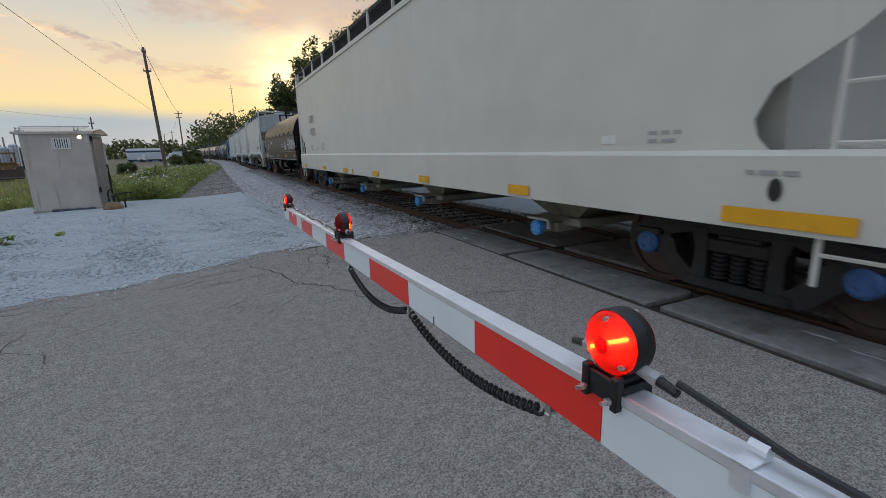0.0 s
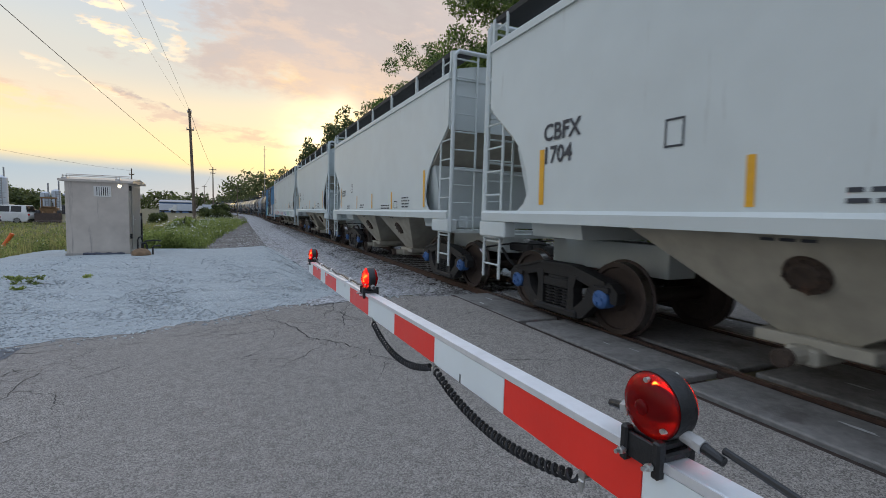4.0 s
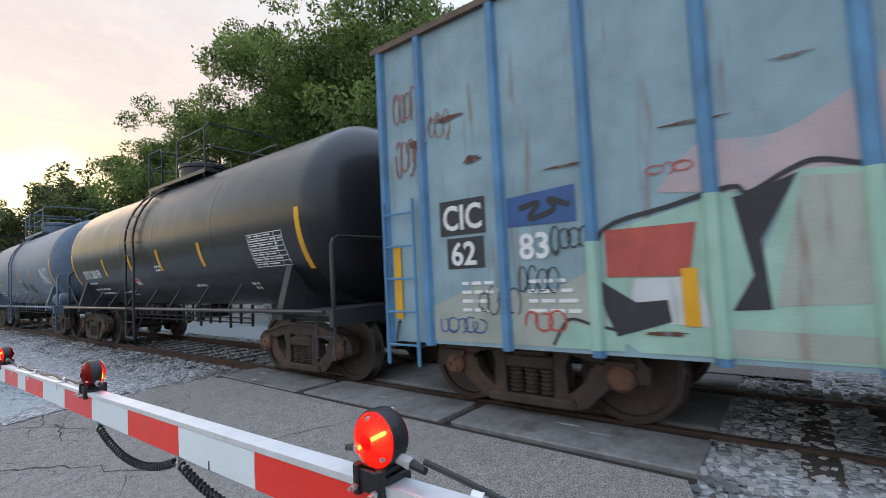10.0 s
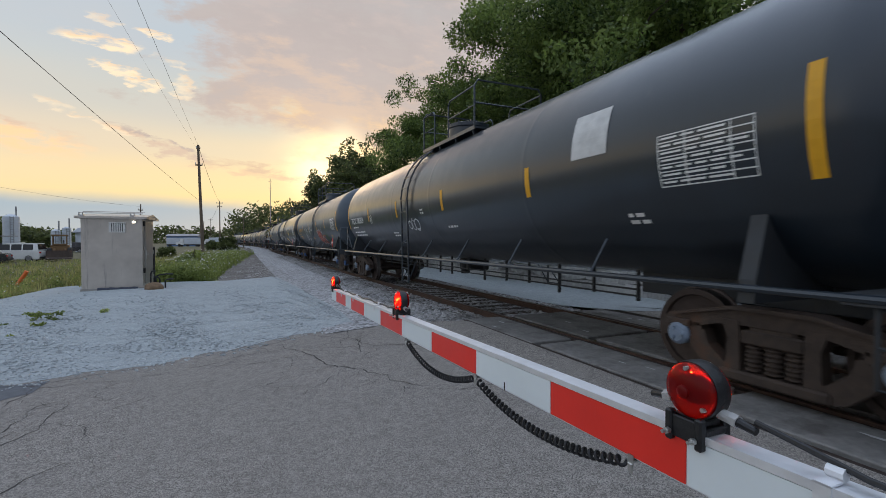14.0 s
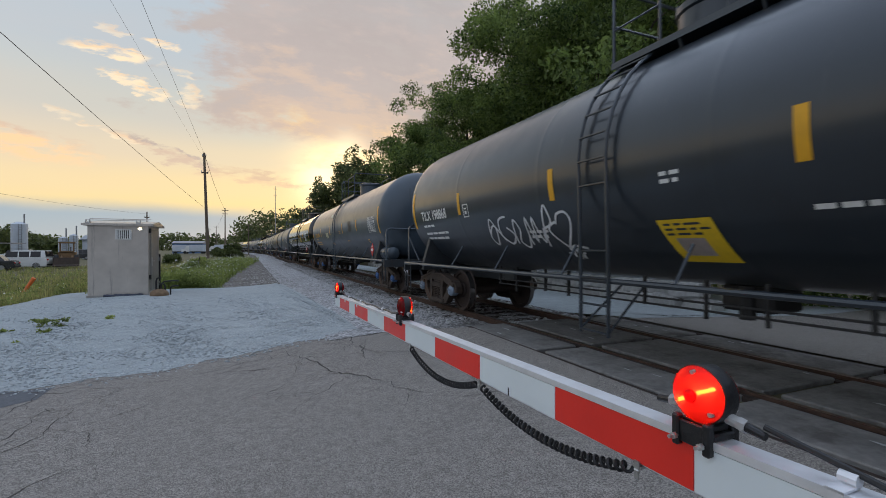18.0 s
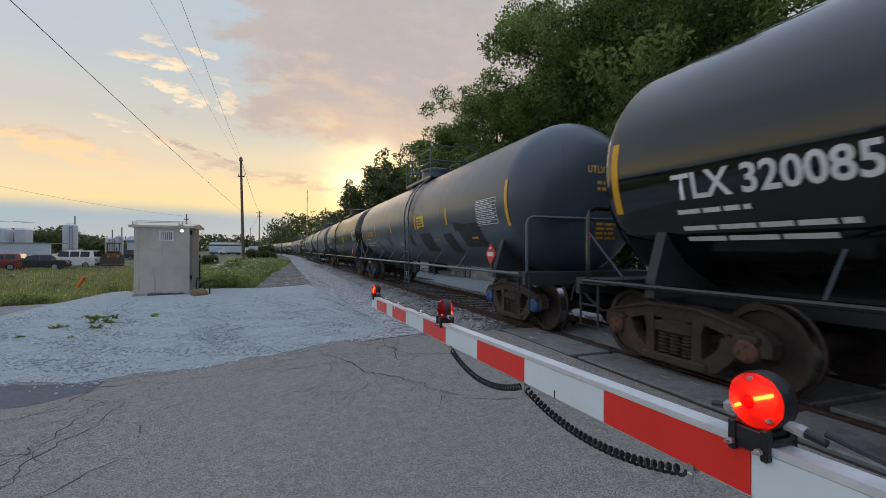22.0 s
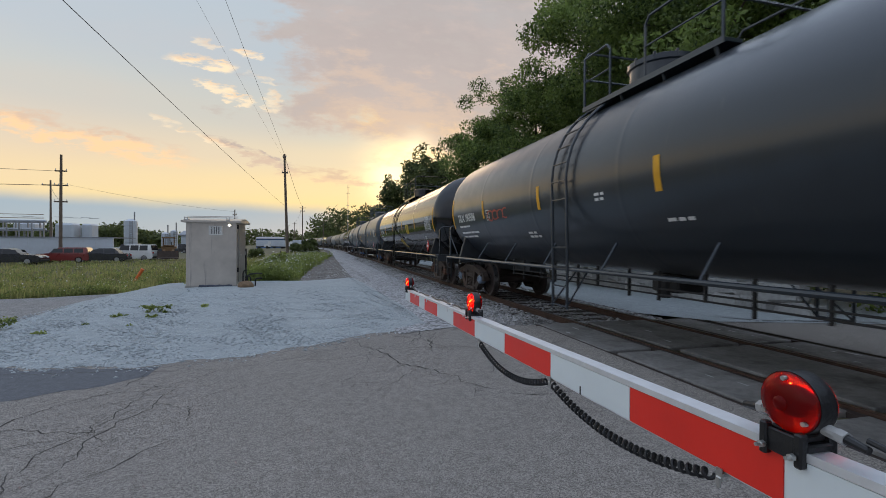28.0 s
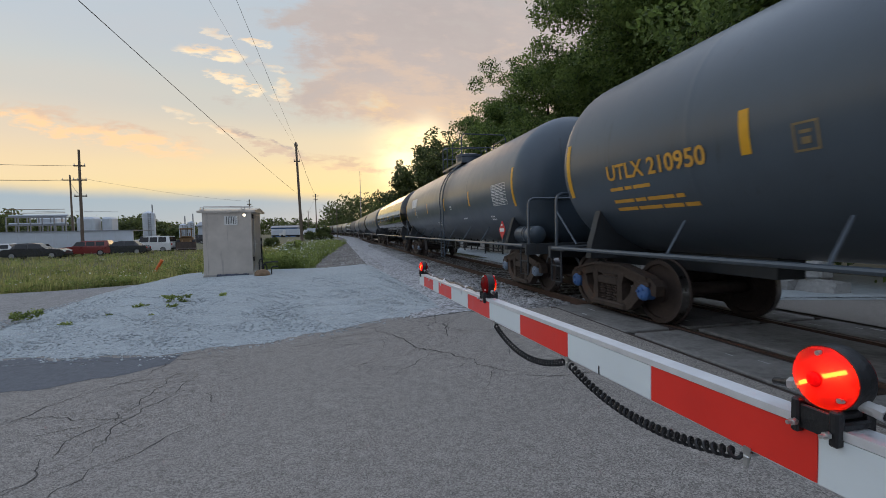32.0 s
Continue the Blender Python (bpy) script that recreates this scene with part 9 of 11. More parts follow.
def tree(seed, height, spread, leaves, size, material=None, trunk_r=0.20, base=0.12, label="tall broad-leaved tree in dense summer leaf beyond the track", group="trees beyond the track"):
    rng = random.Random(seed)
    nrng = np.random.default_rng(seed)
    t = thing("tree", label, "tree", group)
    lean = (rng.uniform(-0.5, 0.5), rng.uniform(-0.5, 0.5))
    trunk = [(lean[0] * u * u + 0.08 * math.sin(5 * u), lean[1] * u * u, u * height * 0.86 - 0.3) for u in [i / 7 for i in range(8)]]
    part("trunk", limb_mesh("trunk", [(trunk, trunk_r, 0.04)]), M_BARK, t)
    clumps = []
    nl = 15
    for i in range(nl):
        u = base + (0.93 - base) * (i + rng.random()) / nl
        k = min(6, int(u * 7))
        p0 = Vector(trunk[k]).lerp(Vector(trunk[k + 1]), u * 7 - k)
        ang = i * 2.4 + rng.uniform(-0.4, 0.4)
        wide = spread * (0.45 + 0.75 * math.sin(math.pi * min(0.97, 0.16 + 0.82 * u)) ** 0.8) * rng.uniform(0.65, 1.12)
        rise = height * rng.uniform(0.02, 0.11) * (1.3 - u)
        pts = [p0]
        for j in (1, 2, 3):
            f = j / 3
            pts.append(p0 + Vector((math.cos(ang + 0.15 * j) * wide * f, math.sin(ang + 0.15 * j) * wide * f, rise * f ** 0.7 + rng.uniform(-0.15, 0.15))))
        part("limb", limb_mesh("limb", [(pts, 0.075 * (1.25 - u) * trunk_r / 0.2 + 0.015, 0.012)]), M_BARK, t)
        for j in range(7):
            f = rng.uniform(0.30, 1.15)
            q = p0 + (pts[-1] - p0) * f + Vector((rng.uniform(-0.9, 0.9), rng.uniform(-0.9, 0.9), rng.uniform(-0.6, 0.8)))
            clumps.append((*q, rng.uniform(0.45, 1.10)))
    top = Vector(trunk[-1])
    for j in range(8):
        q = top + Vector((rng.uniform(-1.4, 1.4), rng.uniform(-1.4, 1.4), rng.uniform(-0.8, height * 0.14)))
        clumps.append((*q, rng.uniform(0.4, 0.95)))
    part("crown", leaf_cloud("crown", clumps, leaves, size, material or M_LEAF, nrng), material or M_LEAF, t, "dense green leaves")
    return t


def tree_row():
    rng = random.Random(11)
    near = [tree(s, h, w, n, 0.135) for s, h, w, n in ((1, 16.0, 4.0, 42000), (2, 14.8, 3.7, 38000), (3, 15.5, 4.2, 42000), (4, 14.4, 2.4, 36000))]
    back = tree(5, 15.5, 4.6, 17000, 0.26)
    far = [tree(s, h, w, 13000, 0.25, M_LEAF2) for s, h, w in ((7, 13.0, 3.6), (8, 12.0, 3.8))]
    # the leading trees step down towards the sunset
    spots = [(3, 11.4, 35.4, 1.03), (3, 12.6, 32.6, 1.06), (1, 13.9, 29.5, 1.08), (0, 15.0, 25.2, 1.20), (2, 15.2, 21.4, 1.24), (1, 15.6, 17.6, 1.22), (0, 15.2, 14.0, 1.15), (3, 15.4, 12.0, 1.15), (2, 16.0, 6.2, 0.72), (1, 15.4, 3.2, 0.98), (0, 15.6, -0.8, 1.0), (2, 16.4, -6.0, 1.0), (1, 17.0, -12.0, 1.0), (0, 17.5, -18.0, 1.0)]
    first = set()
    for i, x, y, k in spots:
        place_tree(near[i], i not in first, x, y, k, rng)
        first.add(i)
    spots = [(19.5, 33.0, 0.98), (20.2, 27.6, 1.16), (21.0, 22.4, 1.24), (21.4, 17.6, 1.22), (22.6, 8.6, 0.95), (21.5, 3.5, 1.1), (22.0, -3.0, 1.1), (17.4, 38.0, 0.84)]
    for i, (x, y, k) in enumerate(spots):
        place_tree(back, i == 0, x, y, k, rng)
    # a lower clump stands forward of the wood, then an even row follows the curve
    spots = [(8.8, 62.0, 0.92), (9.9, 58.5, 1.08), (11.2, 55.5, 1.14), (13.2, 55.0, 1.12), (13.0, 61.0, 1.12), (15.6, 52.0, 1.05)]
    for y, k in ((68, 0.80), (75, 0.84), (83, 0.86), (92, 0.88), (101, 0.90), (111, 0.92), (122, 0.94), (134, 0.92), (147, 0.94), (160, 0.92), (175, 0.95), (192, 0.92), (212, 0.95), (235, 0.95), (262, 1.0), (292, 1.0)):
        x = track_at(y)[0] + 9.6 + rng.uniform(-0.8, 0.8)
        k *= 1.0 - 0.30 * min(1.0, max(0.0, (y - 68) / 50))
        spots.append((x, y, k * rng.uniform(0.86, 1.08)))
        spots.append((x + 6.0 + rng.uniform(-1, 1), y + rng.uniform(-2, 4), k * rng.uniform(0.9, 1.12)))
    for i, (x, y, k) in enumerate(spots):
        place_tree(far[i % 2], i < 2, x, y, k, rng)


def place_tree(proto, first, x, y, k, rng):
    m = pose(x, y, ground_z(x, y) - 0.1, 0, 0, rng.uniform(0, 360)) @ Matrix.Diagonal((k, k, k, 1))
    if first:
        proto.matrix_basis = m
    else:
        copy_thing(proto, m).matrix_basis = m


def brush_line():
    """Undergrowth along the foot of the trees."""
    nrng = np.random.default_rng(21)
    rng = random.Random(22)
    clumps = []
    for i in range(150):
        y = -12 + 66 * i / 150
        x = 14.6 + rng.uniform(-0.6, 2.4)
        clumps.append((x, y, ground_z(x, y) + rng.uniform(0.1, 1.6), rng.uniform(0.45, 1.0)))
    me = leaf_cloud("undergrowth", clumps, 26000, 0.17, M_LEAF, nrng)
    tagged(new("undergrowth", me), "dense green brush along the foot of the trees", "undergrowth", kind="stuff")
    clumps = []
    for i in range(170):
        s = 54 + 190 * i / 170
        x = track_at(s)[0] + 7.0 + rng.uniform(0, 3.0)
        clumps.append((x, s, rng.uniform(-0.1, 2.2), rng.uniform(0.7, 1.5)))
    me = leaf_cloud("undergrowth", clumps, 16000, 0.34, M_LEAF2, nrng)
    tagged(new("undergrowth", me), "dense brush beside the far track", "undergrowth", kind="stuff")


def far_woods():
    """Wooded skyline across the plain."""
    nrng = np.random.default_rng(31)
    rng = random.Random(32)
    for a0, a1, dist, tall, n, leaves, size in ((-60, 4, 420, 19, 190, 26000, 1.9), (-47, -17, 130, 6.2, 110, 20000, 0.75), (-27.5, -21.0, 128, 9.0, 34, 9000, 0.6), (-2, 14, 330, 28, 70, 11000, 1.7), (-75, -45, 150, 9, 90, 12000, 0.8)):
        clumps = []
        for i in range(n):
            a = radians(a0 + (a1 - a0) * (i + rng.random()) / n)
            d = dist * rng.uniform(0.93, 1.12)
            h = tall * (0.72 + 0.22 * math.sin(9 * a + 1) + 0.12 * math.sin(31 * a)) * rng.uniform(0.75, 1.1)
            r = tall * rng.uniform(0.22, 0.36)
            for zz in (0.25, 0.62):
                clumps.append((d * math.sin(a), d * math.cos(a), h * zz, r))
            clumps.append((d * math.sin(a), d * math.cos(a), h - r * 0.5, r * 0.7))
        me = leaf_cloud("far_woods", clumps, leaves, size, M_LEAF2, nrng, shell=0.35)
        tagged(new("far_woods", me), "dark wooded skyline across the plain", "woods", kind="stuff")


tree_row()
brush_line()
far_woods()


def blades(name, spots, material, label, h0, h1, w, seed, category="grass"):
    """Upright bent blades at the spots (x, y)."""
    rng = np.random.default_rng(seed)
    n = len(spots)
    verts, faces = [], []
    ang = rng.random(n) * 2 * math.pi
    h = h0 + (h1 - h0) * rng.random(n) ** 1.3
    bend = rng.random(n) * 0.5
    for i, (x, y) in enumerate(spots):
        z = ground_z(x, y) - 0.07
        c, s = math.cos(ang[i]), math.sin(ang[i])
        k = len(verts)
        ww = w * (0.6 + 0.8 * (h[i] - h0) / max(1e-6, h1 - h0))
        verts += [(x - s * ww, y + c * ww, z), (x + s * ww, y - c * ww, z), (x + s * ww * 0.7 + c * bend[i] * h[i] * 0.35, y - c * ww * 0.7 + s * bend[i] * h[i] * 0.35, z + h[i] * 0.62), (x - s * ww * 0.7 + c * bend[i] * h[i] * 0.35, y + c * ww * 0.7 + s * bend[i] * h[i] * 0.35, z + h[i] * 0.62), (x + c * bend[i] * h[i], y + s * bend[i] * h[i], z + h[i])]
        faces += [(k, k + 1, k + 2, k + 3), (k + 3, k + 2, k + 4)]
    me = bpy.data.meshes.new(name)
    me.from_pydata(verts, [], faces)
    me.materials.append(material)
    tagged(new(name, me), label, category, kind="stuff")


def flowers(name, spots, seed, label, size=0.035):
    rng = np.random.default_rng(seed)
    verts, faces = [], []
    for x, y, z in spots:
        k = len(verts)
        s = size * (0.6 + 0.8 * rng.random())
        tx, ty = rng.normal(0, 0.4, 2)
        for j in range(6):
            a = j * math.pi / 3
            verts.append((x + s * math.cos(a), y + s * math.sin(a), z + tx * s * math.cos(a) + ty * s * math.sin(a)))
        verts.append((x, y, z - s * 0.5))
        faces += [(k, k + 1, k + 2, k + 3, k + 4, k + 5)] + [(k + (j + 1) % 6, k + j, k + 6) for j in range(6)]
    me = bpy.data.meshes.new(name)
    me.from_pydata(verts, [], faces)
    me.materials.append(M_FLOWER)
    tagged(new(name, me), label, "flowers", kind="stuff")


def weeds():
    rng = random.Random(41)
    nrng = np.random.default_rng(41)
    # strip beside the dirt track
    clumps, fl = [], []
    for i in range(460):
        y = 21.5 + 44 * (i / 420) ** 1.4
        a, b = -4.6 - 0.02 * (y - 22), -1.9 + 0.045 * max(0.0, y - 32)
        x = rng.uniform(a, b)
        edge = min(x - a, b - x) / (b - a)
        h = (0.35 + 0.75 * min(1, edge * 4)) * rng.uniform(0.55, 1.15)
        clumps.append((x, y, ground_z(x, y) + h * 0.45 - 0.06, 0.22 + 0.22 * h))
        for _ in range(3):
            fl.append((x + rng.uniform(-0.35, 0.35), y + rng.uniform(-0.35, 0.35), ground_z(x, y) + h * rng.uniform(0.75, 1.12)))
    me = leaf_cloud("weed_strip", clumps, 46000, 0.085, M_WEED, nrng, shell=0.3)
    tagged(new("weed_strip", me), "tall green weeds beside the dirt track", "weeds", kind="stuff")
    flowers("weed_flowers", fl, 42, "small white flowers over the weeds", 0.026)
    blades("weed_stems", [(c[0] + rng.uniform(-0.4, 0.4), c[1] + rng.uniform(-0.4, 0.4)) for c in clumps for _ in range(14)], M_WEED, "upright weed stems beside the dirt track", 0.3, 1.0, 0.012, 43, "weeds")
    # shrubs
    for x, y, h, r, n in ((-3.7, 75, 3.0, 1.6, 6000), (-4.6, 22.2, 1.25, 0.7, 5200), (-3.9, 33, 1.3, 0.9, 3000), (-9.5, 60, 1.3, 1.2, 2500), (-6.8, 90, 2.0, 1.6, 2500)):
        sh = thing("shrub", "leafy green shrub at the edge of the weeds", "shrub", "shrubs by the dirt track")
        cl = [(x + rng.uniform(-0.55, 0.55) * r, y + rng.uniform(-0.55, 0.55) * r, ground_z(x, y) + h * rng.uniform(0.15, 0.8), r * rng.uniform(0.25, 0.5)) for _ in range(26)]
        part("foliage", leaf_cloud("foliage", cl, n, 0.10 + 0.0016 * y, M_WEED if y < 40 else M_LEAF2, nrng, shell=0.4), M_WEED if y < 40 else M_LEAF2, sh)
        part("stem", limb_mesh("stem", [([Vector((x, y, ground_z(x, y) - 0.1)), Vector((x + 0.1, y, h * 0.4)), Vector((x + 0.2, y, h * 0.7))], 0.05, 0.02)]), M_BARK, sh)
    # field
    spots = []
    for i in range(30000):
        y = 17.6 + 40 * rng.random() ** 1.6
        x = -6.4 - 30 * rng.random() ** 1.2 * (y / 40)
        if y < 21.5 and x > -7.3:
            continue
        spots.append((x, y))
    blades("field_grass", spots, M_GRASS, "rough uncut grass in the field", 0.10, 0.42, 0.014, 44)
    clumps = []
    for x, y in spots[::24]:
        r = rng.uniform(0.10, 0.26)
        clumps.append((x, y, ground_z(x, y) + r * 0.6, r))
    me = leaf_cloud("field_weeds", clumps, 30000, 0.07, M_WEED, nrng, shell=0.2)
    tagged(new("field_weeds", me), "low leafy weeds among the uncut grass", "weeds", kind="stuff")
    fl = [(x, y, ground_z(x, y) + rng.uniform(0.18, 0.36)) for x, y in spots[::60]]
    flowers("field_flowers", fl, 45, "scattered white flowers in the grass", 0.022)
    # verges of the dirt track, right of the mound
    spots = []
    for i in range(5200):
        y = 20.5 + 90 * rng.random() ** 1.8
        x = rng.uniform(-6.3, -4.2) if y < 28 else rng.uniform(-9.0, -4.2)
        spots.append((x, y))
    blades("verge_grass", spots, M_GRASS, "uncut grass behind the cabin", 0.2, 0.7, 0.018, 46)
    # tufts growing through the gravel
    for x, y, r, h, n in ((-3.25, 11.6, 0.10, 0.13, 60), (-4.25, 11.15, 0.26, 0.22, 260), (-4.0, 10.45, 0.14, 0.10, 60), (-6.5, 10.0, 0.34, 0.30, 300), (-4.7, 10.7, 0.15, 0.12, 60), (-3.9, 11.0, 0.08, 0.08, 30), (-5.4, 9.2, 0.12, 0.10, 50), (-4.1, 9.6, 0.06, 0.07, 24), (-5.0, 9.9, 0.08, 0.08, 30), (-7.2, 9.0, 0.3, 0.25, 200)):
        cl = [(x + rng.gauss(0, r * 0.5), y + rng.gauss(0, r * 0.5), ground_z(x, y) + h * rng.uniform(0.25, 0.75), h * 0.35) for _ in range(9)]
        me = leaf_cloud("weed_tuft", cl, n, 0.055, M_WEED, nrng, shell=0.2)
        tagged(new("weed_tuft", me), "small green weed tuft growing through the gravel", "weed", "weeds in the gravel")


weeds()


# ---------------------------------------------------------------- loose stones
def stones(name, spots, material, label, size, seed):
    """Loose broken stones, one low block each."""
    rng = np.random.default_rng(seed)
    n = len(spots)
    base = np.array([(-1, -1, -0.6), (1, -1, -0.6), (1, 1, -0.6), (-1, 1, -0.6), (-0.7, -0.6, 0.6), (0.6, -0.7, 0.7), (0.7, 0.6, 0.6), (-0.6, 0.7, 0.5)])
    quad = np.array([(0, 1, 5, 4), (1, 2, 6, 5), (2, 3, 7, 6), (3, 0, 4, 7), (4, 5, 6, 7)])
    verts = np.zeros((n, 8, 3))
    for i, (x, y, z) in enumerate(spots):
        s = size * (0.5 + rng.random() ** 2 * 1.3)
        a = rng.random() * 6.28
        c, d = math.cos(a), math.sin(a)
        v = base * (1 + rng.uniform(-0.3, 0.3, (8, 3))) * s * np.array([1, 0.75, 0.55])
        verts[i, :, 0], verts[i, :, 1], verts[i, :, 2] = x + v[:, 0] * c - v[:, 1] * d, y + v[:, 0] * d + v[:, 1] * c, z + v[:, 2]
    me = bpy.data.meshes.new(name)
    faces = (quad[None] + 8 * np.arange(n)[:, None, None]).reshape(-1, 4)
    me.from_pydata(verts.reshape(-1, 3).tolist(), [], faces.tolist())
    me.materials.append(material)
    tagged(new(name, me), label, "stones", kind="stuff")


def island_stone_mat(name, dark, light):
    m = leaf_mat(name, dark, light, 0.0)
    return m


M_LSTONE = island_stone_mat("loose_limestone", (0.235, 0.258, 0.265), (0.465, 0.495, 0.502))
M_BSTONE = island_stone_mat("loose_ballast_stone", (0.085, 0.08, 0.075), (0.46, 0.45, 0.44))


def scatter():
    rng = random.Random(51)
    sp = []
    for _ in range(15000):
        x = rng.uniform(-7.2, 1.55)
        y = road_edge(x) + abs(rng.gauss(0, 3.6)) - 0.05
        if x > 0.7 and y > 8.3 + (1.72 - x) * 13.0:
            continue
        sp.append((x, y, ground_z(x, y) + 0.008 + 0.030 * max(0.0, min(1.0, (y - road_edge(x)) / 1.0, (1.72 - x) / 0.6))))
    stones("loose_gravel", sp, M_LSTONE, "loose pale limestone pieces on the pad", 0.015, 52)
    sp = []
    for _ in range(700):
        x = rng.uniform(-7.0, 2.6)
        y = road_edge(x) - abs(rng.gauss(0, 0.22))
        sp.append((x, y, ground_z(x, y) + 0.006))
    stones("strewn_gravel", sp, M_LSTONE, "limestone chips strewn on the edge of the asphalt", 0.016, 53)
    sp = []
    prof = [(-2.9, -0.42), (-1.55, -0.13), (1.55, -0.13), (2.9, -0.40), (6.0, -0.5)]
    for _ in range(17000):
        s = 6.9 + 42 * rng.random() ** 1.7
        u = rng.uniform(-2.95, 5.5) if rng.random() < 0.5 else rng.uniform(-2.95, -0.8)
        z = prof[0][1]
        for (a, za), (b, zb) in zip(prof, prof[1:]):
            if a <= u <= b:
                z = za + (zb - za) * (u - a) / (b - a)
        if abs(abs(u) - 0.7525) < 0.07:
            continue
        x, y, h = track_at(s)
        sp.append((x + u * math.cos(h), y + u * math.sin(h), z + 0.012))
    for _ in range(7000):
        s = 0.05 - 9.0 * rng.random() ** 1.5
        u = rng.uniform(-2.6, 4.5)
        z = -0.045 - 0.05 * max(0.0, abs(u + 0.4) - 2.0)
        if abs(abs(u) - 0.7525) < 0.07:
            continue
        x, y, h = track_at(s)
        sp.append((x + u, y, z + 0.012))
    stones("loose_ballast", sp, M_BSTONE, "loose broken ballast stones along the rails", 0.030, 54)
    spp = []
    for _ in range(2600):
        y = 18.6 + 34 * rng.random() ** 1.8
        x = rng.uniform(-1.75, 1.7 - 0.02 * (y - 5))
        spp.append((x, y, ground_z(x, y) + 0.012))
    stones("track_stones", spp, M_BSTONE, "grey stones trodden into the dirt track", 0.030, 57)
    # pale stones beyond the track
    sp = []
    for _ in range(3500):
        x, y = rng.uniform(8.0, 12.0), rng.uniform(6.6, 40)
        sp.append((x, y, ground_z(x, y) - 0.02))
    stones("far_gravel", sp, M_LSTONE, "pale gravel spread beyond the track", 0.05, 55)


scatter()
strip("gravel_verge", lambda y: (track_at(y)[0] + 3.2, track_at(y)[0] + 6.8), [6.7, 9, 12, 16, 20, 26, 34, 45, 60], M_GRAV, "pale gravel spread beyond the track", "gravel", 0.01, 6)


def cracks():
    """Open cracks in the asphalt, thin and wandering."""
    rng = random.Random(61)
    m = mat("crack_filled_with_dirt", (0.055, 0.050, 0.046), 0.95, var=0.3, scale=20, bump=0)
    runs = [((0.2, 7.35), (1.5, 4.0), 0.014), ((1.3, 7.9), (1.45, 5.6), 0.012), ((0.56, 6.7), (2.6, 5.3), 0.010), ((1.5, 4.0), (3.3, 3.1), 0.008), ((-1.2, 6.4), (1.0, 6.1), 0.010),
            ((-2.0, 5.6), (-2.3, 3.4), 0.014), ((-2.25, 4.3), (-3.4, 4.6), 0.012), ((-1.76, 5.0), (-0.6, 5.9), 0.009), ((-3.3, 4.5), (-5.4, 4.2), 0.012), ((-2.3, 3.4), (-3.2, 2.2), 0.010),
            ((-5.0, 6.6), (-1.5, 6.35), 0.016), ((-1.5, 6.35), (0.6, 7.0), 0.014), ((-5.4, 4.2), (-8.5, 5.0), 0.012), ((2.0, 8.0), (2.3, 6.4), 0.010), ((1.0, 5.2), (0.1, 4.3), 0.006), ((2.6, 5.3), (3.35, 5.6), 0.010), ((-3.2, 5.2), (-2.0, 5.6), 0.008)]
    for _ in range(90):
        zone = rng.choice(((-0.6, 3.2, 3.6, 7.4), (0.2, 2.8, 4.6, 7.6), (0.2, 2.8, 4.6, 7.6), (-4.8, -1.2, 2.2, 5.6), (-5.5, 0.8, 5.4, 6.7)))
        x0, y0 = rng.uniform(zone[0], zone[1]), rng.uniform(zone[2], zone[3])
        q, l = rng.uniform(0, 6.28), rng.uniform(0.25, 0.9)
        runs.append(((x0, y0), (x0 + l * math.cos(q), y0 + l * math.sin(q)), rng.uniform(0.003, 0.007)))
    for chain, w in (([(-2.54, 3.05), (-2.52, 3.58), (-2.43, 4.36), (-2.35, 5.38), (-2.12, 5.78)], 0.012), ([(-3.33, 4.43), (-3.08, 5.18), (-2.65, 5.68), (-2.58, 6.45)], 0.014), ([(-2.24, 2.94), (-2.04, 3.41), (-1.6, 4.0)], 0.012),
                     ([(-2.31, 4.19), (-2.46, 4.59), (-2.19, 4.94), (-1.78, 4.83), (-1.64, 4.37)], 0.010), ([(-2.58, 6.45), (-1.68, 6.84), (-0.41, 7.3), (0.69, 7.5), (1.7, 7.9)], 0.014), ([(0.69, 7.5), (1.22, 6.75), (1.5, 6.0)], 0.010), ([(-2.12, 5.78), (-1.57, 6.31), (-1.1, 6.5)], 0.010), ([(-4.4, 3.4), (-3.33, 4.43)], 0.012), ([(-3.5, 1.8), (-2.54, 3.05)], 0.012), ([(-2.7, 5.0), (-2.35, 5.38), (-1.9, 5.2)], 0.008), ([(-3.0, 4.0), (-2.43, 4.36), (-2.0, 4.1)], 0.008)):
        runs.extend((a, b, w) for a, b in zip(chain, chain[1:]))
    for (a, b, w) in runs:
        bm = bmesh.new()
        n = max(8, int(math.dist(a, b) / 0.09))
        dx, dy = (b[0] - a[0]) / math.dist(a, b), (b[1] - a[1]) / math.dist(a, b)
        off, prev = 0.0, None
        for i in range(n + 1):
            u = i / n
            off = off * 0.84 + rng.uniform(-0.055, 0.055)
            x, y = a[0] + (b[0] - a[0]) * u - dy * off, a[1] + (b[1] - a[1]) * u + dx * off
            ww = (1.0 if a[0] > -0.5 else 0.66) * w * rng.uniform(0.35, 1.0) * (0.3 + 0.7 * math.sin(math.pi * min(0.95, max(0.05, u))))
            p = bm.verts.new((x - dy * ww, y + dx * ww, ground_z(x, y) + 0.0035))
            q = bm.verts.new((x + dy * ww, y - dx * ww, ground_z(x, y) + 0.0035))
            if prev:
                bm.faces.new((prev[0], p, q, prev[1]))
            prev = (p, q)
        solid("road_crack", bm, m, "wandering open crack in the asphalt", "crack", group="cracks in the road", kind="structure")


cracks()


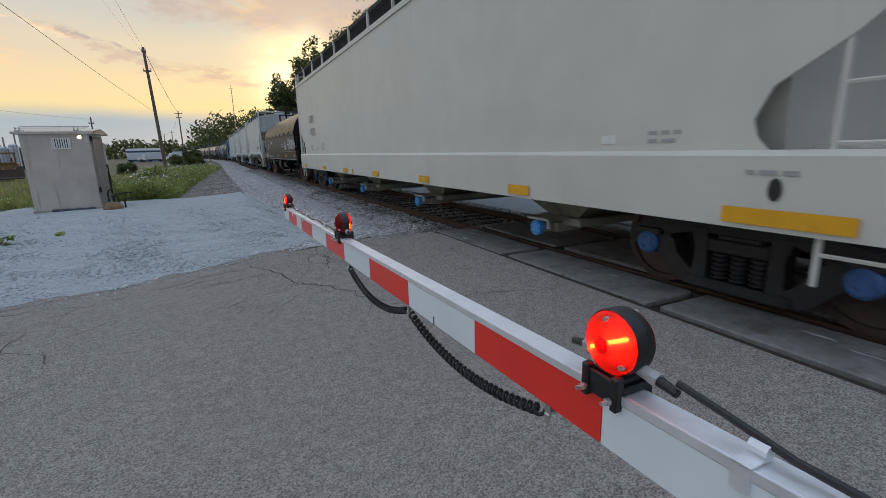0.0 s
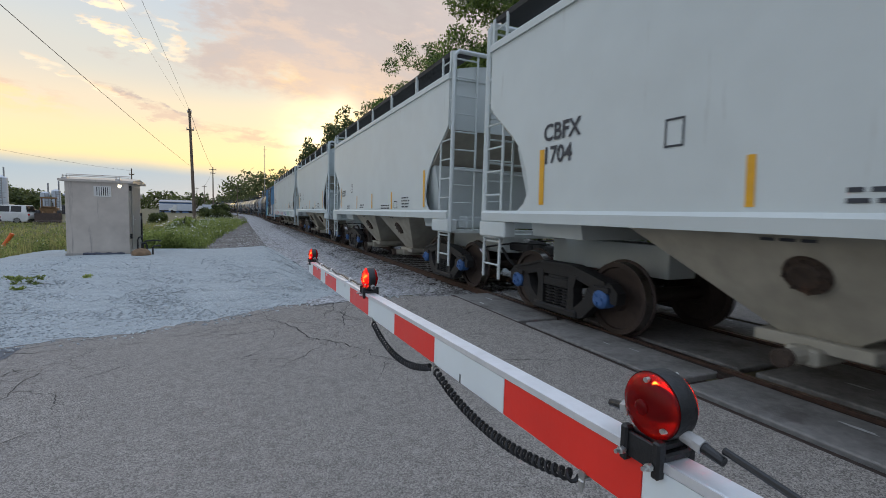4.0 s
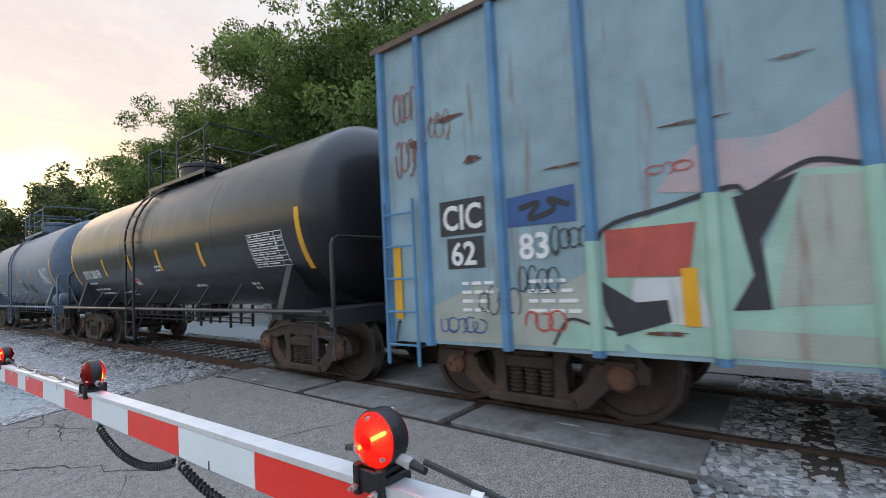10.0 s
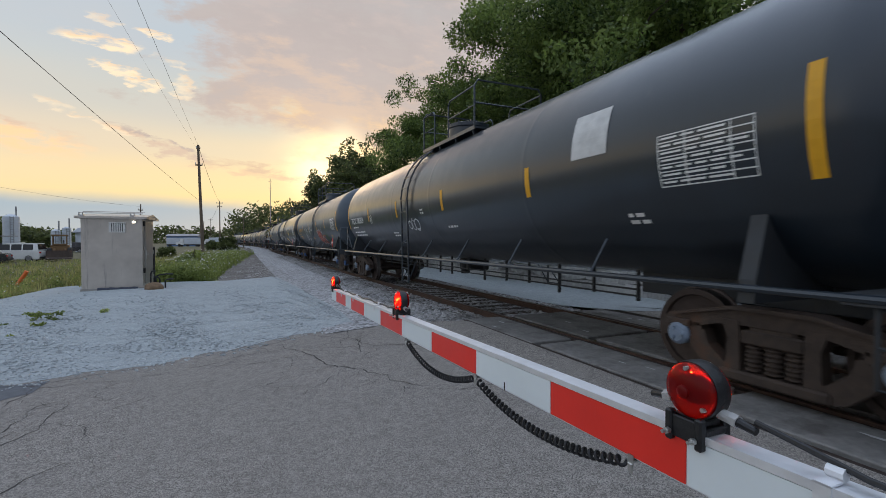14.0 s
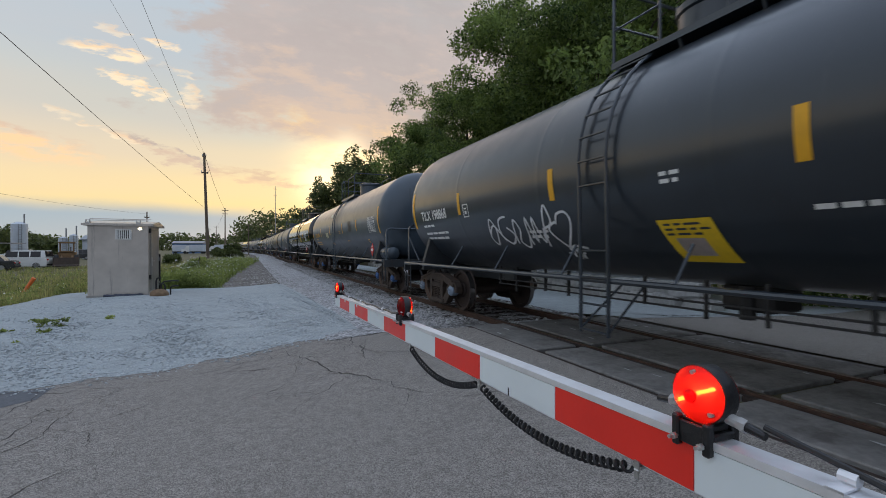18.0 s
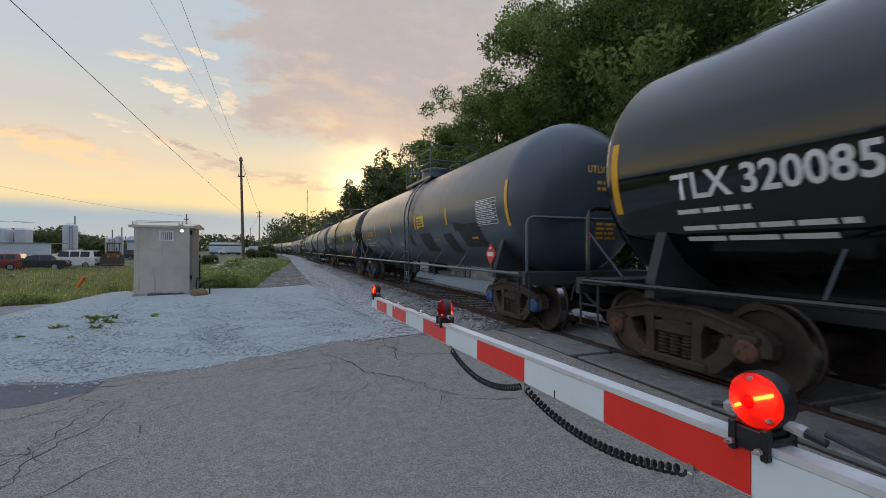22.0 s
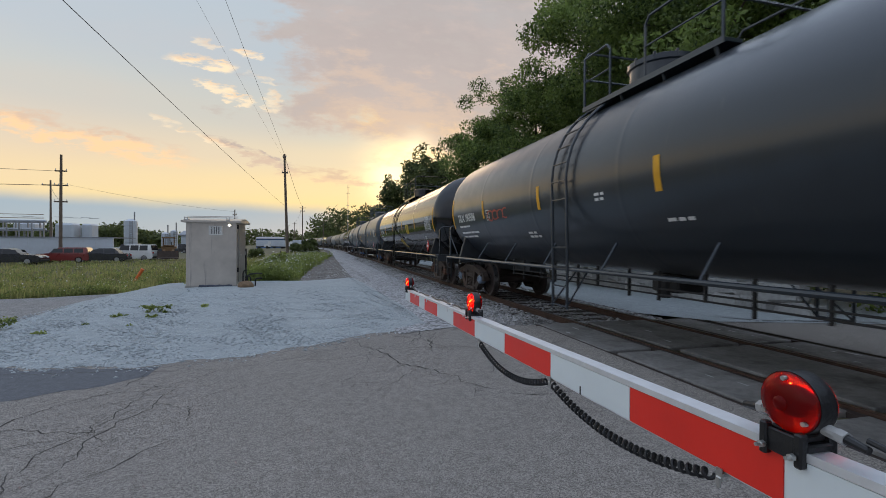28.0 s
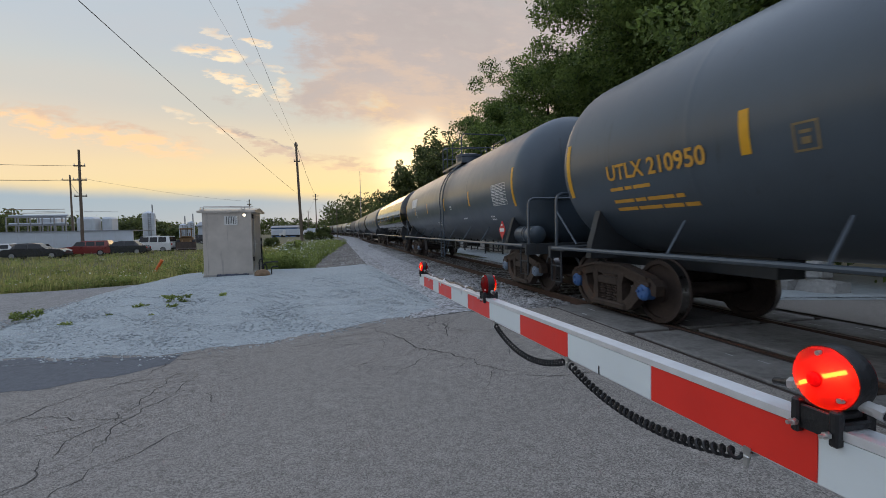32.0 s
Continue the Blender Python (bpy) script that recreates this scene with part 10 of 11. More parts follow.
def road_patch():
    """A smoother, darker resurfaced strip along the worn edge of the road."""
    m = stone_mat("smooth_blue_grey_asphalt", (0.090, 0.095, 0.104), (0.165, 0.172, 0.186), 150, bump=0.3, dist=0.002, wash=(0.125, 0.131, 0.143), wash_amount=0.6)
    bm = bmesh.new()
    rows = []
    for i in range(41):
        x = -9.5 + (9.5 - 2.55) * i / 40
        y1 = road_edge(x) - 0.20 - 0.05 * math.sin(7 * x)
        y0 = 5.35 + 0.42 * (x + 4.2) + 0.10 * math.sin(2.3 * x) + 0.06 * math.sin(9 * x)
        y0 = min(y0, y1 - 0.02)
        rows.append([bm.verts.new((x, y0 + (y1 - y0) * j / 8, ground_z(x, y0 + (y1 - y0) * j / 8) + 0.0028)) for j in range(9)])
    for a, b in zip(rows, rows[1:]):
        for j in range(8):
            bm.faces.new((a[j], b[j], b[j + 1], a[j + 1]))
    solid("road_patch", bm, m, "smooth darker asphalt strip along the edge of the road", "road", kind="structure", smooth=True)


road_patch()

# ---------------------------------------------------------------- poles and wires
M_POLE = mat("weathered_pole_wood", (0.15, 0.115, 0.085), 0.9, var=0.3, scale=4, bump=0.4, bump_scale=40)
M_WIRE = mat("dull_black_cable", (0.03, 0.03, 0.032), 0.6, var=0.1, scale=10, bump=0)
M_STEEL = mat("galvanised_mast_steel", (0.30, 0.31, 0.32), 0.5, metal=0.6, var=0.15, scale=10)


def utility_pole(x, y, top, lean, arms, r=0.15, label="weathered wooden utility pole", turn=0.0):
    p = thing("utility_pole", label, "utility pole", "poles along the line", at=pose(x, y, ground_z(x, y) - 0.3, 0, 0, turn))
    h = top - ground_z(x, y) + 0.3
    bm = bmesh.new()
    rod(bm, (0, 0, 0), (lean, 0, h), r, 12, r * 0.62)
    part("pole", bm, M_POLE, p, smooth=True)
    for zz, half in arms:
        xx = lean * (h - zz) / h
        bm = bmesh.new()
        box(bm, xx - half, -0.06, h - zz - 0.06, xx + half, 0.06, h - zz + 0.06)
        arm_ob = part("crossarm", bm, M_POLE, p)
        for u in (-0.9, 0.0, 0.9):
            bm = bmesh.new()
            rod(bm, (xx + u * half, 0, h - zz + 0.06), (xx + u * half, 0, h - zz + 0.24), 0.045, 8, 0.03)
            part("insulator", bm, M_ZINC, arm_ob)
    return p


utility_pole(-4.55, 47.5, 10.5, -0.34, [(0.35, 0.16), (1.9, 0.30)], 0.16, "tall weathered wooden utility pole leaning slightly in the weeds")
utility_pole(-7.2, 113.5, 10.6, 0.0, [(0.5, 0.7), (1.3, 0.5)], 0.16)
utility_pole(-26.0, 51.0, 10.0, 0.1, [(1.6, 0.5), (3.0, 0.6), (4.6, 0.55)], 0.16)
utility_pole(-33.5, 64.0, 9.0, 0.0, [(0.6, 0.9)], 0.14)
utility_pole(-15.0, 190.0, 10.0, 0.0, [(0.5, 0.8)], 0.16)
utility_pole(-22.0, 240.0, 11.0, 0.0, [(0.5, 0.9)], 0.16)
utility_pole(-14.8, 74.0, 6.6, 0.1, [(0.8, 0.3)], 0.12)
utility_pole(-16.2, 76.0, 5.2, 0.0, [(0.6, 0.3)], 0.12)
utility_pole(-3.0, 150.0, 9.0, 0.0, [(0.6, 0.9)], 0.14)
utility_pole(7.8, 62.0, 8.2, 0.0, [(0.4, 1.1), (1.0, 1.1)], 0.14, "dark railway line pole with two crossarms")


def mast():
    m = thing("radio_mast", "thin lattice radio mast far along the line", "mast")
    bm = bmesh.new()
    x, y = 4.8, 150.0
    rod(bm, (x, y, -0.3), (x, y, 21.0), 0.14, 8, 0.07)
    part("pole", bm, M_STEEL, m)
    for zz in (14.0, 18.0, 20.0):
        bm = bmesh.new()
        rod(bm, (x - 0.5, y, zz), (x + 0.5, y, zz), 0.04, 6)
        part("bracket", bm, M_STEEL, m)


mast()


def wire(a, b, drop, r, label="thin overhead cable against the sky"):
    bm = bmesh.new()
    pipe(bm, sag(a, b, drop, 24), r, 5)
    solid("overhead_cable", bm, M_WIRE, label, "cable", group="overhead cables", smooth=True)


def wires():
    top, top2 = (-4.88, 47.5, 10.42), (-4.98, 47.5, 10.1)
    wire(top, (-3.2, -20.0, 11.5), 0.15, 0.008)
    wire(top2, (-5.2, -22.0, 11.6), 0.30, 0.0045)
    wire((-4.75, 47.5, 5.2), (-5.9, -15.0, 7.6), 0.35, 0.0095)
    wire((-4.88, 47.5, 10.42), (-7.2, 113.5, 10.3), 0.6, 0.02)
    wire((-7.2, 113.5, 10.3), (-15.0, 190.0, 9.7), 0.6, 0.02)
    wire((-25.9, 51.0, 8.4), (-60.0, 44.0, 9.4), 0.5, 0.018)
    wire((-25.9, 51.0, 7.0), (-60.0, 44.0, 7.8), 0.5, 0.013)
    wire((-25.9, 51.0, 5.4), (-33.5, 64.0, 8.2), 0.2, 0.018)
    wire((-33.5, 64.0, 8.4), (-60.0, 58.0, 8.6), 0.4, 0.018)
    wire((-25.9, 51.0, 7.2), (-14.8, 74.0, 6.3), 0.3, 0.010)


wires()


# ---------------------------------------------------------------- the yard in the distance
M_GLASS_D = mat("dark_car_glass", (0.015, 0.017, 0.02), 0.08, var=0.1, scale=5, bump=0)
M_TYRE = mat("tyre_rubber", (0.02, 0.02, 0.02), 0.85, var=0.2, scale=20)
M_RIM = mat("grey_wheel_rim", (0.35, 0.35, 0.36), 0.35, metal=0.7, var=0.1, scale=20)
M_TAIL = mat("red_lamp_cover", (0.45, 0.02, 0.015), 0.25, var=0.1, scale=20)
M_HEADL = mat("clear_headlamp_cover", (0.65, 0.66, 0.66), 0.15, var=0.05, scale=20)
PAINT = {
    "red": mat("faded_red_car_paint", (0.20, 0.030, 0.026), 0.3, var=0.12, scale=3, coat=0.5, bump=0),
    "black": mat("black_car_paint", (0.020, 0.021, 0.024), 0.22, var=0.15, scale=3, coat=0.6, bump=0),
    "dark": mat("dark_grey_car_paint", (0.045, 0.045, 0.05), 0.25, var=0.15, scale=3, coat=0.6, bump=0),
    "white": mat("white_car_paint", (0.72, 0.72, 0.70), 0.3, var=0.06, scale=3, coat=0.5, bump=0),
}


def parked_car(x, y, turn, paint, style, label):
    """Along its own x axis, nose at +x."""
    c = thing("parked_car", label, "car", "cars parked in the yard", at=pose(x, y, ground_z(x, y) - 0.05, 0, 0, turn))
    L, W = (4.6, 1.8) if style != "suv" else (4.9, 1.95)
    roof, belt, hood = {"sedan": (1.42, 0.92, 0.86), "suv": (1.80, 1.10, 1.05), "wagon": (1.50, 0.95, 0.88)}[style]
    bm = bmesh.new()
    lower = [(-L / 2, 0.42), (-L / 2 + 0.04, belt - 0.08), (-L / 2 + 0.25, belt), (L / 2 - 1.35, belt), (L / 2 - 0.35, hood), (L / 2 - 0.04, hood - 0.16), (L / 2, 0.42), (L / 2 - 0.10, 0.24), (-L / 2 + 0.10, 0.24)]
    prism(bm, lower, 1, -W / 2, W / 2)
    bmesh.ops.bevel(bm, geom=list(bm.edges), offset=0.05, segments=2, affect="EDGES")
    part("body", bm, PAINT[paint], c, smooth=True)
    rear = -L / 2 + (0.12 if style != "sedan" else 0.65)
    cabin_pts = [(rear, belt - 0.02), (rear + (0.16 if style != "sedan" else 0.5), roof), (L / 2 - 2.2, roof), (L / 2 - 1.35, belt - 0.02)]
    bm = bmesh.new()
    a = [[bm.verts.new((px, s * (W / 2 - 0.06 - (0.16 if pz > belt + 0.1 else 0)), pz)) for px, pz in cabin_pts] for s in (-1, 1)]
    for k in range(4):
        bm.faces.new((a[0][k], a[0][(k + 1) % 4], a[1][(k + 1) % 4], a[1][k]))
    bm.faces.new(a[0])
    bm.faces.new(a[1][::-1])
    bmesh.ops.bevel(bm, geom=list(bm.edges), offset=0.04, segments=2, affect="EDGES")
    cab = part("cabin", bm, PAINT[paint], c, smooth=True)
    for s in (-1, 1):
        n = 3 if style != "sedan" else 2
        x0, x1 = rear + 0.35, L / 2 - 1.75
        for i in range(n):
            u0, u1 = x0 + (x1 - x0) * i / n + 0.05, x0 + (x1 - x0) * (i + 1) / n - 0.04
            bm = bmesh.new()
            q = []
            for off in (0.012, -0.02):
                q.append([bm.verts.new((u, s * (W / 2 - 0.06 - 0.16 * (z - belt) / (roof - belt) + off), z)) for u, z in ((u0, belt + 0.06), (u1 + (0.25 if i == n - 1 else 0), belt + 0.06), (u1, roof - 0.10), (u0 + 0.03, roof - 0.10))])
            for k in range(4):
                bm.faces.new((q[0][k], q[0][(k + 1) % 4], q[1][(k + 1) % 4], q[1][k]))
            bm.faces.new(q[0])
            bm.faces.new(q[1][::-1])
            part("side_window", bm, M_GLASS_D, cab)
    for nm, (p0, p1), sg in (("windscreen", (cabin_pts[3], cabin_pts[2]), 1), ("rear_window", (cabin_pts[0], cabin_pts[1]), -1)):
        bm = bmesh.new()
        q = []
        for off in (0.014, -0.02):
            v = []
            for f, s in ((0.14, -1), (0.14, 1), (0.86, 1), (0.86, -1)):
                v.append(bm.verts.new((p0[0] + (p1[0] - p0[0]) * f + sg * off, s * (W / 2 - 0.16 - 0.14 * f), p0[1] + (p1[1] - p0[1]) * f + off)))
            q.append(v)
        for k in range(4):
            bm.faces.new((q[0][k], q[0][(k + 1) % 4], q[1][(k + 1) % 4], q[1][k]))
        bm.faces.new(q[0])
        bm.faces.new(q[1][::-1])
        part(nm, bm, M_GLASS_D, cab)
    for u in (-L / 2 + 0.85, L / 2 - 0.90):
        for s in (-1, 1):
            wheel = part("wheel", shared("car_tyre", car_tyre), M_TYRE, c, at=pose(u, s * (W / 2 - 0.10), 0.33))
            part("rim", shared("car_rim", car_rim), M_RIM, wheel)
    for s in (-1, 1):
        bm = bmesh.new()
        box(bm, L / 2 - 0.16, s * (W / 2 - 0.30) - 0.18, hood - 0.26, L / 2 - 0.015, s * (W / 2 - 0.30) + 0.18, hood - 0.12, 0.02)
        part("headlight", bm, M_HEADL, c)
        bm = bmesh.new()
        box(bm, -L / 2 - 0.01, s * (W / 2 - 0.22) - 0.15, belt - 0.28, -L / 2 + 0.08, s * (W / 2 - 0.22) + 0.15, belt - 0.12, 0.02)
        part("tail_light", bm, M_TAIL, c)
    for u in (-L / 2, L / 2):
        bm = bmesh.new()
        box(bm, u - 0.06, -W / 2 + 0.08, 0.34, u + 0.06, W / 2 - 0.08, 0.50, 0.03)
        part("bumper", bm, M_UNDER, c)
    return c


def car_tyre():
    bm = bmesh.new()
    lathe(bm, [(-0.10, 0.20), (-0.10, 0.30), (-0.07, 0.33), (0.07, 0.33), (0.10, 0.30), (0.10, 0.20)], 20, "Y")
    return to_mesh(bm, "wheel", True)


def car_rim():
    bm = bmesh.new()
    lathe(bm, [(-0.105, 0.10), (-0.105, 0.20), (0.105, 0.20), (0.105, 0.10)], 16, "Y")
    return to_mesh(bm, "rim", True)


parked_car(-25.3, 50.2, 186, "red", "wagon", "faded red estate car parked at the edge of the field")
parked_car(-22.3, 50.6, 188, "black", "sedan", "black saloon car parked at the edge of the field")
parked_car(-27.2, 46.3, 6, "black", "sedan", "black saloon car parked in front of a red one")
parked_car(-34.0, 97.0, 8, "dark", "sedan", "dark grey car parked in the yard")
parked_car(-30.4, 99.0, 185, "dark", "suv", "dark grey sport utility vehicle parked in the yard")
parked_car(-43.5, 99.5, 4, "white", "sedan", "white car parked in the yard")
parked_car(-38.6, 98.0, 178, "white", "suv", "white sport utility vehicle parked before the white wall")
parked_car(-30.6, 46.8, 185, "white", "sedan", "white car parked at the edge of the field")
parked_car(-21.5, 55.4, 176, "white", "suv", "white sport utility vehicle parked beside the long wall")

M_YARD = mat("white_corrugated_steel", (0.52, 0.56, 0.61), 0.5, metal=0.1, var=0.08, scale=2, bump=0.1, stain=(0.42, 0.42, 0.42), stain_amount=0.35, streak=True)
M_BLUE = mat("blue_metal_siding", (0.075, 0.15, 0.30), 0.5, var=0.12, scale=2, bump=0.1)
M_ROOFG = mat("grey_metal_roof", (0.26, 0.28, 0.31), 0.5, metal=0.2, var=0.12, scale=2)
M_CATY = mat("dusty_yellow_machine_paint", (0.20, 0.115, 0.05), 0.55, var=0.25, scale=5, stain=(0.18, 0.11, 0.06), stain_amount=0.45)


def long_wall():
    b = thing("yard_building", "long low white steel building beside the yard", "building")
    x, y, ux, uy = -23.6, 56.2, -0.97, 0.10
    for i in range(18):
        bm = bmesh.new()
        box(bm, 0.0, -0.12, -0.4, 1.556, 0.12, 2.15, 0.006)
        part("wall_panel", bm, M_YARD, b, at=pose(x - 1.56 * (i + 1), y, -0.2))
    bm = bmesh.new()
    box(bm, x - 29.0, y - 0.2, 1.93, x + 0.1, y + 5.5, 2.02)
    part("roof", bm, M_ROOFG, b)


long_wall()


def silo(x, y, r, h, label, stair=False):
    s = thing("silo", label, "silo", "white vessels in the yard", at=pose(x, y, -0.6))
    bm = bmesh.new()
    lathe(bm, [(0, r), (h, r), (h + r * 0.35, r * 0.35), (h + r * 0.40, 0.05)], 24, "Z")
    part("shell", bm, M_YARD, s, smooth=True)
    for k in range(4):
        bm = bmesh.new()
        lathe(bm, [(h * (k + 0.5) / 4 - 0.05, r + 0.01), (h * (k + 0.5) / 4, r + 0.05), (h * (k + 0.5) / 4 + 0.05, r + 0.01)], 24, "Z")
        part("band", bm, M_YARD, s)
    bm = bmesh.new()
    ladder(bm, (r * 0.3, -r - 0.12, 0), (r * 0.3, -r - 0.12, h), (0.4, 0, 0), int(h / 0.35), 0.03)
    part("ladder", bm, M_STEEL, s)
    bm = bmesh.new()
    rod(bm, (r * 0.6, 0, h), (r * 0.6, 0, h + 1.5), 0.10, 8)
    part("pipe", bm, M_STEEL, s)


silo(-32.6, 84.0, 0.95, 5.6, "tall white steel silo in the yard")
silo(-27.6, 84.5, 0.6, 3.6, "short white steel silo in the yard")
silo(-26.3, 84.5, 0.55, 4.0, "short white steel silo in the yard")


def tank_box(x, y, w, h, z, label):
    t = thing("storage_tank", label, "tank", "white vessels in the yard", at=pose(x, y, 0))
    bm = bmesh.new()
    box(bm, -w / 2, -1.2, z, w / 2, 1.2, z + h, 0.25)
    part("shell", bm, M_YARD, t, smooth=True)
    for u in (-w / 2 + 0.3, w / 2 - 0.3):
        for v in (-0.9, 0.9):
            bm = bmesh.new()
            rod(bm, (u, v, -0.6), (u, v, z + 0.2), 0.12, 8)
            part("leg", bm, M_STEEL, t)
    bm = bmesh.new()
    for v in (-1.15, 1.15):
        rod(bm, (-w / 2, v, z + h + 0.9), (w / 2, v, z + h + 0.9), 0.03, 6)
    part("rail", bm, M_STEEL, t)


tank_box(-43.5, 78.0, 2.6, 1.1, 3.2, "white storage tank on legs above the yard")
tank_box(-39.0, 79.0, 2.4, 2.3, 2.0, "white storage tank on legs above the yard")
tank_box(-36.6, 80.0, 1.4, 2.3, 2.0, "white storage tank on legs above the yard")


def pipe_rack(x0, x1, y, levels, label):
    r = thing("pipe_rack", label, "pipe rack")
    n = 6
    for i in range(n):
        x = x0 + (x1 - x0) * i / (n - 1)
        for yy in (y, y + 1.6):
            bm = bmesh.new()
            box(bm, x - 0.06, yy - 0.06, -0.6, x + 0.06, yy + 0.06, levels[-1])
            part("post", bm, M_STEEL, r)
    for z in levels:
        for yy in (y, y + 1.6):
            bm = bmesh.new()
            box(bm, x0, yy - 0.05, z - 0.10, x1, yy + 0.05, z)
            part("beam", bm, M_STEEL, r)
        bm = bmesh.new()
        rod(bm, (x0, y + 0.5, z + 0.14), (x1, y + 0.5, z + 0.14), 0.13, 10)
        part("pipe", bm, M_YARD, r)
    bm = bmesh.new()
    for z in (0.45, 0.9):
        rod(bm, (x0, y - 0.06, levels[-1] + z), (x1, y - 0.06, levels[-1] + z), 0.035, 6)
    part("guard_rail", bm, M_CATY, r, "dull yellow guard rail")


pipe_rack(-40.5, -34.2, 64.0, (1.5, 2.9, 3.9), "open steel pipe rack beside the white building")


def hall(x0, x1, y, h, depth, material, label, windows):
    b = thing("hall", label, "building", "halls across the plain")
    bm = bmesh.new()
    prism(bm, [(y, -0.8), (y, h), (y + depth, h), (y + depth, -0.8)], 0, x0, x1)
    part("wall", bm, material, b)
    bm = bmesh.new()
    prism(bm, [(y - 0.4, h), (y - 0.4, h + 0.2), (y + depth / 2, h + 1.0), (y + depth + 0.4, h + 0.2), (y + depth + 0.4, h)], 0, x0 - 0.3, x1 + 0.3)
    part("roof", bm, M_ROOFG, b)
    for i in range(windows):
        bm = bmesh.new()
        u = x0 + (x1 - x0) * (i + 0.5) / windows
        box(bm, u - 0.9, y - 0.06, 0.4, u + 0.9, y + 0.02, 2.6)
        part("door", bm, M_UNDER if i % 2 else M_YARD, b)


hall(-31.0, -20.5, 200.0, 3.3, 10, M_BLUE, "blue metal workshop across the plain", 5)
hall(-52.0, -40.0, 190.0, 3.6, 10, M_YARD, "low white hall across the plain", 4)
hall(-24.5, -19.5, 100.0, 3.0, 5, M_YARD, "low white shed in the yard", 2)
hall(-31.0, -26.5, 104.0, 3.0, 5, M_YARD, "low white shed in the yard", 2)


def lorry(x, y, turn, label):
    t = thing("lorry", label, "lorry", "white lorries across the plain", at=pose(x, y, -0.35, 0, 0, turn))
    bm = bmesh.new()
    box(bm, -3.2, -1.2, 0.75, 1.6, 1.2, 2.9, 0.05)
    part("cargo_box", bm, M_YARD, t)
    bm = bmesh.new()
    prism(bm, [(1.7, 0.6), (1.7, 2.5), (2.5, 2.5), (3.0, 1.6), (3.9, 1.4), (3.9, 0.6)], 1, -1.1, 1.1)
    cab = part("cab", bm, PAINT["white"], t)
    bm = bmesh.new()
    prism(bm, [(2.62, 2.32), (3.0, 1.66), (3.03, 1.68), (2.65, 2.34)], 1, -0.95, 0.95)
    part("windscreen", bm, M_GLASS_D, cab)
    bm = bmesh.new()
    box(bm, -3.2, -0.5, 0.5, 3.8, 0.5, 0.75)
    part("chassis", bm, M_UNDER, t)
    for u in (-2.2, 2.9):
        for s in (-1, 1):
            part("wheel", shared("car_tyre", car_tyre), M_TYRE, t, at=pose(u, s * 1.0, 0.46) @ Matrix.Diagonal((1.4, 1.4, 1.4, 1)))


lorry(-19.0, 165.0, 170, "white box lorry parked on the plain")
lorry(-23.5, 172.0, 10, "white box lorry parked on the plain")
lorry(-11.5, 160.0, 175, "white box lorry parked on the plain")


def loader():
    t = thing("wheel_loader", "dusty yellow-brown wheel loader standing in the yard", "wheel loader", at=pose(-18.4, 57.0, -0.45, 0, 0, -75) @ Matrix.Diagonal((0.82, 0.82, 0.88, 1)))
    bm = bmesh.new()
    box(bm, -2.2, -0.9, 0.7, 0.6, 0.9, 1.7, 0.08)
    part("body", bm, M_CATY, t)
    bm = bmesh.new()
    box(bm, -0.6, -0.7, 1.7, 0.7, 0.7, 1.85, 0.03)
    for u in (-0.55, 0.65):
        for v in (-0.65, 0.65):
            box(bm, u - 0.05, v - 0.05, 1.8, u + 0.05, v + 0.05, 2.75)
    box(bm, -0.75, -0.8, 2.72, 0.85, 0.8, 2.90, 0.03)
    cab = part("cab", bm, M_CATY, t)
    for v in (-0.65, 0.65):
        bm = bmesh.new()
        box(bm, -0.5, v - 0.02, 1.85, 0.6, v + 0.02, 2.72)
        part("window", bm, M_GLASS_D, cab)
    bm = bmesh.new()
    rod(bm, (0.4, 0.5, 1.3), (2.4, 0.5, 0.7), 0.13, 6)
    rod(bm, (0.4, -0.5, 1.3), (2.4, -0.5, 0.7), 0.13, 6)
    part("lift_arm", bm, M_CATY, t)
    bm = bmesh.new()
    prism(bm, [(2.3, 0.1), (3.2, 0.1), (3.25, 0.2), (2.7, 0.35), (2.5, 1.1), (2.3, 1.1)], 1, -1.2, 1.2)
    part("bucket", bm, M_CAST, t)
    for u in (-1.5, 1.2):
        for v in (-0.95, 0.95):
            part("wheel", shared("car_tyre", car_tyre), M_TYRE, t, at=pose(u, v, 0.72) @ Matrix.Diagonal((2.1, 2.0, 2.1, 1)))
    bm = bmesh.new()
    rod(bm, (-1.6, 0.3, 1.7), (-1.6, 0.3, 2.3), 0.06, 8)
    part("exhaust", bm, M_CAST, t)


loader()


def marker_post():
    bm = bmesh.new()
    rod(bm, (0, 0, -0.1), (0.42, 0, 0.62), 0.075, 12)
    x, y = -9.55, 24.1
    m = thing("marker_post", "orange plastic marker post leaning in the grass", "marker post", at=pose(x, y, ground_z(x, y) - 0.05))
    part("post", bm, mat("orange_plastic", (0.75, 0.16, 0.035), 0.5, var=0.1, scale=10), m)
    bm = bmesh.new()
    rod(bm, (0.40, 0, 0.585), (0.44, 0, 0.655), 0.082, 12)
    part("cap", bm, mat("orange_plastic", (0.75, 0.16, 0.035)), m)


marker_post()


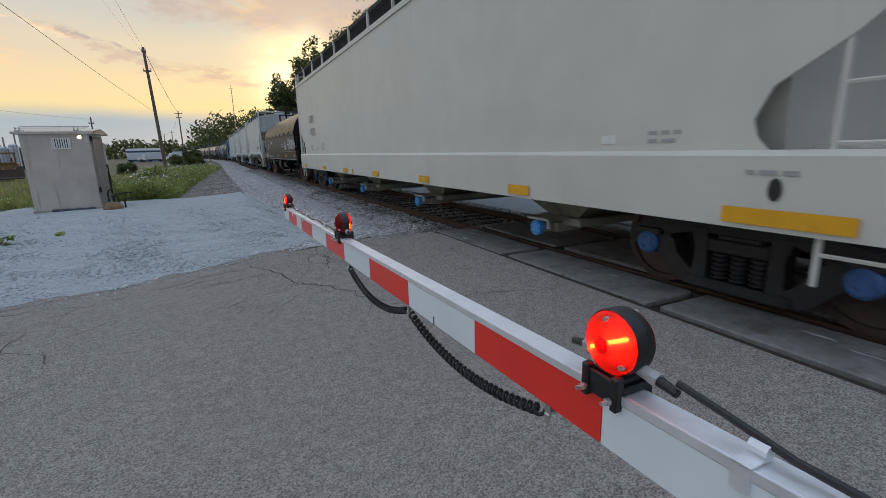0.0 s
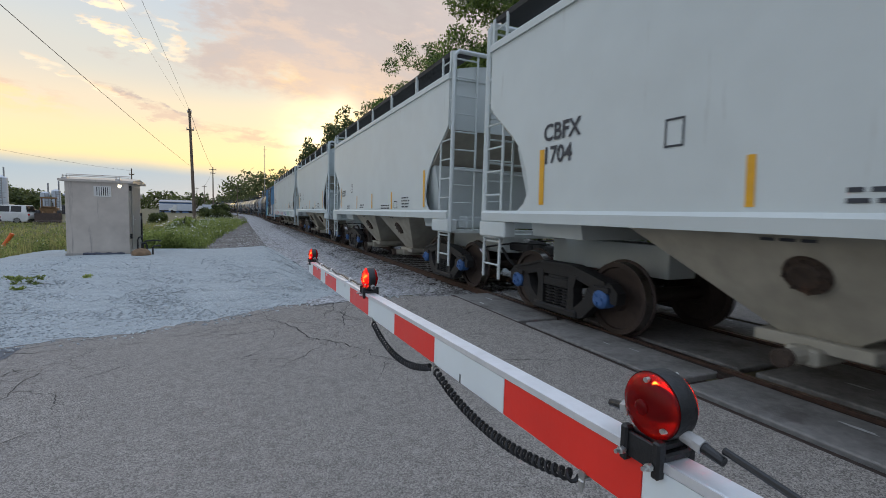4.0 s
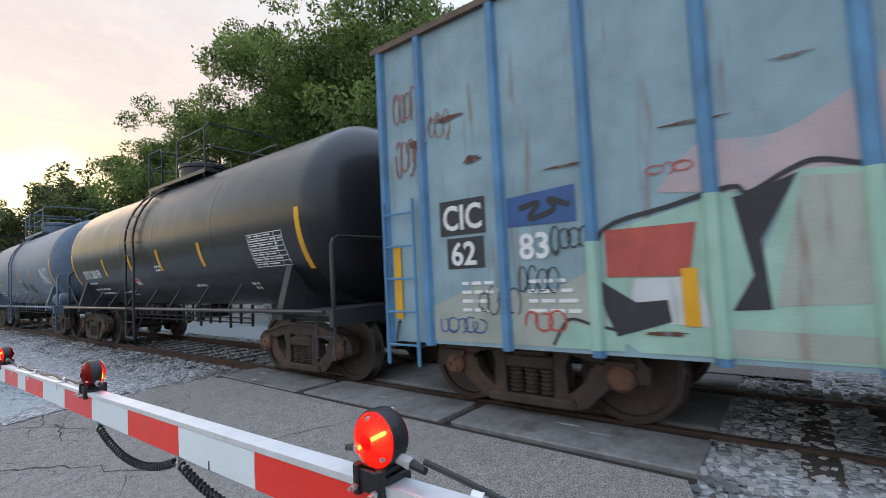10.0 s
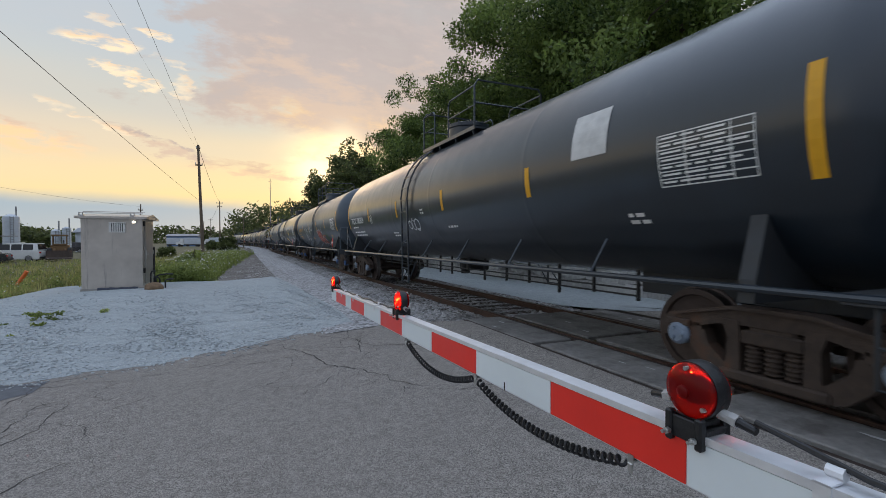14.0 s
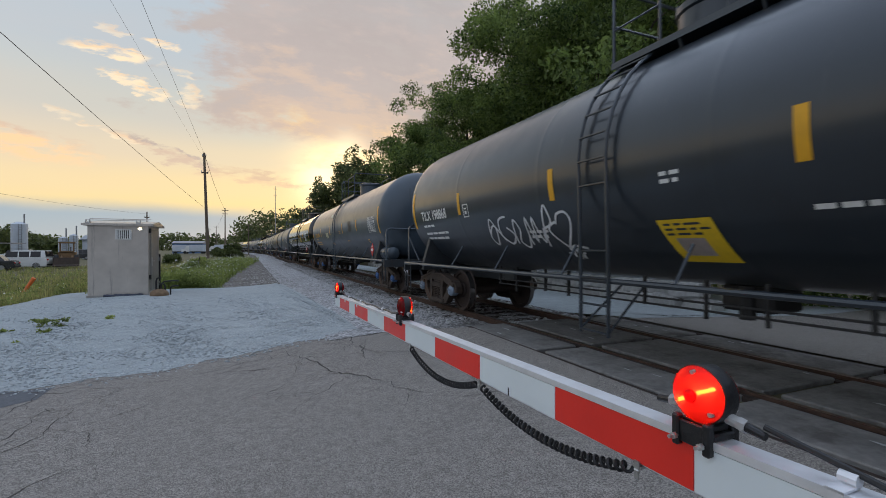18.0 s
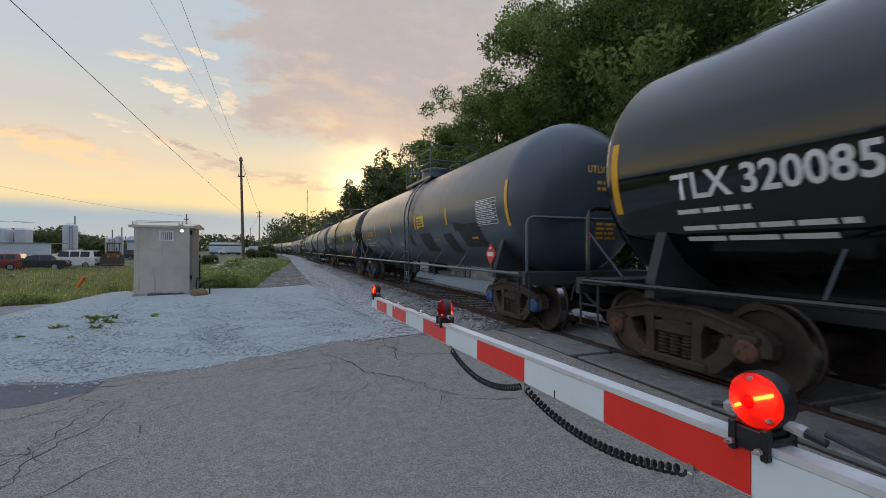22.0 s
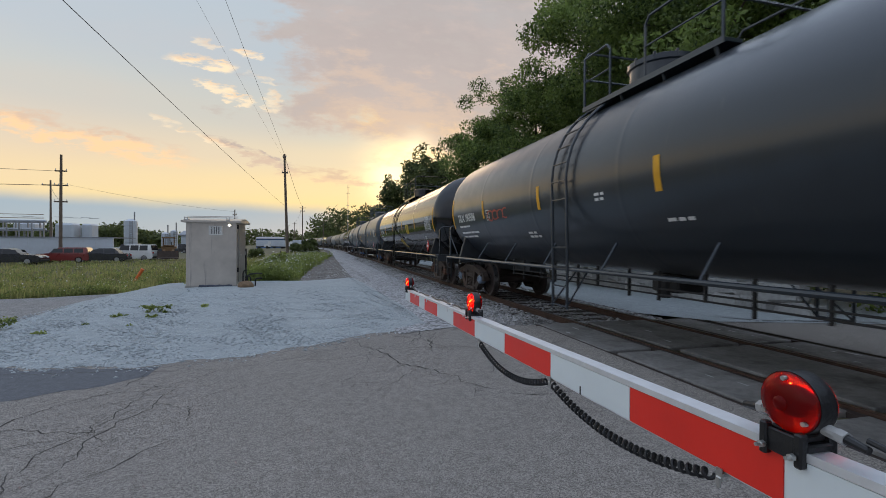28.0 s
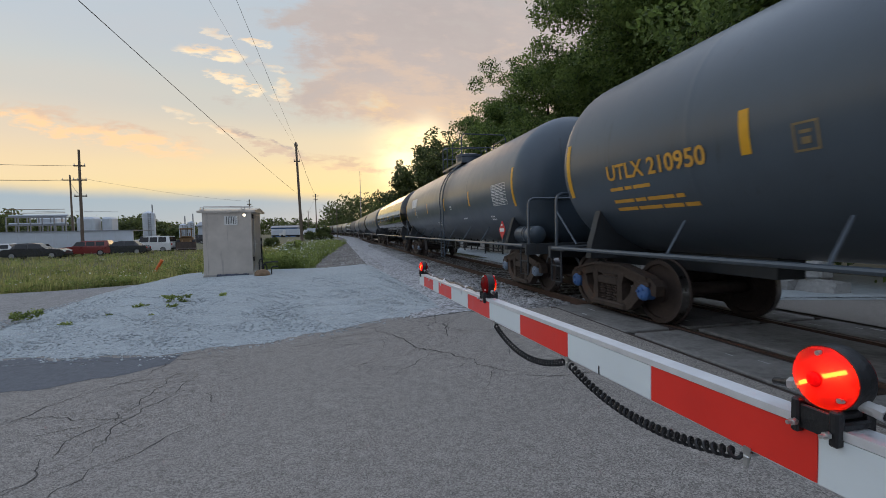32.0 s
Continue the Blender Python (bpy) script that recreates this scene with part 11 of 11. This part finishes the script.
# ---------------------------------------------------------------- gate on the far side
def far_gate():
    g = thing("far_gate", "red and white crossing gate beyond the tracks", "crossing gate")
    x = 9.5
    edges = frange(-0.4, 7.4, 19)
    for i, (a, b) in enumerate(zip(edges, edges[1:])):
        bm = bmesh.new()
        box(bm, x - 0.025, a, 1.34, x + 0.025, b - 0.002, 1.44)
        part("stripe", bm, M_RSHEET if i % 2 else M_WSHEET, g)
    for y in (3.85, 5.65, 7.1):
        bm = bmesh.new()
        lathe(bm, [(-0.03, 0.07), (-0.03, 0.085), (0.03, 0.085), (0.03, 0.07)], 16, "X")
        lamp = part("lamp", bm, M_BLACK, g, "lit red lamp", at=pose(x, y, 1.53))
        for sgn in (-1, 1):
            bm = bmesh.new()
            lathe(bm, [(sgn * 0.025, 0.074), (sgn * 0.045, 0.05), (sgn * 0.05, 0.01)], 16, "X")
            part("lens", bm, glow_mat("lit_red_lens", (1.0, 0.05, 0.03), 3.0), lamp, smooth=True)
    bm = bmesh.new()
    rod(bm, (x, -1.0, -0.6), (x, -1.0, 4.0), 0.07, 12)
    part("mast", bm, M_ALU, g)
    bm = bmesh.new()
    box(bm, x - 0.22, -0.92, 0.5, x + 0.22, -0.42, 1.5, 0.03)
    part("mechanism", bm, M_ALU, g)
    bm = bmesh.new()
    box(bm, x - 0.3, -1.2, -0.7, x + 0.3, -0.5, 0.5, 0.03)
    part("footing", bm, M_CONC, g)


far_gate()


def rubble_wall():
    """Low wall of tumbled pale blocks at the foot of the trees."""
    rng = random.Random(71)
    w = thing("rubble_wall", "low tumbled wall of pale broken concrete blocks under the trees", "wall")
    meshes = []
    for i in range(6):
        bm = bmesh.new()
        box(bm, -0.45 - 0.1 * rng.random(), -0.3, -0.25, 0.45 + 0.2 * rng.random(), 0.3, 0.25, 0.06)
        for v in bm.verts:
            v.co += Vector((rng.uniform(-0.06, 0.06), rng.uniform(-0.05, 0.05), rng.uniform(-0.05, 0.05)))
        meshes.append(to_mesh(bm, "block"))
    m = mat("broken_concrete", (0.38, 0.37, 0.35), 0.9, var=0.25, scale=7, bump=0.5, bump_scale=20, rand=0.2, stain=(0.16, 0.15, 0.13), stain_amount=0.4)
    for row in range(2):
        for i in range(46):
            y = 9.0 + i * 0.95 + 0.45 * row
            x = 12.2 + rng.uniform(-0.15, 0.15) + 0.15 * row
            part("block", meshes[(i * 5 + row) % 6], m, w, at=pose(x, y, ground_z(x, y) + 0.12 + 0.46 * row, rng.uniform(-6, 6), rng.uniform(-6, 6), 90 + rng.uniform(-14, 14)))


rubble_wall()


# ---------------------------------------------------------------- what moves
def spin(w, y, mid):
    """Turns a wheelset while its car rolls by the crossing."""
    t_mid = (mid + y - 3.0) / SPEED
    a, b = max(0.0, t_mid - 1.25), min(32.0, t_mid + 0.55)
    if b <= a:
        walk(w, [(0, pose(0, y, 0.457)), (32, pose(0, y, 0.457))])
        return
    rows, t, step = [], a, 1 / 15
    if a > 0:
        rows.append((0, pose(0, y, 0.457)))
    while t < b:
        rows.append((t, pose(0, y, 0.457, math.degrees((t - a) * SPEED / 0.457))))
        t += step
    if rows[-1][0] < 31.9:
        rows.append((32, rows[-1][1]))
    walk(w, rows)


def motions():
    for car, mid in MOVING:
        drive(car, mid)
    for w, y, mid in SPINNING:
        if mid < 352:
            spin(w, y, mid)
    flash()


motions()
